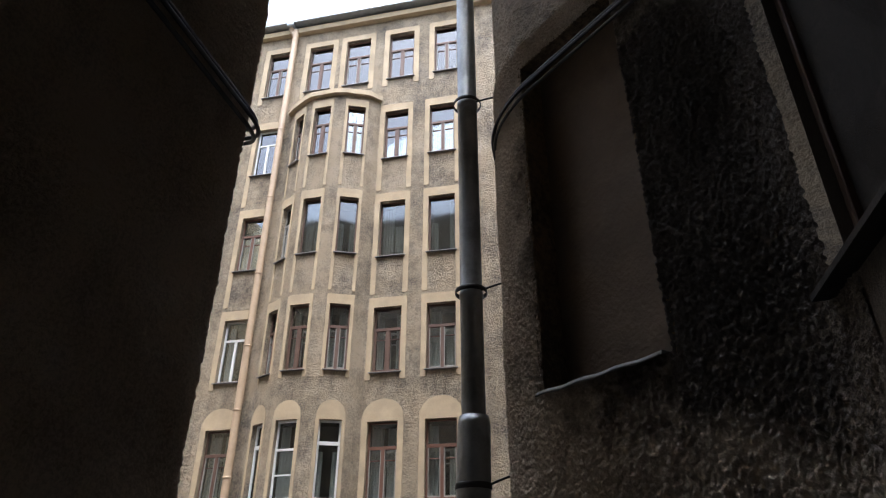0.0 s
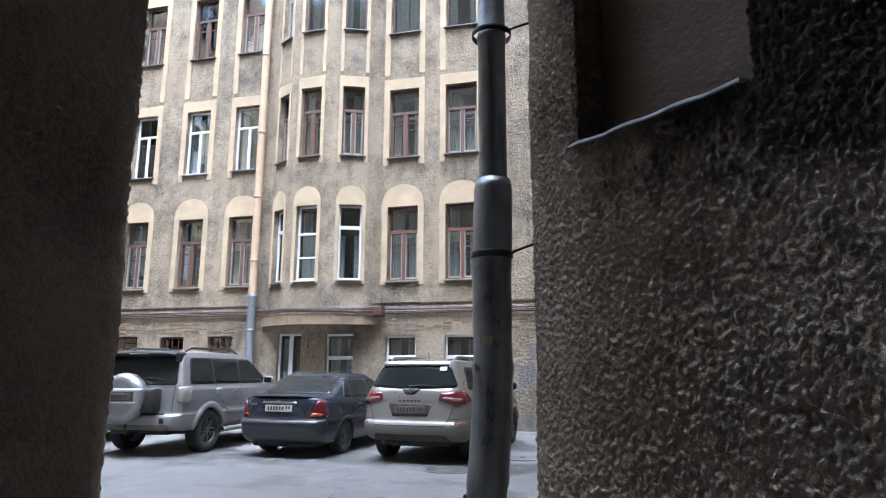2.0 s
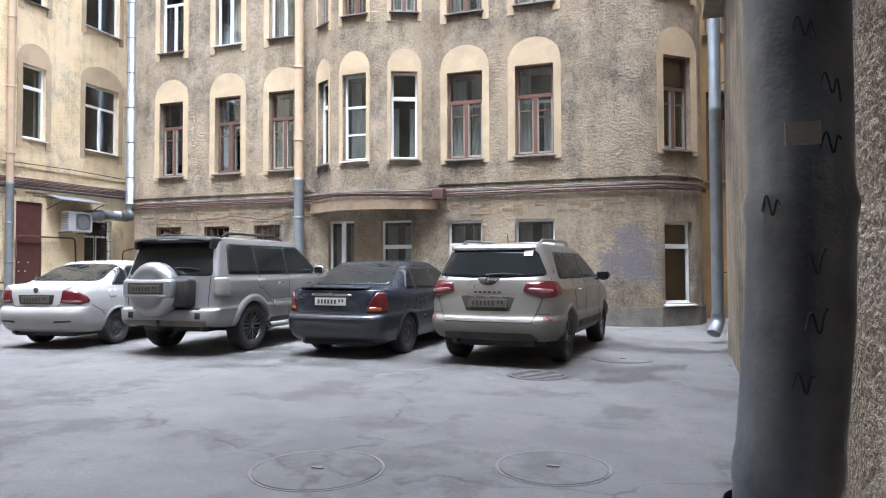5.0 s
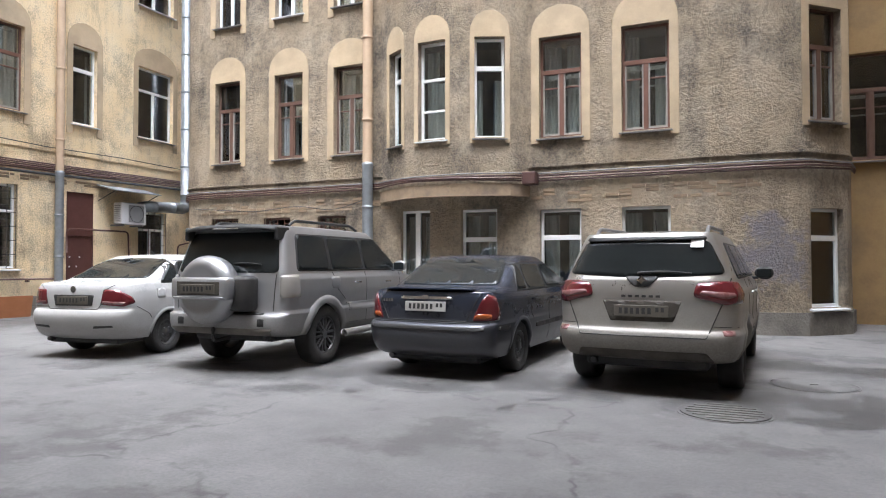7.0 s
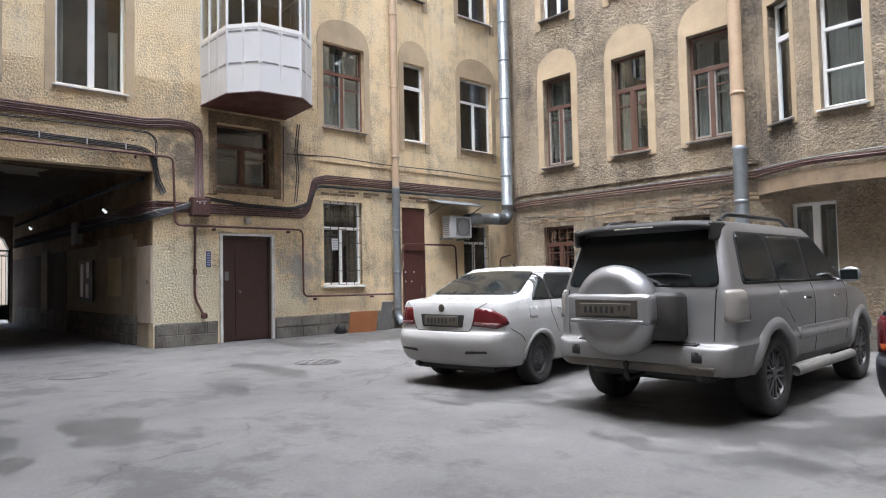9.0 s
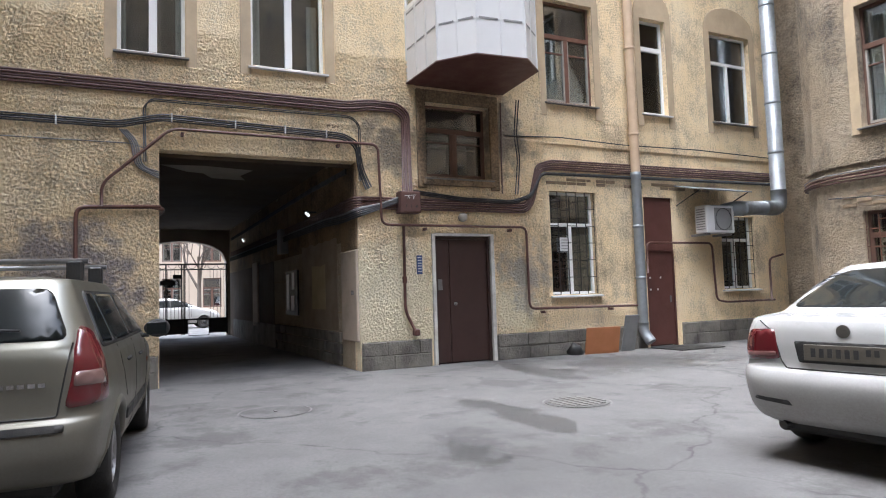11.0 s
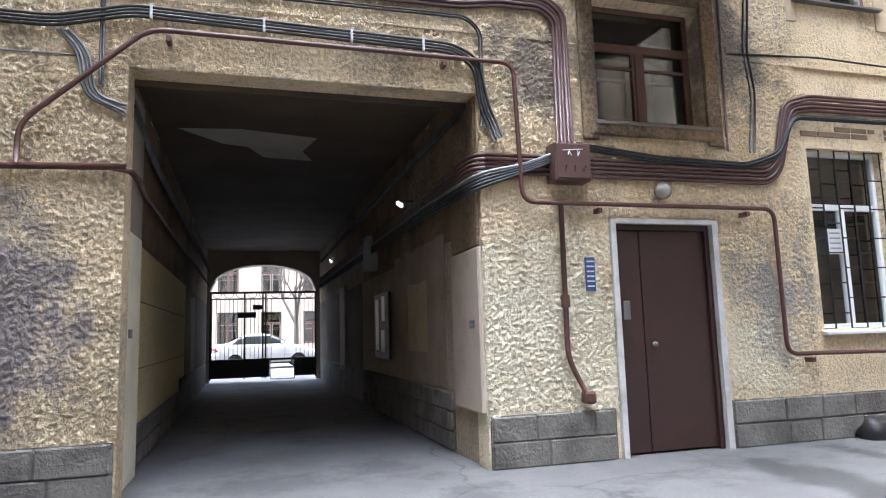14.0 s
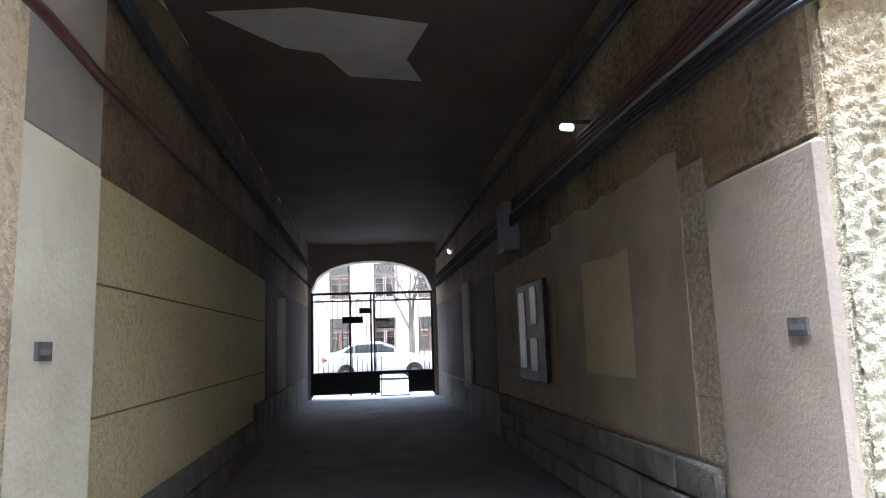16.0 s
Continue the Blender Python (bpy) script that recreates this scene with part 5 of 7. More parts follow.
bundle("old wires beside the stair window", [(13.13, 5.0, 1, 0), (13.1, 3.2, 1, 0)], 1, 0.014, CABLE_RED, 0.05, off=0.03)
bundle("pale wire over the gateway", [(2.7, 3.7, 0, 1), (6.6, 3.72, 0, 1), (6.75, 3.66, 0, 1)], 1, 0.009, CABLE_GREY, 0, off=0.03, name="wire", piece="strand")

gas = empty("gas_pipe", Matrix(), "red-brown painted gas pipe with brackets", "pipe")
tube_mesh("pipe_run", on_west([(5.86, 0.0), (5.86, 2.72), (6.99, 2.75)], 0.08), 0.03, GAS_PIPE, gas, bend=0.15)
tube_mesh("pipe_run", on_west([(6.19, 2.74), (6.19, 3.07), (7.14, 3.97), (10.52, 3.96), (10.56, 2.54), (13.56, 2.54), (13.57, 0.95), (16.3, 0.92)], 0.12), 0.024, GAS_PIPE, gas, bend=0.14)
tube_mesh("pipe_run", on_west([(10.98, 2.54), (10.97, 1.0), (11.17, 0.62)], 0.1), 0.028, GAS_PIPE, gas, bend=0.14)
tube_mesh("pipe_run", on_west([(16.64, 1.6), (16.64, 2.26), (18.6, 2.26), (18.66, 0.95), (19.0, 0.9), (20.6, 0.9)], 0.1), 0.024, GAS_PIPE, gas, bend=0.14)
tube_mesh("pipe_run", on_west([(20.5, 0.9), (20.5, 1.9), (21.0, 2.0)], 0.1), 0.024, GAS_PIPE, gas, bend=0.14)
for y, z in ((7.3, 3.9), (9.8, 3.9), (11.4, 2.48), (13.2, 2.48), (13.9, 0.88), (15.6, 0.88), (10.98, 1.6)):
    part("pipe_bracket", boxes((WX, WX + 0.14, y - 0.02, y + 0.02, z - 0.03, z + 0.02)), GAS_PIPE, gas)
part("pipe_socket", cyl(0.042, 0.042, 0.12, 14, pose(WX + 0.1, 10.975, 1.5)), GAS_PIPE, gas)
part("pipe_valve", boxes((WX + 0.0, WX + 0.16, 11.13, 11.23, 0.56, 0.68), bevel=0.02), GAS_PIPE, gas)

jb = empty("junction_box", pose(WX + 0.12, 11.08, 2.95), "dark red steel junction box scrawled with white", "box")
part("case", boxes((-0.12, 0.1, -0.2, 0.2, -0.2, 0.19), bevel=0.012), CABLE_RED, jb)
part("lid", boxes((0.1, 0.115, -0.18, 0.18, -0.18, 0.17), bevel=0.006), CABLE_RED, jb)
rnd = random.Random(8)
for k in range(6):
    y0 = -0.14 + 0.05 * k
    tube_mesh("scrawl", [(0.118, y0 + rnd.uniform(-0.02, 0.02), (-0.1 if k % 2 else 0.06) + w) for w in (0, 0.04, -0.02, 0.05)] if k else [(0.118, -0.12, 0.1), (0.118, 0.1, 0.12)], 0.005, WHITE_SHEET if k % 2 == 0 else BLACK_INK, jb, "scrawled mark", bend=0.02, seg=5)
lamp = empty("wall_lamp", pose(WX, 12.19, 2.71), "round milky glass lamp over the door", "lamp")
part("globe", lathe([(0.001, 0.15), (0.05, 0.145), (0.085, 0.11), (0.09, 0.07), (0.06, 0.03)], 20, pose(0, 0, 0, 0, 90, 0)), LAMP_GLASS, lamp, smooth=True)
part("base", cyl(0.075, 0.065, 0.035, 18, pose(0, 0, 0, 0, 90, 0)), CAST_IRON, lamp)
BLUE_SIGN = plain("blue_enamel", (0.03, 0.06, 0.16), 0.4, 0, 0.2, 5, 50, 0)
sg = empty("entrance_sign", pose(WX + 0.045, 11.29, 1.83), "small dark blue plate with rows of pale bars", "sign")
part("plate", boxes((0, 0.012, -0.055, 0.055, -0.17, 0.17), bevel=0.004), BLUE_SIGN, sg)
part("text_bars", boxes(*[(0.013, 0.016, -0.04, 0.04, z, z + 0.015) for z in (-0.13, -0.08, -0.03, 0.02, 0.07, 0.12)]), WHITE_SHEET, sg, "rows of pale bars")
ties = empty("cable_tie_row", Matrix(), "white plastic ties round the black cables", "cable ties")
for y, z in ((4.2, 3.995), (5.6, 3.985), (7.15, 4.15), (8.1, 4.13), (8.9, 4.11), (9.6, 4.09)):
    part("tie", boxes((WX + 0.06, WX + 0.112, y - 0.012, y + 0.012, z - 0.075, z + 0.065), bevel=0.006), WHITE_SHEET, ties)
pn = empty("paper_notice", pose(WX - 0.115, 14.62, 2.22), "white paper notice stuck inside the barred window", "notice")
part("sheet", boxes((0.0, 0.002, -0.1, 0.12, -0.15, 0.15)), WHITE_SHEET, pn)
part("text_bars", boxes(*[(0.002, 0.003, -0.07, 0.09, z, z + 0.018) for z in (-0.09, -0.03, 0.03, 0.09)]), CABLE_GREY, pn, "rows of grey bars")
# air conditioner with a little roof
ac = empty("air_conditioner", pose(-18.62, 18.42, 2.45), "white air-conditioner unit on a wall bracket", "air conditioner")
part("case", boxes((-0.17, 0.17, -0.43, 0.43, 0.0, 0.62), bevel=0.02), WHITE_SHEET, ac)
part("fan_grille", boxes((0.17, 0.178, -0.2, 0.34, 0.06, 0.56), bevel=0.004), CABLE_GREY, ac)
part("fan_ring", lathe([(0.23, 0.0), (0.24, 0.012), (0.25, 0.0)], 28, pose(0.176, 0.08, 0.31, 0, 90, 0)), IRON, ac)
for i in range(9):
    part("louvre", boxes((-0.12, 0.12, -0.438, -0.43, 0.08 + i * 0.055, 0.1 + i * 0.055)), CABLE_GREY, ac)
for y in (-0.34, 0.32):
    part("bracket", boxes((-0.36, 0.15, y - 0.02, y + 0.02, -0.05, 0.0)), CABLE_GREY, ac)
aw = empty("small_canopy", pose(-18.98, 18.35, 3.55), "grey sheet-metal canopy over the unit", "canopy")
part("sheet", boxes((0, 0.78, -0.75, 0.85, -0.012, 0.012), bevel=0.004), ZINC, aw).matrix_local = pose(0, 0, 0, 0, 14, 0)
for y in (-0.7, 0.8):
    tube_mesh("stay", [(0, y, -0.45), (0.7, y, -0.18)], 0.012, IRON, aw)
# ventilation duct
du = empty("ventilation_duct", Matrix(), "shiny galvanised ventilation duct with an elbow", "duct")
tube_mesh("vertical_run", [(-18.5, 20.45, 22.0), (-18.5, 20.45, 3.4)], 0.17, ZINC, du, seg=24)
tube_mesh("elbow", [(-18.5, 20.45, 3.5), (-18.5, 20.45, 3.06), (-18.5, 19.9, 3.06)], 0.175, ZINC, du, bend=0.25, seg=24)
tube_mesh("horizontal_run", [(-18.5, 19.95, 3.06), (-18.5, 19.1, 3.02)], 0.165, ZINC, du, seg=24)
tube_mesh("end_bend", [(-18.5, 19.2, 3.02), (-18.5, 18.95, 3.02), (-18.75, 18.85, 2.98)], 0.17, ZINC, du, bend=0.15, seg=24)
for z in (4.4, 5.6, 6.8, 8.0, 9.2, 10.4):
    part("duct_collar", lathe([(0.17, z - 0.03), (0.182, z - 0.02), (0.182, z + 0.02), (0.17, z + 0.03)], 24, Matrix.Translation((-18.5, 20.45, 0))), ZINC, du, smooth=True)
# west downpipe: tan above, zinc below
def downpipe(x, y, z_split, z_top, r, label, out):
    e = empty("downpipe", pose(x, y, 0), label, "downpipe")
    part("upper_pipe", lathe([(r, z_split), (r, z_top)], 18), PIPE_TAN, e, "tan painted upper length", smooth=True)
    part("lower_pipe", lathe([(r * 1.06, 0.5), (r * 1.06, z_split - 0.1), (r * 1.15, z_split - 0.06), (r * 1.15, z_split), (r, z_split + 0.02)], 18), ZINC, e, "galvanised lower length", smooth=True)
    tube_mesh("outlet_elbow", [(0, 0, 0.55), (0, 0, 0.36), (out[0], out[1], 0.14)], r * 1.1, ZINC, e, bend=0.1, seg=16)
    for z in (1.5, 2.6, 4.6, 6.5, 8.5, 11, 14, 17):
        if z < z_top:
            part("collar", lathe([(r * 1.05, z - 0.03), (r * 1.18, z - 0.02), (r * 1.18, z + 0.02), (r * 1.05, z + 0.03)], 18), PIPE_TAN if z > z_split else ZINC, e, smooth=True)
    return e


downpipe(WX + 0.16, 16.38, 3.75, 22.0, 0.1, "tan and zinc downpipe on the yellow facade", (0.16, 0.05))
dn = downpipe(-10.2, 17.6, 3.6, 22.2, 0.115, "tan and zinc downpipe beside the bay", (0, -0.15))
tube_mesh("gutter_bend", [(0, 0, 21.6), (0, 0, 21.9), (-0.15, 0.0, 22.1), (-0.15, -0.2, 22.35)], 0.115, PIPE_TAN, dn, bend=0.15, seg=16)
part("rain_hopper", boxes((-0.3, 0.0, -0.35, -0.05, 22.2, 22.45), bevel=0.03), ZINC, dn)

# north facade conduits along the string course, round the bay
nc = empty("conduit_bundle", Matrix(), "red-brown conduits along the string course round the bay", "conduits")
ss = [LEFT_END[1], LEFT_END[2], LEFT_END[3], LEFT_END[4]] + ARC + RIGHT_END[:4]
hw = [high_wall.s[i] for i in range(1, len(high_wall.s) - 1)]
for k in range(4):
    pts = []
    for s in hw:
        p, n = high_wall.corner(s)
        q = p + n * (0.06 + 0.014 * (k % 2))
        pts.append((q.x, q.y, 3.03 + 0.04 * k + 0.015 * math.sin(s * 1.3 + k)))
    tube_mesh("conduit", pts, 0.019 if k < 3 else 0.012, CABLE_RED if k < 3 else CABLE_GREY, nc, bend=0.12)
jb2 = empty("junction_box", pose(-6.36, 17.62, 3.05), "red-brown junction box on the conduits", "box")
part("case", boxes((-0.14, 0.14, -0.14, 0.12, -0.13, 0.13), bevel=0.01), CABLE_RED, jb2)
part("lid", boxes((-0.12, 0.12, -0.15, -0.14, -0.11, 0.11), bevel=0.004), CABLE_RED, jb2)
wv = empty("wire", Matrix(), "sagging black wire on the ground storey", "wire")
tube_mesh("strand", [(-15.5, 17.72, 2.75), (-13.5, 17.72, 2.6), (-12.2, 17.72, 2.72), (-11.2, 17.72, 2.55), (-10.3, 17.7, 2.8)], 0.01, CABLE_BLACK, wv, bend=0.4)
bs = Wall([(x, y) for x, y in ARC])
bs.sheet("bay_skirt", 2.7, 2.95, [], BRICKY, depth=0.1, out=0.03, label="ragged bared edge under the bay")
# lit lamp in the side yard
sy = empty("side_yard_lamp", pose(1.3, 20.7, 2.6), "small lit lamp in the dark side yard", "lamp")
part("bulb", lathe([(0.001, -0.09), (0.07, -0.05), (0.08, 0.02), (0.04, 0.08), (0.001, 0.09)], 14), LAMP_ON, sy, smooth=True)
part("arm", boxes((-0.02, 0.02, 0.0, 0.2, 0.06, 0.1)), IRON, sy)

# leaning boards, mat, scraps
ORANGE = plain("orange_chipboard", (0.42, 0.17, 0.07), 0.7, 0, 0.25, 4, 40, 0.05)
bd = part("board", boxes((0, 0.78, -0.012, 0.012, 0, 0.54), bevel=0.003), ORANGE, None)
bd.matrix_world = pose(-18.72, 14.72, 0.0, 12, 0, 84)
tagged(bd, "orange chipboard panel leaning on the wall", "board")
bd = part("board", boxes((0, 0.36, -0.015, 0.015, 0, 0.76), bevel=0.004), CABLE_GREY, None)
bd.matrix_world = pose(-18.72, 15.64, 0.0, 14, 0, 92)
tagged(bd, "grey scrawled board leaning on the wall", "board")
bag = part("plastic_bag", lathe([(0.14, 0.0), (0.16, 0.06), (0.12, 0.16), (0.04, 0.22), (0.001, 0.23)], 12), IRON, None, smooth=True)
bag.location = (-18.8, 14.55, 0)
for v in bag.data.vertices:
    v.co *= 1 + 0.25 * noise.noise(v.co * 9)
tagged(bag, "small black plastic bag on the ground", "bag")
mt = part("door_mat", boxes((-0.45, 0.45, -0.6, 0.6, 0, 0.018), bevel=0.005), BLACK_TRIM, None)
mt.location = (-18.4, 17.15, 0.002)
tagged(mt, "dark rubber mat before the red door", "mat")


def manhole(x, y, r, ribs, label):
    e = empty("manhole_cover", pose(x, y, 0.0), label, "manhole", "manhole covers")
    part("rim", lathe([(r, -0.01), (r + 0.018, -0.01), (r + 0.018, 0.004), (r, 0.004), (r, -0.01)], 36), CAST_IRON, e)
    if ribs:
        b = cyl(r - 0.012, r - 0.012, 0.01, 36)
        part("plate", b, ASPHALT, e)
        rr = []
        for k in range(-3, 4):
            hl = math.sqrt(max(0.01, (r - 0.06) ** 2 - (k * r * 0.25) ** 2))
            rr += [(-hl, hl, k * r * 0.25 - 0.02, k * r * 0.25 + 0.02, 0.01, 0.019)]
        part("rib", boxes(*rr), CAST_IRON, e)
    else:
        part("plate", cyl(r - 0.008, r - 0.008, 0.005, 36), ASPHALT, e)
        part("lifting_lug", boxes((-0.04, 0.04, -0.015, 0.015, 0.006, 0.014)), CAST_IRON, e)
    return e


manhole(-3.42, 6.79, 0.42, False, "asphalt-coloured round manhole cover flush with the ground")
manhole(-15.88, 8.08, 0.4, False, "asphalt-coloured round manhole cover flush with the ground")
manhole(-14.37, 11.21, 0.38, True, "ribbed cast-iron manhole cover")
manhole(-2.74, 10.87, 0.38, True, "ribbed cast-iron manhole cover")
manhole(-1.86, 12.63, 0.42, False, "asphalt-coloured round manhole cover flush with the ground")
manhole(-2.04, 5.95, 0.42, False, "asphalt-coloured round manhole cover flush with the ground")
manhole(-1.97, 7.31, 0.36, False, "asphalt-coloured round manhole cover flush with the ground")


# ---- parked cars ----
def paint(name, col, metal=0.6, rough=0.28, dust=(0.3, 0.27, 0.23), amount=0.25, mud=0.6):
    """Car paint under a thin film of dust, with road mud thrown up in a ragged band behind the wheels and along the foot."""
    m, nt, b = material(name)
    v = coords(nt)
    tc = nt.nodes.new("ShaderNodeTexCoord")
    sep = nt.nodes.new("ShaderNodeSeparateXYZ")
    nt.links.new(tc.outputs["Object"], sep.inputs[0])
    film = noise_tex(nt, v, 4.0, 8, 0.7, 0.2, 0.85)
    grit = noise_tex(nt, v, 60, 4, 0.7, 0.35, 0.65)
    splash = math_node(nt, "ADD", sep.outputs["Z"], math_node(nt, "MULTIPLY", noise_tex(nt, v, 2.2, 5, 0.55, 0.2, 0.8), 0.2))
    r = nt.nodes.new("ShaderNodeMapRange")
    r.inputs["From Min"].default_value, r.inputs["From Max"].default_value = 1.1, 0.5
    nt.links.new(splash, r.inputs["Value"])
    mask = math_node(nt, "MULTIPLY", r.outputs[0], math_node(nt, "ADD", mud * 0.75, math_node(nt, "MULTIPLY", grit, mud * 0.3)))
    c = mix(nt, math_node(nt, "MULTIPLY", film, amount), col, dust)
    c = mix(nt, mask, c, (0.12, 0.104, 0.082))
    nt.links.new(c, b.inputs["Base Color"])
    nt.links.new(math_node(nt, "MULTIPLY", math_node(nt, "SUBTRACT", 1.0, mask), metal), b.inputs["Metallic"])
    nt.links.new(math_node(nt, "ADD", math_node(nt, "MULTIPLY", film, 0.12), math_node(nt, "ADD", math_node(nt, "MULTIPLY", mask, 0.5), rough)), b.inputs["Roughness"])
    nt.links.new(math_node(nt, "MULTIPLY", math_node(nt, "SUBTRACT", 1.0, mask), 0.35), b.inputs["Coat Weight"])
    b.inputs["Coat Roughness"].default_value = 0.12
    return m


SILVER = paint("dusty_silver_car_paint", (0.4, 0.41, 0.425), 0.72, 0.3, (0.26, 0.24, 0.21), 0.2, 0.75)
CHAMPAGNE = paint("dusty_champagne_car_paint", (0.4, 0.39, 0.365), 0.7, 0.24, (0.26, 0.235, 0.2), 0.22, 0.95)
WHITE_CAR = paint("dusty_white_car_paint", (0.5, 0.505, 0.5), 0.0, 0.22, (0.36, 0.335, 0.3), 0.22, 0.5)
DARK_BLUE = paint("dusty_dark_blue_car_paint", (0.018, 0.026, 0.046), 0.3, 0.16, (0.06, 0.055, 0.05), 0.12, 0.35)
OLIVE = paint("dusty_olive_gold_car_paint", (0.21, 0.205, 0.17), 0.65, 0.28, (0.16, 0.145, 0.12), 0.3, 0.5)
CAR_GLASS = plain("dark_car_glass", (0.012, 0.015, 0.016), 0.07, 0, 0.3, 2, 40, 0.0, (0.06, 0.06, 0.058), 0.15, soft_dirt=True)
CAR_GLASS.node_tree.nodes["Principled BSDF"].inputs["Specular IOR Level"].default_value = 0.32
TYRE = plain("dusty_black_rubber", (0.022, 0.021, 0.02), 0.8, 0, 0.3, 5, 60, 0.2, (0.07, 0.065, 0.06), 0.4)
ALLOY = plain("dusty_alloy", (0.35, 0.35, 0.36), 0.4, 0.8, 0.4, 6, 60, 0.0, (0.1, 0.09, 0.08), 0.5)
MUD_TRIM = plain("muddy_grey_plastic", (0.12, 0.11, 0.095), 0.8, 0, 0.4, 5, 60, 0.1, (0.2, 0.18, 0.15), 0.5)
DARK_ALLOY = plain("dirty_dark_alloy", (0.12, 0.12, 0.122), 0.4, 0.7, 0.4, 6, 60, 0.0, (0.05, 0.045, 0.04), 0.6)
STEEL_RIM = plain("dark_steel_rim", (0.07, 0.07, 0.072), 0.5, 0.5, 0.4, 6, 60, 0.1, (0.14, 0.13, 0.11), 0.5)
CHROME = plain("chrome_trim", (0.7, 0.7, 0.7), 0.12, 1.0, 0.1, 4, 40, 0)
RED_LENS = plain("red_lamp_lens", (0.11, 0.012, 0.016), 0.12, 0, 0.2, 5, 60, 0, coat=0.6)
CLEAR_LENS = plain("clear_lamp_lens", (0.22, 0.13, 0.12), 0.12, 0.2, 0.3, 6, 80, 0, coat=0.6)
SUV_LENS = plain("dusty_clear_lamp_lens", (0.27, 0.255, 0.235), 0.15, 0.1, 0.3, 6, 80, 0, coat=0.5)
PLATE = plain("white_number_plate", (0.42, 0.42, 0.4), 0.5, 0, 0.3, 8, 80, 0, (0.3, 0.27, 0.22), 0.6)
DULL_LENS = plain("dusty_pinkish_lamp_lens", (0.2, 0.09, 0.085), 0.3, 0, 0.3, 6, 80, 0)
AMBER_LENS = plain("amber_lamp_lens", (0.32, 0.07, 0.015), 0.12, 0, 0.2, 5, 60, 0, coat=0.6)
MUD_DARK = plain("caked_brown_mud", (0.05, 0.043, 0.034), 0.75, 0, 0.4, 6, 60, 0.2, (0.1, 0.088, 0.07), 0.5)
PLATE_DIRTY = plain("muddy_number_plate", (0.09, 0.08, 0.062), 0.7, 0, 0.4, 8, 80, 0.1)


def lerp_table(tab, x):
    if x <= tab[0][0]:
        return tab[0][1]
    for (a, p), (b, q) in zip(tab, tab[1:]):
        if x <= b:
            return p + (q - p) * (x - a) / (b - a) if b > a else q
    return tab[-1][1]


def patch(fn, nu, nv):
    bm = bmesh.new()
    g = [[bm.verts.new(fn(i / nu, j / nv)) for j in range(nv + 1)] for i in range(nu + 1)]
    for i in range(nu):
        for j in range(nv):
            bm.faces.new((g[i][j], g[i + 1][j], g[i + 1][j + 1], g[i][j + 1]))
    return bm


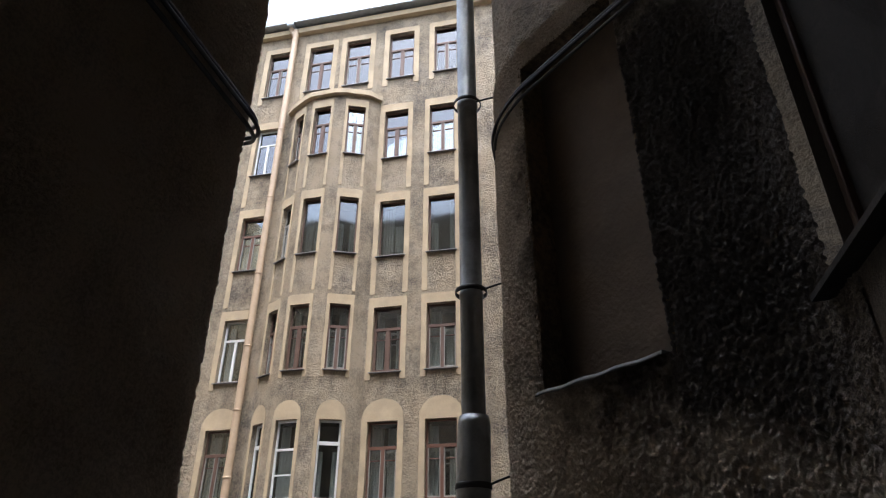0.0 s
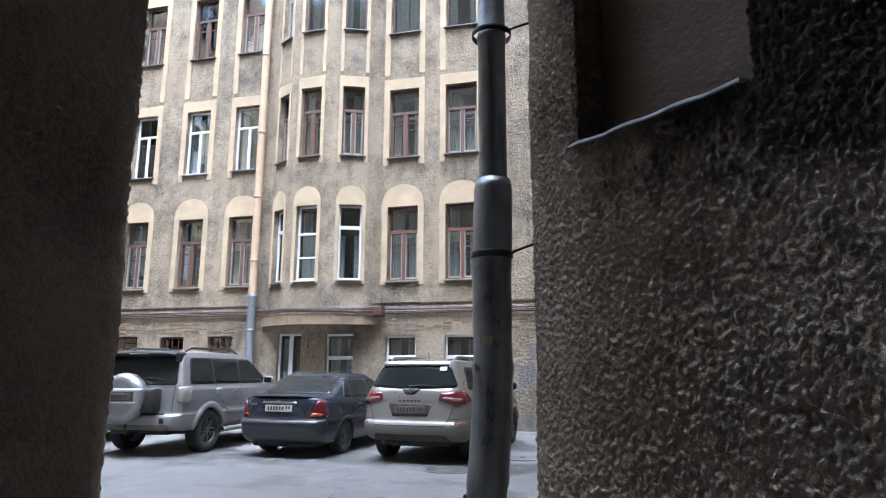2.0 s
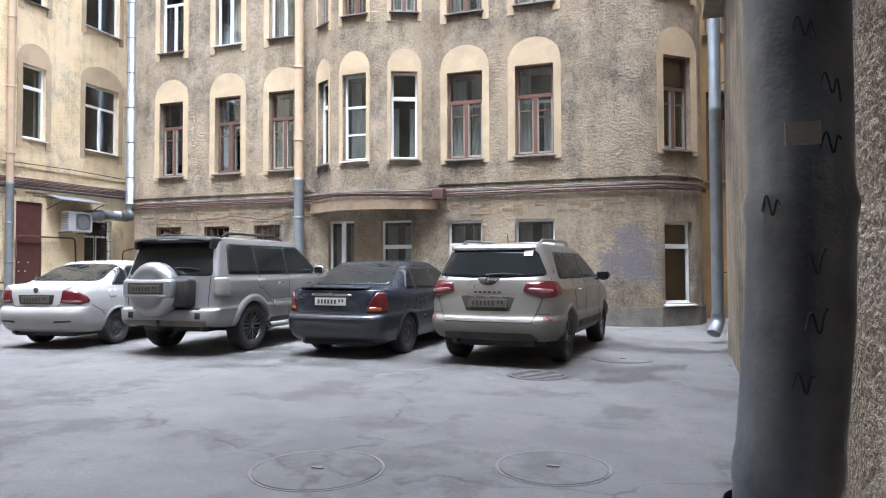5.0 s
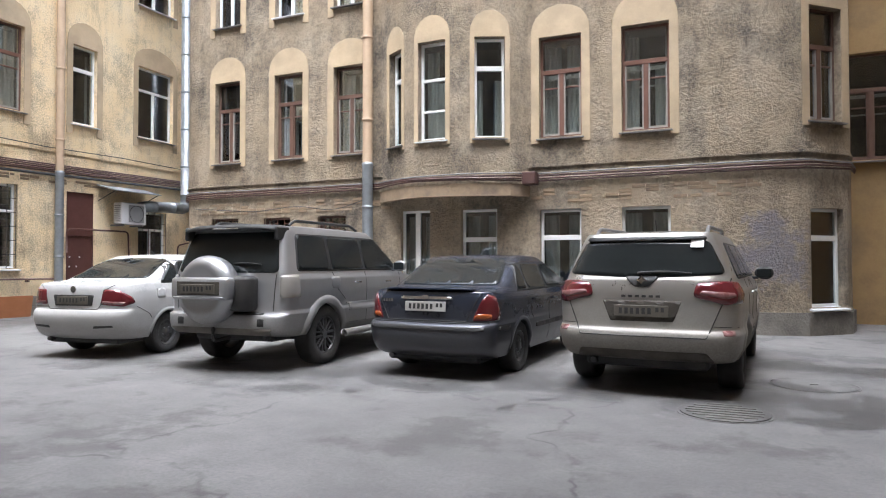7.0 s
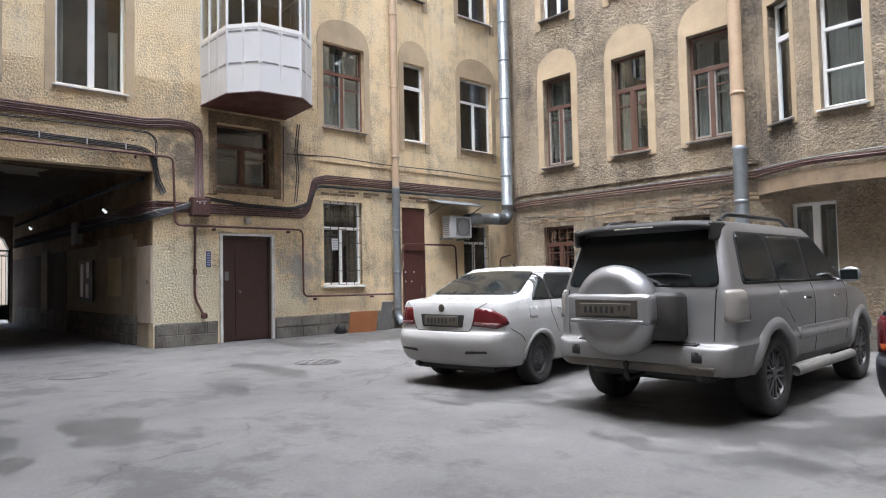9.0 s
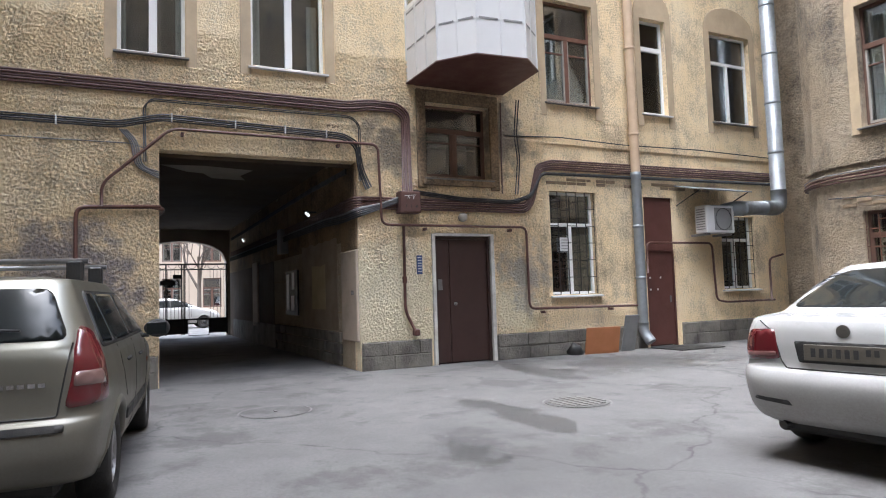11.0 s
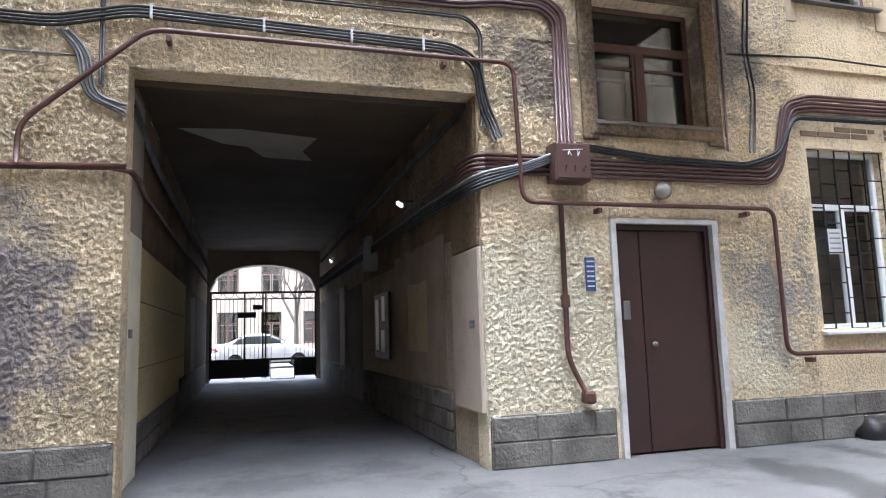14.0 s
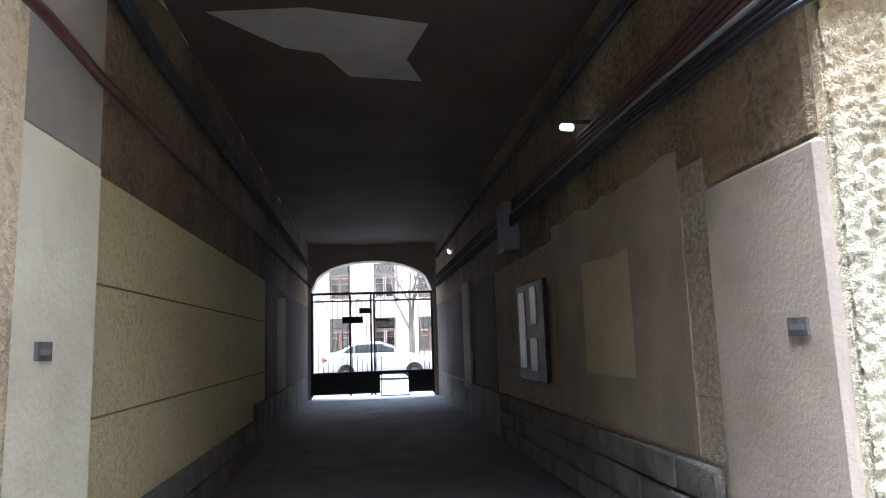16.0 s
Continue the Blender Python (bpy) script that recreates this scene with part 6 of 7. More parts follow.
class Shell:
    """A car's skin: level rings from the sill to the roof's rim, each from the tail's outline round rounded corners to the nose's, closed by a domed roof.
    rows: tail y, tail z, nose y, nose z, and the rear corner's depth and width."""

    def __init__(self, sp):
        self.sp, self.rows, self.wt = sp, [Vector(r[:4]) for r in sp["rows"]], sp["widths"]
        self.corner = [(r[4], r[5]) if len(r) > 4 else sp["corner"] for r in sp["rows"]]
        self.y0, self.y1 = min(r[0] for r in self.rows), max(r[2] for r in self.rows)
        self.taper = sp.get("taper", 0.07)
        bm = bmesh.new()
        n, sub = len(self.rows) - 1, 6
        rings = [self.ring(i / sub) for i in range(n * sub + 1)]
        rim = rings[-1]
        ym = (self.rows[-1][0] + self.rows[-1][2]) / 2
        half = (self.rows[-1][2] - self.rows[-1][0]) / 2
        zb = max(self.rows[-1][1], self.rows[-1][3])
        for s in (0.985, 0.96, 0.92, 0.86, 0.77, 0.65, 0.5, 0.33, 0.16, 0.0):
            row = []
            for p in rim:
                y = ym + (p.y - ym) * (1 - 0.22 * (1 - s))
                u = min(1.0, abs(y - ym) / half)
                z = p.z + (zb + sp["dome"] * (1 - u ** 2.4) - p.z) * (1 - s ** 3.2)
                row.append(Vector((p.x * s, y, z)))
            rings.append(row)
        vs = [[bm.verts.new(p) for p in r] for r in rings]
        wr, wb = sp["wheel_r"], sp["wheelbase"]
        self.arch = wr * sp.get("arch", 1.13)
        m = len(rim)
        faces = []
        for a, b in zip(vs, vs[1:]):
            for j in range(m):
                q = (a[j], a[(j + 1) % m], b[(j + 1) % m], b[j])
                faces.append(bm.faces.new(q))
        bm.faces.new(vs[0][::-1])
        bmesh.ops.remove_doubles(bm, verts=bm.verts, dist=0.0015)
        bmesh.ops.recalc_face_normals(bm, faces=bm.faces)
        bm.normal_update()
        self.tree = BVHTree.FromBMesh(bm)
        cut = []
        for f in bm.faces:
            c = f.calc_center_median()
            if abs(c.x) > 0.55 and any((c.y - yc) ** 2 + (c.z - wr) ** 2 < self.arch ** 2 for yc in (0, wb)):
                cut.append(f)
        bmesh.ops.delete(bm, geom=cut, context="FACES")
        self.bm = bm

    def row_at(self, t):
        i = min(int(t), len(self.rows) - 2)
        k = t - i
        p, q = self.rows[i], self.rows[i + 1]
        a = (q - self.rows[i - 1]) * 0.5 if i > 0 else q - p
        b = (self.rows[i + 2] - p) * 0.5 if i + 2 < len(self.rows) else q - p
        ln = (q - p).length
        a = a * min(1.0, 1.2 * ln / max(a.length, 1e-6))
        b = b * min(1.0, 1.2 * ln / max(b.length, 1e-6))
        r = p * (2 * k ** 3 - 3 * k * k + 1) + a * (k ** 3 - 2 * k * k + k) + q * (3 * k * k - 2 * k ** 3) + b * (k ** 3 - k * k)
        c, d = self.corner[i], self.corner[i + 1]
        return r, (c[0] + (d[0] - c[0]) * k, c[1] + (d[1] - c[1]) * k)

    def width(self, y, z):
        u = (y - (self.y0 + self.y1) / 2) / ((self.y1 - self.y0) / 2)
        return lerp_table(self.wt, z) * (1 - self.taper * abs(u) ** 3.2)

    def ring(self, t):
        (ry, rz, fy, fz), (cd, cx) = self.row_at(t)
        fd, fx = (0.42, 0.42) if rz < self.sp["belt"] else (0.14, 0.3)
        out = []
        zat = lambda y: rz + (fz - rz) * max(0.0, min(1.0, (y - ry) / (fy - ry))) ** self.sp.get("sag", 1.0)
        bow, fbow = self.sp.get("bow", 0.03), 0.1 if rz < self.sp["belt"] else 0.12
        wr_ = self.width(ry + cd, rz)
        for i in range(9):
            x = (wr_ - cx) * i / 9
            out.append((x, ry + bow * (x / wr_) ** 2))
        yb = ry + bow * ((wr_ - cx) / wr_) ** 2
        for i in range(9):
            a = math.pi / 2 * i / 8
            out.append((wr_ - cx + cx * math.sin(a), yb + cd * (1 - math.cos(a))))
        ya, yz = yb + cd, fy - fd - fbow
        for i in range(1, 100):
            y = ya + (yz - ya) * i / 100
            out.append((None, y))
        wf = self.width(yz, fz)
        for i in range(9):
            a = math.pi / 2 * i / 8
            out.append((wf - fx + fx * math.cos(a), yz + fd * math.sin(a)))
        for i in range(1, 7):
            k = 1 - i / 7
            out.append(((wf - fx) * k, yz + fd + fbow * (1 - k * k)))
        right = [Vector((self.width(y, zat(y)) if x is None else x, y, zat(y))) for x, y in out]
        nose = Vector((0, yz + fd + fbow, fz))
        return right + [nose] + [Vector((-p.x, p.y, p.z)) for p in right[:0:-1]]

    def hit(self, yaw, p):
        """The point of the skin that shows at p when looked at level from that yaw (0: from behind, 90: from the right)."""
        a = radians(yaw)
        n, t = Vector((math.sin(a), -math.cos(a), 0)), Vector((math.cos(a), math.sin(a), 0))
        u = Vector(p).dot(t)
        o = t * u + n * 6 + Vector((0, 0, p[2]))
        q, nrm, _, _ = self.tree.ray_cast(o, -n)
        if q is None:
            q, nrm, _, _ = self.tree.find_nearest(Vector(p))
        return q, nrm

    def panel(self, yaw, pts, off=0.006, rad=0.03, mirror=False):
        """A piece of glass, lamp or trim that follows the skin, its corners rounded."""
        loop = []
        P = [Vector(p) for p in pts]
        for i, b in enumerate(P):
            u, w = P[i - 1] - b, P[(i + 1) % len(P)] - b
            d = min(rad, u.length * 0.4, w.length * 0.4)
            p, q = b + u.normalized() * d, b + w.normalized() * d
            loop += [(1 - k) ** 2 * p + 2 * k * (1 - k) * b + k * k * q for k in ((0.0, 0.33, 0.67, 1.0) if d > 0.004 else (0.0, 1.0))]
        bm = bmesh.new()
        bm.faces.new([bm.verts.new(p) for p in loop])
        bmesh.ops.triangulate(bm, faces=bm.faces[:])
        for _ in range(5):
            es = [e for e in bm.edges if e.calc_length() > 0.065]
            if not es:
                break
            bmesh.ops.subdivide_edges(bm, edges=es, cuts=1)
            bmesh.ops.triangulate(bm, faces=[f for f in bm.faces if len(f.verts) > 3])
        new_co = {v: self.hit(yaw, v.co) for v in bm.verts}
        for v, (q, nrm) in new_co.items():
            v.co = q + nrm * off
        ext = bmesh.ops.extrude_edge_only(bm, edges=[e for e in bm.edges if e.is_boundary])
        for v in [g for g in ext["geom"] if isinstance(g, bmesh.types.BMVert)]:
            q, nrm, _, _ = self.tree.find_nearest(v.co)
            v.co = q - nrm * 0.004
        if mirror:
            for v in bm.verts:
                v.co.x = -v.co.x
        bmesh.ops.recalc_face_normals(bm, faces=bm.faces)
        return bm


def back(*pts):
    return [(x, 0, z) for x, z in pts]


def flank(*pts):
    return [(0, y, z) for y, z in pts]


def line_on(sh, yaw, pts, r, name, mat, root, mirror=False, off=0.001):
    """A seam or bead along the skin."""
    P = []
    for a, b in zip(pts, pts[1:]):
        a, b = Vector(a), Vector(b)
        k = max(2, int((b - a).length / 0.06))
        P += [a + (b - a) * i / k for i in range(k)]
    P.append(Vector(pts[-1]))
    out = []
    for p in P:
        q, nrm = sh.hit(yaw, p)
        q = q + nrm * off
        out.append((-q.x if mirror else q.x, q.y, q.z))
    return tube_mesh(name, out, r, mat, root, bend=0.02, seg=6)


def wheel_thing(parent, x, y, r, w, sgn, rim, spokes, cap=None):
    hub = new("wheel")
    hub.parent = parent
    hub.matrix_local = pose(x, y, r, 0, 90 * sgn, 0)
    ri = r * 0.63
    prof = [(ri, -w / 2), (r * 0.93, -w / 2), (r * 0.985, -w / 2 + 0.02), (r, -w / 2 + 0.05), (r, w / 2 - 0.05), (r * 0.985, w / 2 - 0.02), (r * 0.94, w / 2), (r * 0.8, w / 2 + 0.008), (ri + 0.012, w / 2), (ri, w / 2 - 0.012)]
    part("tyre", lathe(prof, 40), TYRE, hub, smooth=True)
    if spokes:
        bm = lathe([(ri, -w / 2), (ri, w / 2 - 0.014), (ri - 0.012, w / 2 - 0.012), (ri - 0.02, w / 2 - 0.03), (ri - 0.03, w / 2 - 0.07)], 40)
        for i in range(spokes):
            m = pose(0, 0, 0, 0, 0, 360 * i / spokes)
            add_box(bm, 0.05, ri - 0.012, -0.016, 0.016, w / 2 - 0.055, w / 2 - 0.022, 0.008, m @ pose(0, 0.014, 0, 0, 0, 3))
            add_box(bm, 0.05, ri - 0.012, -0.01, 0.01, w / 2 - 0.06, w / 2 - 0.026, 0.006, m @ pose(0, -0.026, 0, 0, 0, -6))
        cyl(0.07, 0.055, 0.045, 18, Matrix.Translation((0, 0, w / 2 - 0.065)), bm)
        part("rim", bm, rim, hub)
        part("brake_disc", cyl(ri - 0.04, ri - 0.04, 0.012, 28, Matrix.Translation((0, 0, -0.01))), TYRE, hub)
    else:
        bm = lathe([(ri, -w / 2), (ri, w / 2 - 0.014), (ri - 0.012, w / 2 - 0.01), (ri - 0.025, w / 2 - 0.04), (ri * 0.8, w / 2 - 0.055), (ri * 0.62, w / 2 - 0.03), (ri * 0.52, w / 2 - 0.022), (ri * 0.34, w / 2 - 0.035), (ri * 0.3, w / 2 - 0.012), (0.001, w / 2 - 0.008)], 40)
        part("rim", bm, rim, hub, smooth=True)
        for i in range(12):
            part("rim_hole", cyl(0.016, 0.016, 0.006, 10, pose(0, 0, 0, 0, 0, 30 * i) @ Matrix.Translation((ri * 0.72, 0, w / 2 - 0.044))), BLACK_TRIM, hub)
        for i in range(5):
            part("wheel_nut", cyl(0.011, 0.009, 0.016, 6, pose(0, 0, 0, 0, 0, 72 * i) @ Matrix.Translation((ri * 0.43, 0, w / 2 - 0.032))), ALLOY, hub)
    return hub


def car(m, label, sp):
    """A car; its rear axle over the origin of m, nose along y."""
    body_mat = sp["paint"]
    root = empty(sp["name"], m, label, "car", "cars parked in the street" if sp.get("street") else "cars parked in the court")
    sh = Shell(sp)
    part("body", sh.bm, body_mat, root, smooth=True)
    wr, wb, arch, sill = sp["wheel_r"], sp["wheelbase"], sh.arch, sp["rows"][0][1]
    part("underbody", boxes((-0.6, 0.6, sh.y0 + 0.25, sh.y1 - 0.4, sill - 0.07, sill + 0.05), bevel=0.03), BLACK_TRIM, root)
    for sgn in (-1, 1):
        for yc in (0, wb):
            w = lerp_table(sp["widths"], wr * 2) * 0.985
            a0 = math.asin(max(-1, min(1, (sill - wr) / arch)))
            lip = sp.get("flare", 0.04)

            def ring(u, v, yc=yc, sgn=sgn):
                a = a0 + (math.pi - 2 * a0) * u
                rad, xo = [(arch - 0.02, -0.07), (arch - 0.022, -0.01), (arch - 0.016, sp.get("flare_out", 0.014)), (arch + lip * 0.55, sp.get("flare_out", 0.014)), (arch + lip, -0.004)][round(v * 4)]
                y, z = yc - rad * math.cos(a), wr + rad * math.sin(a)
                q, _ = sh.hit(90, (0, y, z))
                return Vector((sgn * (max(q.x, 0.6) + xo), y, z))
            part("wheel_arch", patch(ring, 32, 4), sp.get("flare_mat", body_mat), root, smooth=True)

            def liner(u, v, yc=yc, sgn=sgn, w=w):
                a = a0 + (math.pi - 2 * a0) * u
                return Vector((sgn * (w - 0.03 - 0.4 * v), yc - (arch + 0.01) * math.cos(a), wr + (arch + 0.01) * math.sin(a)))
            part("arch_liner", patch(liner, 20, 1), BLACK_TRIM, root)
            wheel_thing(root, sgn * (w - sp["tyre_w"] / 2 - sp.get("tuck", 0.03)), yc, wr, sp["tyre_w"], sgn, sp["rim"], sp["spokes"])
    for name, mat, yaw, pts, *opt in sp["panels"]:
        o = dict(off=0.006, rad=0.03, pair=yaw not in (0, 180))
        if opt:
            o.update(opt[0])
        for mir in ((False, True) if o["pair"] else (False,)):
            part(name, sh.panel(yaw, pts, o["off"], o["rad"], mir), mat, root, o.get("label", ""), smooth=True)
    for name, mat, yaw, pts, r in sp["lines"]:
        for mir in (False, True) if yaw not in (0, 180) else (False,):
            line_on(sh, yaw, pts, r, name, mat, root, mir)
    for sgn in (-1, 1):
        for y, z in sp["handles"]:
            q, _ = sh.hit(90, (0, y, z))
            part("door_handle", boxes((min(sgn * (q.x + 0.008), sgn * (q.x + 0.034)), max(sgn * (q.x + 0.008), sgn * (q.x + 0.034)), y - 0.085, y + 0.085, z - 0.014, z + 0.014), bevel=0.009), sp.get("handle_mat", body_mat), root)
        y, z = sp["mirror"]
        q, _ = sh.hit(90, (0, y, z))
        bm = bmesh.new()
        bmesh.ops.create_uvsphere(bm, u_segments=16, v_segments=10, radius=1)
        for v in bm.verts:
            c = v.co
            c.y = max(c.y, -0.35)
            v.co = Vector((sgn * (q.x + 0.13) + 0.115 * c.x, y + 0.1 * c.y, z + 0.08 + 0.085 * c.z * (1 + 0.1 * c.x * sgn)))
        add_box(bm, min(sgn * (q.x - 0.03), sgn * (q.x + 0.06)), max(sgn * (q.x - 0.03), sgn * (q.x + 0.06)), y - 0.02, y + 0.05, z + 0.0, z + 0.035)
        mir = part("mirror", bm, sp.get("mirror_mat", body_mat), root, smooth=True)
        part("mirror_glass", boxes((sgn * (q.x + 0.13) - 0.085, sgn * (q.x + 0.13) + 0.085, y - 0.041, y - 0.036, z + 0.025, z + 0.135), bevel=0.002), CAR_GLASS, mir)
    px, tz, pm, tilt = sp["plate"]
    q, _ = sh.hit(0, (px, 0, tz))
    plate = part("number_plate", boxes((-0.26, 0.26, -0.02, -0.008, -0.056, 0.056), bevel=0.004), pm, root)
    plate.matrix_local = pose(px, q.y, tz, tilt, 0, 0)
    for x0, x1, z0, z1 in [(-0.21 + i * 0.055, -0.178 + i * 0.055, -0.03, 0.03) for i in range(6)] + [(0.14 + i * 0.05, 0.17 + i * 0.05, -0.008, 0.036) for i in range(2)]:
        part("plate_bar", boxes((x0, x1, -0.023, -0.0195, z0, z1)), BLACK_INK if pm is PLATE else BLACK_TRIM, plate, "short dark bar")
    part("exhaust", cyl(0.03, 0.03, 0.18, 12, pose(sp.get("exhaust", -0.5), sh.y0 + 0.16, sill - 0.01, -90, 0, 0)), STEEL_RIM, root)
    return root, sh


def side_windows(belt, top, cuts, lean_rear, lean_front, gap=0.035):
    """Panes between pillars; cuts are the y of the pane ends at the belt, front and rear panes leaning in."""
    out = []
    for i, (a, b) in enumerate(zip(cuts, cuts[1:])):
        la = lean_rear if i == 0 else 0.0
        lb = lean_front if i == len(cuts) - 2 else 0.0
        out.append(flank((a + gap, belt), (b - gap, belt - 0.005), (b - gap - lb, top), (a + gap + la, top)))
    return out


def standard_side(sp, belt, top, cuts, lr, lf, seams, moulding=None, mould_mat=None):
    band = flank((cuts[0], belt - 0.02), (cuts[-1], belt - 0.025), (cuts[-1] - lf, top + 0.02), (cuts[0] + lr, top + 0.02))
    sp["panels"].append(("window_surround", BLACK_TRIM, 90, band, dict(off=0.004, rad=0.06)))
    for q in side_windows(belt, top, cuts, lr, lf):
        sp["panels"].append(("side_window", CAR_GLASS, 90, q, dict(off=0.008, rad=0.045)))
    for pts in seams:
        sp["lines"].append(("door_seam", BLACK_TRIM, 90, flank(*pts), 0.003))
    if moulding:
        y0, y1, z0, z1 = moulding
        sp["panels"].append(("door_moulding", mould_mat or BLACK_TRIM, 90, flank((y0, z0), (y1, z0), (y1, z1), (y0, z1)), dict(off=0.014, rad=0.02)))
    return sp


SUV = dict(name="off_road_car", paint=SILVER, belt=1.2, dome=0.05, wheel_r=0.385, wheelbase=2.78, tyre_w=0.25, rim=DARK_ALLOY, spokes=8, flare=0.09, flare_out=0.03, corner=(0.16, 0.16), bow=0.02, taper=0.05, arch=1.12, tuck=0.0, exhaust=0.55,
           rows=[(-0.74, 0.42, 3.4, 0.4), (-0.93, 0.45, 3.55, 0.46), (-0.99, 0.52, 3.62, 0.56), (-0.995, 0.64, 3.62, 0.68), (-0.975, 0.69, 3.6, 0.76), (-0.91, 0.715, 3.58, 0.82, 0.12, 0.12), (-0.9, 0.85, 3.5, 0.94, 0.12, 0.12), (-0.885, 1.05, 3.36, 1.04, 0.11, 0.12), (-0.87, 1.17, 2.95, 1.12, 0.11, 0.12), (-0.855, 1.235, 2.46, 1.2, 0.1, 0.11), (-0.78, 1.48, 2.08, 1.47, 0.09, 0.1), (-0.7, 1.72, 1.72, 1.71, 0.08, 0.09), (-0.67, 1.775, 1.62, 1.775, 0.08, 0.09)],
           widths=[(0.4, 0.84), (0.5, 0.9), (0.7, 0.925), (0.74, 0.91), (0.95, 0.925), (1.12, 0.915), (1.18, 0.885), (1.7, 0.755), (1.8, 0.7)],
           handles=[(0.78, 1.05), (1.72, 1.04)], handle_mat=CHROME, mirror=(1.98, 1.19), plate=(-0.1, 1.0, PLATE_DIRTY, 0),
           panels=[("rear_window", CAR_GLASS, 0, back((-0.77, 1.2), (0.77, 1.2), (0.66, 1.7), (-0.66, 1.7)), dict(rad=0.07)),
                   ("windscreen", CAR_GLASS, 180, back((-0.76, 1.24), (0.76, 1.24), (0.62, 1.7), (-0.62, 1.7))),
                   ("tail_lamp", SUV_LENS, 45, [(0.79, -0.86, 0.9), (0.92, -0.62, 0.9), (0.9, -0.64, 1.17), (0.79, -0.84, 1.17)], dict(off=0.02, rad=0.03)),
                   ("bumper_step", BLACK_TRIM, 0, back((-0.6, 0.695), (0.6, 0.695), (0.6, 0.715), (-0.6, 0.715)), dict(off=0.012, rad=0.01)),
                   ("bumper_lamp", BLACK_TRIM, 0, back((0.56, 0.56), (0.65, 0.56), (0.65, 0.65), (0.56, 0.65)), dict(pair=True, rad=0.01)),
                   ("lower_bumper", MUD_TRIM, 0, back((-0.72, 0.45), (0.72, 0.45), (0.76, 0.53), (-0.76, 0.53)), dict(rad=0.02)),
                   ("fuel_flap", SILVER, 90, flank((0.12, 0.98), (0.32, 0.98), (0.33, 1.14), (0.12, 1.14)), dict(off=0.005, rad=0.05))],
           lines=[("tailgate_seam", BLACK_TRIM, 0, back((-0.74, 0.74), (-0.76, 1.18)), 0.006), ("tailgate_seam", BLACK_TRIM, 0, back((0.72, 0.74), (0.74, 1.18)), 0.006), ("body_crease", SILVER, 90, flank((0.5, 0.77), (2.25, 0.77)), 0.008)])
standard_side(SUV, 1.235, 1.665, [-0.6, 0.16, 1.06, 2.2], 0.1, 0.52, [((0.46, 0.83), (0.22, 1.0), (0.18, 1.2)), ((1.06, 0.5), (1.06, 1.2)), ((2.14, 0.55), (2.18, 1.2)), ((0.6, 0.5), (2.1, 0.48))], (0.55, 2.2, 0.66, 0.77), SILVER)

SEDAN_DARK = dict(name="sedan_car", paint=DARK_BLUE, belt=1.03, dome=0.03, wheel_r=0.305, wheelbase=2.61, tyre_w=0.195, rim=STEEL_RIM, spokes=0, flare=0.035, flare_out=0.01, corner=(0.24, 0.3), bow=0.05, taper=0.07,
           rows=[(-0.82, 0.24, 3.25, 0.24), (-0.95, 0.31, 3.38, 0.32), (-1.01, 0.46, 3.45, 0.46), (-1.015, 0.57, 3.45, 0.56), (-0.985, 0.62, 3.4, 0.62), (-0.935, 0.655, 3.36, 0.68), (-0.925, 0.85, 3.22, 0.78), (-0.905, 0.955, 2.98, 0.86), (-0.85, 1.0, 2.75, 0.9), (-0.5, 1.02, 2.42, 0.965), (-0.36, 1.055, 2.26, 1.03, 0.16, 0.2), (0.02, 1.26, 1.8, 1.25, 0.14, 0.2), (0.3, 1.375, 1.46, 1.375, 0.12, 0.18), (0.4, 1.4, 1.36, 1.4, 0.12, 0.18)],
           widths=[(0.24, 0.79), (0.4, 0.84), (0.62, 0.855), (0.66, 0.845), (0.9, 0.845), (0.97, 0.82), (1.03, 0.785), (1.35, 0.655), (1.43, 0.6)],
           handles=[(0.5, 0.86), (1.3, 0.84)], handle_mat=BLACK_TRIM, mirror=(1.86, 0.95), mirror_mat=DARK_BLUE, plate=(0.0, 0.82, PLATE, -4),
           panels=[("rear_window", CAR_GLASS, 0, back((-0.66, 1.05), (0.66, 1.05), (0.55, 1.35), (0.0, 1.365), (-0.55, 1.35)), dict(rad=0.06)),
                   ("windscreen", CAR_GLASS, 180, back((-0.68, 1.05), (0.68, 1.05), (0.55, 1.35), (-0.55, 1.35))),
                   ("tail_lamp", RED_LENS, 40, [(0.58, -0.92, 0.67), (0.82, -0.72, 0.67), (0.84, -0.7, 0.72), (0.8, -0.76, 0.95), (0.74, -0.84, 0.96), (0.68, -0.88, 0.9)], dict(off=0.01, rad=0.03)),
                   ("indicator_lens", AMBER_LENS, 40, [(0.6, -0.92, 0.69), (0.76, -0.8, 0.69), (0.76, -0.8, 0.74), (0.64, -0.9, 0.75)], dict(off=0.013, rad=0.015)),
                   ("bumper_strip", BLACK_TRIM, 0, back((-0.72, 0.56), (0.72, 0.56), (0.72, 0.6), (-0.72, 0.6)), dict(off=0.01, rad=0.01)),
                   ("boot_trim", CHROME, 0, back((-0.34, 0.9), (0.34, 0.9), (0.32, 0.93), (-0.32, 0.93)), dict(off=0.014, rad=0.012)),
                   ("side_strip", BLACK_TRIM, 90, flank((-0.72, 0.55), (-0.4, 0.55), (-0.4, 0.6), (-0.72, 0.6)), dict(off=0.01, rad=0.01))],
           lines=[("boot_seam", BLACK_TRIM, 0, back((-0.66, 0.98), (-0.62, 0.9), (-0.5, 0.66), (0.5, 0.66), (0.62, 0.9), (0.66, 0.98)), 0.006), ("bumper_seam", BLACK_TRIM, 0, back((-0.75, 0.64), (0.75, 0.64)), 0.006)])
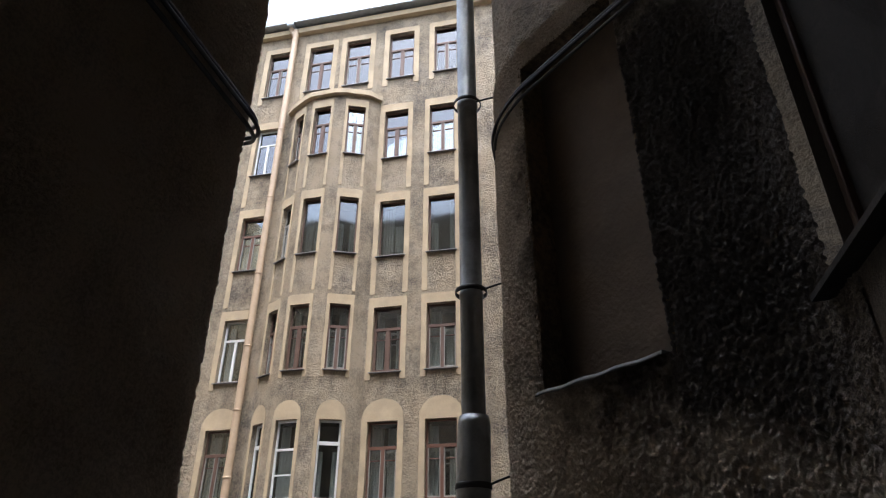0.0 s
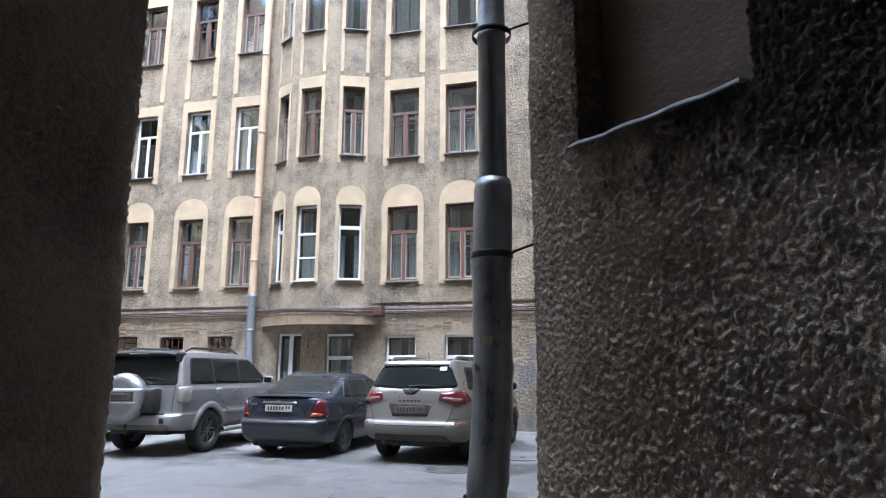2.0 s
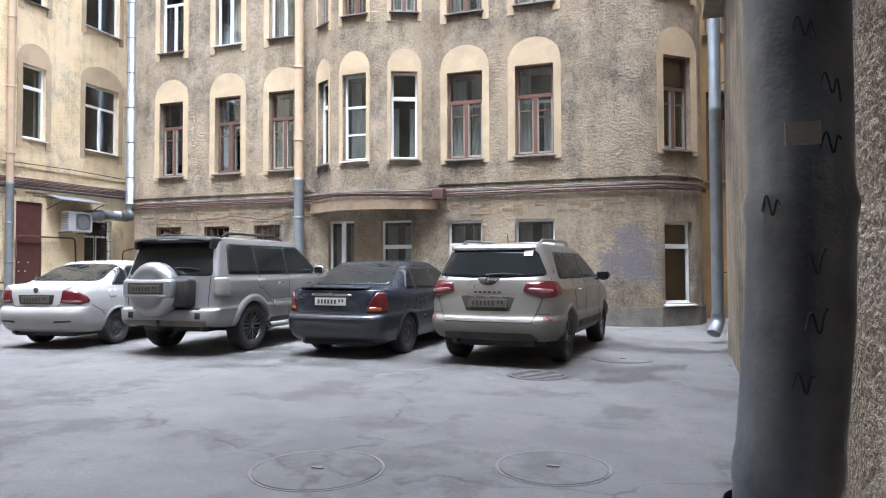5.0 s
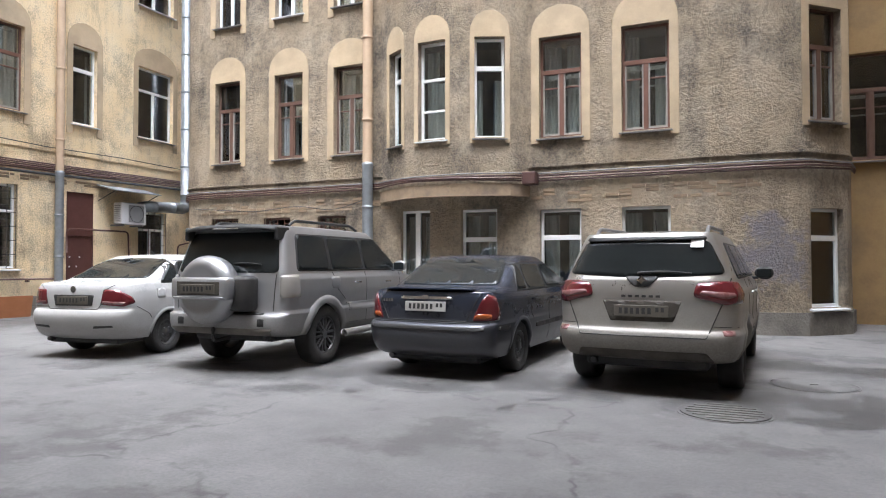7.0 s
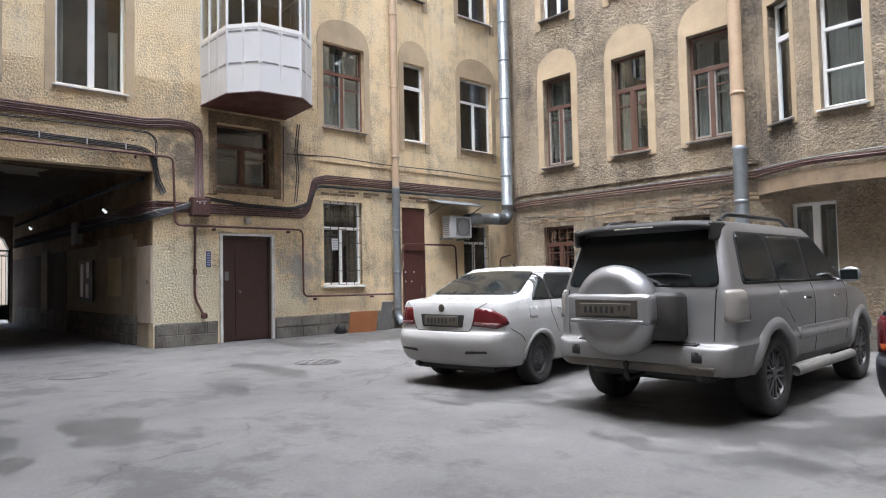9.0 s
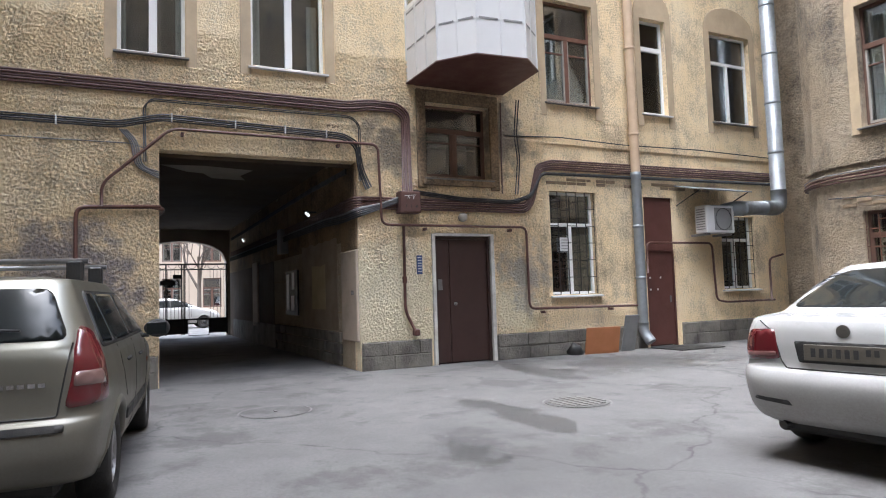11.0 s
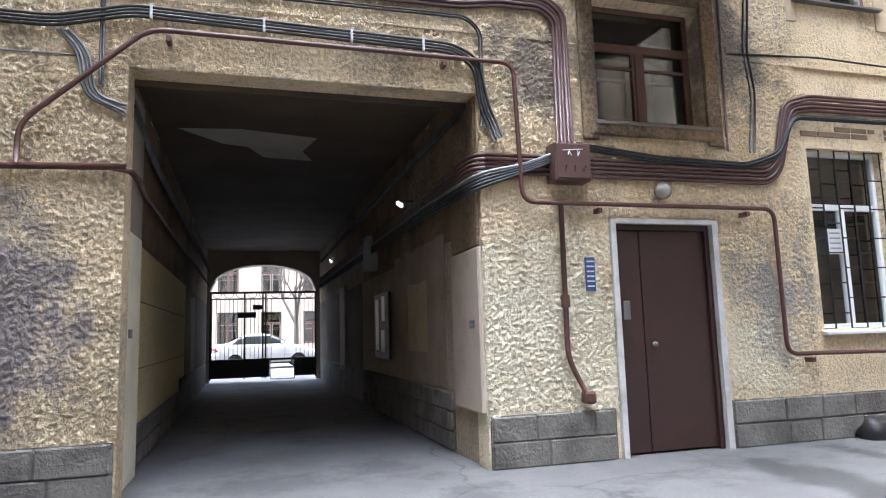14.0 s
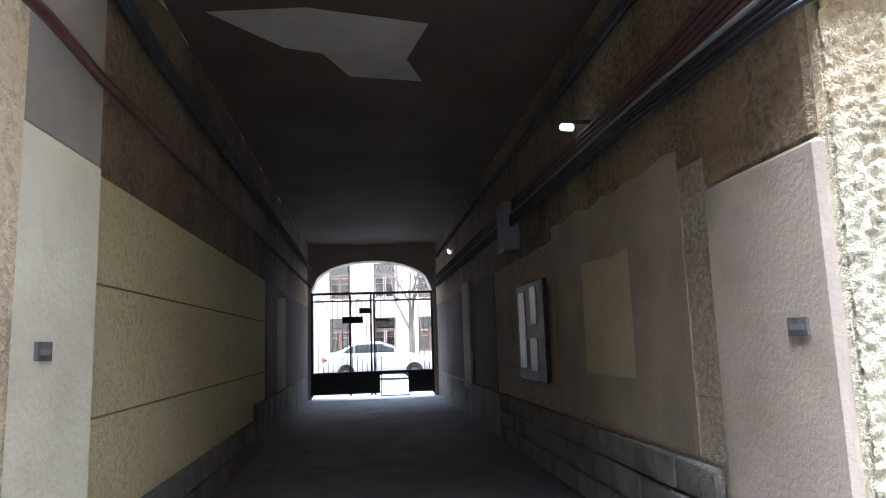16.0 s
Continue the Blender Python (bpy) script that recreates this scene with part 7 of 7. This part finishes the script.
standard_side(SEDAN_DARK, 1.0, 1.3, [-0.08, 0.3, 1.06, 2.1], 0.2, 0.55, [((0.4, 0.62), (0.22, 0.85), (0.26, 0.98)), ((1.06, 0.3), (1.06, 0.98)), ((2.0, 0.32), (2.02, 0.96))], (0.5, 2.0, 0.5, 0.56))

SEDAN_WHITE = dict(SEDAN_DARK, paint=WHITE_CAR, belt=1.08, dome=0.03, wheelbase=2.55, wheel_r=0.305, corner=(0.26, 0.3), bow=0.06,
           rows=[(-0.78, 0.27, 3.2, 0.26), (-0.9, 0.33, 3.32, 0.33), (-0.965, 0.45, 3.4, 0.46), (-0.99, 0.58, 3.4, 0.58), (-0.965, 0.66, 3.36, 0.66), (-0.925, 0.7, 3.3, 0.72), (-0.92, 0.88, 3.14, 0.82), (-0.9, 1.0, 2.9, 0.89), (-0.84, 1.045, 2.68, 0.93), (-0.48, 1.07, 2.38, 1.0), (-0.34, 1.1, 2.22, 1.07, 0.16, 0.2), (0.08, 1.29, 1.76, 1.29, 0.14, 0.2), (0.4, 1.41, 1.42, 1.41, 0.12, 0.18), (0.5, 1.435, 1.32, 1.435, 0.12, 0.18)],
           widths=[(0.26, 0.78), (0.4, 0.83), (0.62, 0.85), (0.82, 0.848), (0.94, 0.835), (1.02, 0.81), (1.08, 0.78), (1.38, 0.65), (1.46, 0.6)],
           handles=[(0.45, 0.92), (1.28, 0.9)], handle_mat=WHITE_CAR, mirror=(1.84, 0.98), mirror_mat=WHITE_CAR, plate=(0.0, 0.81, PLATE_DIRTY, -2),
           panels=[("rear_window", CAR_GLASS, 0, back((-0.68, 1.1), (0.68, 1.1), (0.54, 1.38), (0.0, 1.4), (-0.54, 1.38)), dict(rad=0.07)),
                   ("windscreen", CAR_GLASS, 180, back((-0.68, 1.1), (0.68, 1.1), (0.55, 1.39), (-0.55, 1.39))),
                   ("tail_lamp", RED_LENS, 40, [(0.47, -0.93, 0.75), (0.74, -0.82, 0.725), (0.82, -0.68, 0.775), (0.79, -0.72, 0.86), (0.68, -0.84, 0.955), (0.51, -0.92, 0.965)], dict(off=0.01, rad=0.03)),
                   ("lamp_band", DULL_LENS, 40, [(0.5, -0.93, 0.775), (0.72, -0.83, 0.75), (0.75, -0.78, 0.785), (0.5, -0.93, 0.805)], dict(off=0.013, rad=0.015)),
                   # flat black sheet paints the recess's shade; the skin has no hollow here
                   ("plate_recess", BLACK_TRIM, 0, back((-0.31, 0.735), (0.31, 0.735), (0.34, 0.885), (-0.34, 0.885)), dict(off=0.003, rad=0.02)),
                   ("bumper_slot", BLACK_TRIM, 0, back((0.36, 0.43), (0.66, 0.45), (0.64, 0.475), (0.38, 0.465)), dict(pair=True, off=0.004, rad=0.01)),
                   ("fuel_flap", WHITE_CAR, 90, flank((-0.25, 0.82), (-0.08, 0.82), (-0.08, 0.96), (-0.25, 0.96)), dict(off=0.004, rad=0.03))],
           lines=[("boot_seam", BLACK_TRIM, 0, back((-0.62, 1.02), (-0.5, 0.95), (-0.44, 0.74), (-0.4, 0.69), (0.4, 0.69), (0.44, 0.74), (0.5, 0.95), (0.62, 1.02)), 0.005), ("bumper_seam", BLACK_TRIM, 90, flank((-0.64, 0.72), (-0.42, 0.62), (-0.36, 0.55)), 0.004)])
standard_side(SEDAN_WHITE, 1.05, 1.345, [-0.16, 0.3, 1.06, 2.06], 0.36, 0.52, [((0.4, 0.62), (0.24, 0.88), (0.27, 1.02)), ((1.06, 0.32), (1.06, 1.02)), ((1.96, 0.34), (2.0, 0.99))])

CROSSOVER = dict(name="crossover_car", paint=CHAMPAGNE, belt=1.16, dome=0.05, wheel_r=0.36, wheelbase=2.69, tyre_w=0.235, rim=DARK_ALLOY, spokes=5, flare=0.05, flare_out=0.016, corner=(0.28, 0.3), bow=0.06, taper=0.06,
           rows=[(-0.68, 0.33, 3.3, 0.34), (-0.86, 0.37, 3.46, 0.42), (-0.95, 0.46, 3.55, 0.54), (-0.985, 0.57, 3.58, 0.66), (-0.97, 0.64, 3.54, 0.74), (-0.935, 0.68, 3.48, 0.8), (-0.92, 0.85, 3.34, 0.9), (-0.905, 1.02, 3.1, 0.98), (-0.88, 1.13, 2.8, 1.04), (-0.845, 1.195, 2.5, 1.12, 0.24, 0.26), (-0.765, 1.38, 2.08, 1.36, 0.2, 0.2), (-0.68, 1.565, 1.66, 1.565, 0.16, 0.18), (-0.64, 1.615, 1.52, 1.615, 0.16, 0.18)],
           widths=[(0.33, 0.83), (0.45, 0.9), (0.62, 0.925), (0.68, 0.905), (0.86, 0.915), (1.02, 0.915), (1.13, 0.87), (1.2, 0.835), (1.55, 0.685), (1.66, 0.62)],
           handles=[(0.5, 0.99), (1.35, 0.97)], mirror=(1.95, 1.1), mirror_mat=BLACK_TRIM, plate=(0.0, 0.84, PLATE_DIRTY, -4),
           panels=[("rear_window", CAR_GLASS, 0, back((-0.76, 1.2), (-0.2, 1.17), (0.2, 1.17), (0.76, 1.2), (0.6, 1.53), (0.0, 1.545), (-0.6, 1.53)), dict(rad=0.06)),
                   ("windscreen", CAR_GLASS, 180, back((-0.74, 1.17), (0.74, 1.17), (0.6, 1.55), (-0.6, 1.55))),
                   ("spoiler_underside", BLACK_TRIM, 0, back((-0.58, 1.53), (0.58, 1.53), (0.56, 1.562), (-0.56, 1.562)), dict(off=0.03, rad=0.015)),
                   ("tail_lamp", RED_LENS, 35, [(0.48, -0.9, 0.99), (0.74, -0.82, 0.91), (0.89, -0.58, 0.93), (0.91, -0.5, 1.0), (0.86, -0.62, 1.12), (0.7, -0.82, 1.135), (0.52, -0.88, 1.115)], dict(off=0.014, rad=0.04)),
                   ("lamp_band", DULL_LENS, 35, [(0.54, -0.9, 1.01), (0.74, -0.8, 0.965), (0.8, -0.7, 0.99), (0.79, -0.7, 1.02), (0.56, -0.88, 1.045)], dict(off=0.016, rad=0.025)),
                   # mud and recess shade in one dark flat sheet, no hollow modelled
                   ("plate_recess", MUD_DARK, 0, back((-0.3, 0.74), (0.3, 0.74), (0.38, 0.945), (-0.38, 0.945)), dict(off=0.002, rad=0.02)),
                   ("badge_panel", BLACK_TRIM, 0, back((-0.17, 1.175), (-0.07, 1.075), (0.07, 1.075), (0.17, 1.175)), dict(off=0.01, rad=0.04)),
                   ("bumper_reflector", DULL_LENS, 25, [(0.72, -0.85, 0.625), (0.83, -0.78, 0.625), (0.83, -0.78, 0.67), (0.72, -0.85, 0.675)], dict(off=0.004, rad=0.015)),
                   ("lower_bumper", MUD_DARK, 0, back((-0.66, 0.36), (0.66, 0.36), (0.6, 0.46), (-0.6, 0.46)), dict(off=0.006, rad=0.03)),
                   ("door_moulding", BLACK_TRIM, 90, flank((0.5, 0.44), (2.2, 0.44), (2.2, 0.54), (0.5, 0.54)), dict(off=0.012, rad=0.02))],
           lines=[("tailgate_seam", BLACK_TRIM, 0, back((-0.8, 1.16), (-0.74, 0.94), (-0.6, 0.6), (0.6, 0.6), (0.74, 0.94), (0.8, 1.16)), 0.006), ("bumper_seam", BLACK_TRIM, 0, back((-0.86, 0.7), (-0.66, 0.71)), 0.004), ("bumper_seam", BLACK_TRIM, 0, back((0.66, 0.71), (0.86, 0.7)), 0.004)])
standard_side(CROSSOVER, 1.17, 1.5, [-0.42, 0.16, 1.04, 2.2], 0.2, 0.56, [((0.44, 0.7), (0.22, 0.98), (0.2, 1.14)), ((1.04, 0.42), (1.04, 1.14)), ((2.1, 0.42), (2.14, 1.12))])

HATCH = dict(name="hatchback_car", paint=OLIVE, belt=1.05, dome=0.04, wheel_r=0.31, wheelbase=2.59, tyre_w=0.195, rim=ALLOY, spokes=6, flare=0.035, flare_out=0.012, corner=(0.2, 0.24), bow=0.04,
           rows=[(-0.6, 0.27, 3.05, 0.26), (-0.74, 0.32, 3.16, 0.33), (-0.81, 0.44, 3.24, 0.46), (-0.82, 0.56, 3.25, 0.58), (-0.8, 0.64, 3.2, 0.66), (-0.765, 0.68, 3.14, 0.72), (-0.75, 0.85, 3.0, 0.82), (-0.735, 0.98, 2.8, 0.89), (-0.71, 1.05, 2.5, 0.95), (-0.68, 1.1, 2.26, 1.05, 0.16, 0.2), (-0.58, 1.28, 1.86, 1.27, 0.14, 0.18), (-0.48, 1.42, 1.5, 1.42, 0.12, 0.16), (-0.44, 1.46, 1.4, 1.465, 0.12, 0.16)],
           widths=[(0.26, 0.78), (0.4, 0.84), (0.62, 0.87), (0.85, 0.868), (0.98, 0.845), (1.05, 0.81), (1.42, 0.65), (1.5, 0.6)],
           handles=[(0.42, 0.9), (1.22, 0.88)], handle_mat=BLACK_TRIM, mirror=(1.8, 0.98), mirror_mat=BLACK_TRIM, plate=(0.0, 0.56, PLATE, 0),
           panels=[("rear_window", CAR_GLASS, 0, back((-0.66, 1.1), (0.66, 1.1), (0.54, 1.4), (-0.54, 1.4)), dict(rad=0.06)),
                   ("windscreen", CAR_GLASS, 180, back((-0.7, 1.08), (0.7, 1.08), (0.56, 1.4), (-0.56, 1.4))),
                   ("tail_lamp", RED_LENS, 45, [(0.66, -0.74, 0.72), (0.86, -0.5, 0.74), (0.8, -0.48, 1.12), (0.74, -0.6, 1.18), (0.7, -0.68, 1.02)], dict(off=0.012, rad=0.04)),
                   ("indicator_lens", CLEAR_LENS, 45, [(0.7, -0.72, 0.84), (0.84, -0.54, 0.84), (0.82, -0.54, 0.92), (0.7, -0.7, 0.92)], dict(off=0.015, rad=0.02)),
                   ("headlamp", SUV_LENS, 130, [(0.84, 2.7, 0.7), (0.6, 3.1, 0.64), (0.6, 3.05, 0.78), (0.8, 2.7, 0.86)], dict(off=0.008, rad=0.03)),
                   ("side_repeater", AMBER_LENS, 90, flank((2.02, 0.74), (2.1, 0.74), (2.1, 0.78), (2.02, 0.78)), dict(rad=0.01)),
                   ("bumper_strip", BLACK_TRIM, 0, back((-0.66, 0.6), (0.66, 0.6), (0.66, 0.64), (-0.66, 0.64)), dict(off=0.01, rad=0.01))],
           lines=[("tailgate_seam", BLACK_TRIM, 0, back((-0.68, 1.08), (-0.62, 0.68), (0.62, 0.68), (0.68, 1.08)), 0.005)])
standard_side(HATCH, 1.05, 1.37, [-0.36, 0.1, 0.98, 2.06], 0.16, 0.52, [((0.36, 0.64), (0.16, 0.88), (0.14, 1.02)), ((0.98, 0.32), (0.98, 1.02)), ((1.95, 0.34), (2.0, 0.99))], (0.42, 1.95, 0.46, 0.54))


def wiper(root, sh, x0, z0, x1, z1):
    pts = []
    for k in range(9):
        x, z = x0 + (x1 - x0) * k / 8, z0 + (z1 - z0) * k / 8 + 0.015 * math.sin(math.pi * k / 8)
        q, n = sh.hit(0, (x, 0, z))
        pts.append(tuple(q + n * 0.025))
    tube_mesh("rear_wiper", pts, lambda t: 0.013 - 0.006 * t, BLACK_TRIM, root, bend=0.02)


suv, suv_sh = car(pose(-8.42, 11.86, 0, 0, 0, 1.5), "dusty silver off-road car with a covered spare wheel", SUV)
# spare wheel in its cover
cover = part("spare_wheel_cover", lathe([(0.001, 0.235), (0.2, 0.232), (0.27, 0.222), (0.285, 0.232), (0.33, 0.222), (0.385, 0.185), (0.415, 0.13), (0.42, 0.08), (0.41, 0.0), (0.3, -0.02)], 48, pose(-0.1, -0.98, 0.99, 90, 0, 0)), SILVER, suv, smooth=True)
bm = bmesh.new()
add_box(bm, -0.53, 0.33, -1.25, -1.08, 0.88, 1.15)
bmesh.ops.bevel(bm, geom=bm.edges[:], offset=0.05, segments=3, affect="EDGES", profile=0.5)
part("cover_plate_panel", bm, SILVER, suv, smooth=True)
# muddy dark slab drawn in place of a shaded recess
part("plate_recess", boxes((-0.42, 0.22, -1.256, -1.24, 0.935, 1.1), bevel=0.006), MUD_DARK, suv)
part("cover_rib", boxes((-0.47, 0.27, -1.262, -1.24, 0.902, 0.92), bevel=0.006), SILVER, suv)
bm = bmesh.new()
add_box(bm, 0.1, 0.5, -1.1, -0.86, 0.74, 1.16)
bmesh.ops.bevel(bm, geom=bm.edges[:], offset=0.05, segments=2, affect="EDGES", profile=0.5)
part("spare_wheel_mount", bm, BLACK_TRIM, suv, smooth=True)
pl = [o for o in suv.children if o.name.startswith("number_plate")][0]
pl.matrix_local = pose(-0.1, -1.248, 1.01)
# curved roof spoiler with an overhang
sv = []
for i in range(17):
    x = -0.69 + 1.38 * i / 16
    k = 1 - abs(x / 0.69) ** 4
    sv.append([(x, -0.52, 1.775 + 0.035 * k), (x, -0.74 - 0.06 * k, 1.765 + 0.035 * k), (x, -0.83 - 0.06 * k, 1.735 + 0.03 * k), (x, -0.83 - 0.06 * k, 1.7 + 0.03 * k), (x, -0.72 - 0.04 * k, 1.725 + 0.03 * k), (x, -0.6, 1.74)])
part("roof_spoiler", patch(lambda u, v: Vector(sv[round(u * 16)][round(v * 5)]), 16, 5), BLACK_TRIM, suv, smooth=True)
for sx in (-0.69, 0.69):
    part("spoiler_end", boxes((sx - 0.03, sx + 0.03, -0.82, -0.56, 1.6, 1.77), bevel=0.02), BLACK_TRIM, suv)
part("stop_lamp", boxes((-0.2, 0.2, -0.9, -0.875, 1.735, 1.75), bevel=0.004), CHROME, suv)
for sx in (-0.6, 0.6):
    tube_mesh("roof_rail", [(sx, -0.42, 1.79), (sx, -0.3, 1.86), (sx, 1.1, 1.87), (sx, 1.3, 1.8)], 0.02, BLACK_TRIM, suv)
    tube_mesh("side_step", [(sx * 1.5, 0.46, 0.36), (sx * 1.55, 0.55, 0.37), (sx * 1.55, 2.2, 0.37), (sx * 1.5, 2.3, 0.36)], 0.05, SILVER, suv, seg=12)
wiper(suv, suv_sh, 0.1, 1.3, 0.52, 1.29)
tube_mesh("tow_bar", [(0.0, -0.8, 0.4), (0.0, -1.08, 0.38), (0.0, -1.1, 0.46)], 0.025, IRON, suv)
part("tow_ball", lathe([(0.001, 0.55), (0.02, 0.545), (0.03, 0.52), (0.02, 0.49), (0.015, 0.46)], 12, pose(0, -1.1, 0)), IRON, suv, smooth=True)
part("axle_casing", boxes((-0.6, 0.6, -0.06, 0.06, 0.3, 0.42), bevel=0.04), BLACK_TRIM, suv)

focus, focus_sh = car(pose(-5.82, 12.34, 0, 0, 0, -3), "dark blue dusty sedan with a white number plate", SEDAN_DARK)
polo, polo_sh = car(pose(-11.1, 11.78, 0, 0, 0, 8), "white dusty sedan with red tail lamps", SEDAN_WHITE)
koleos, koleos_sh = car(pose(-3.41, 12.2, 0, 0, 0, -4.5), "champagne-silver muddy crossover with long red tail lamps", CROSSOVER)
wiper(koleos, koleos_sh, -0.04, 1.2, 0.46, 1.2)


def on_tail(name, sh, root, x, z, bm, mat, label="", tilt=0):
    """A small piece set on a car's tail."""
    q, n = sh.hit(0, (x, 0, z))
    o = part(name, bm, mat, root, label)
    o.matrix_local = pose(q.x, q.y, q.z, tilt, 0, 0)
    return o


on_tail("badge", koleos_sh, koleos, 0, 1.135, cyl(0.055, 0.03, 0.022, 4, pose(0, -0.008, 0, 90, 0, 0)), CHROME)
on_tail("letter_bars", koleos_sh, koleos, 0, 0.985, boxes(*[(-0.19 + i * 0.066, -0.15 + i * 0.066, -0.01, 0.002, -0.011, 0.011) for i in range(6)]), STEEL_RIM, "row of dull metal bars")
on_tail("sticker", koleos_sh, koleos, 0.5, 1.49, boxes((-0.06, 0.06, -0.02, -0.014, -0.045, 0.045)), WHITE_SHEET, "small white paper sticker", -33)
for sx in (-0.56, 0.56):
    tube_mesh("roof_rail", [(sx, -0.4, 1.6), (sx, -0.25, 1.685), (sx * 1.02, 1.1, 1.7), (sx * 1.02, 1.25, 1.63)], 0.022, ALLOY, koleos)
tube_mesh("aerial", [(0, 0.0, 1.65), (0, -0.06, 1.78)], 0.006, BLACK_TRIM, koleos)
tube_mesh("aerial", [(0, 0.7, 1.46), (0, 0.6, 1.52)], 0.012, BLACK_TRIM, polo)
on_tail("badge", polo_sh, polo, 0, 0.96, cyl(0.045, 0.045, 0.014, 24, pose(0, 0.002, 0, 90, 0, 0)), CHROME)
on_tail("badge", focus_sh, focus, 0, 0.925, cyl(0.05, 0.05, 0.016, 24, pose(0, -0.01, 0, 90, 0, 0) @ Matrix.Diagonal((1, 0.5, 1, 1))), CHROME)
bm = patch(lambda u, v: Vector((-0.56 + 1.12 * u, [-0.78, -0.9, -0.93, -0.91, -0.8][round(v * 4)] + 0.06 * abs(2 * u - 1) ** 3, [1.015, 1.035, 1.03, 1.012, 1.0][round(v * 4)] - 0.012 * abs(2 * u - 1) ** 4)), 16, 4)
part("boot_lip", bm, DARK_BLUE, focus, smooth=True)
on_tail("boot_emblem_bars", focus_sh, focus, -0.5, 0.885, boxes(*[(-0.07 + i * 0.035, -0.05 + i * 0.035, -0.012, 0.0, -0.018, 0.018) for i in range(4)]), CHROME, "row of chrome bars")

sand, sand_sh = car(pose(-13.22, 5.66, 0, 0, 0, 84.5), "olive-gold hatchback with roof bars", HATCH)
wiper(sand, sand_sh, -0.05, 1.14, 0.42, 1.15)
for y in (0.15, 1.05):
    bar = tube_mesh("roof_bar", [(-0.64, y, 1.6), (0.64, y, 1.6)], 0.018, ALLOY, sand)
    for sx in (-0.56, 0.56):
        part("bar_foot", boxes((sx - 0.05, sx + 0.05, y - 0.045, y + 0.045, 1.44, 1.6), bevel=0.012), BLACK_TRIM, bar)
on_tail("letter_bars", sand_sh, sand, 0.4, 0.86, boxes(*[(-0.17 + i * 0.05, -0.135 + i * 0.05, -0.012, 0.0, -0.012, 0.012) for i in range(7)]), CHROME, "row of chrome bars")
car(pose(GX - 8.6, 7.2, 0, 0, 0, 2), "white sedan parked in the street", dict(SEDAN_WHITE, street=True))
car(pose(GX - 8.4, 13.0, 0, 0, 0, 0), "white crossover parked in the street", dict(CROSSOVER, paint=WHITE_CAR, street=True))
car(pose(GX - 8.4, 0.2, 0, 0, 0, 0), "silver hatchback parked in the street", dict(HATCH, paint=SILVER, street=True))
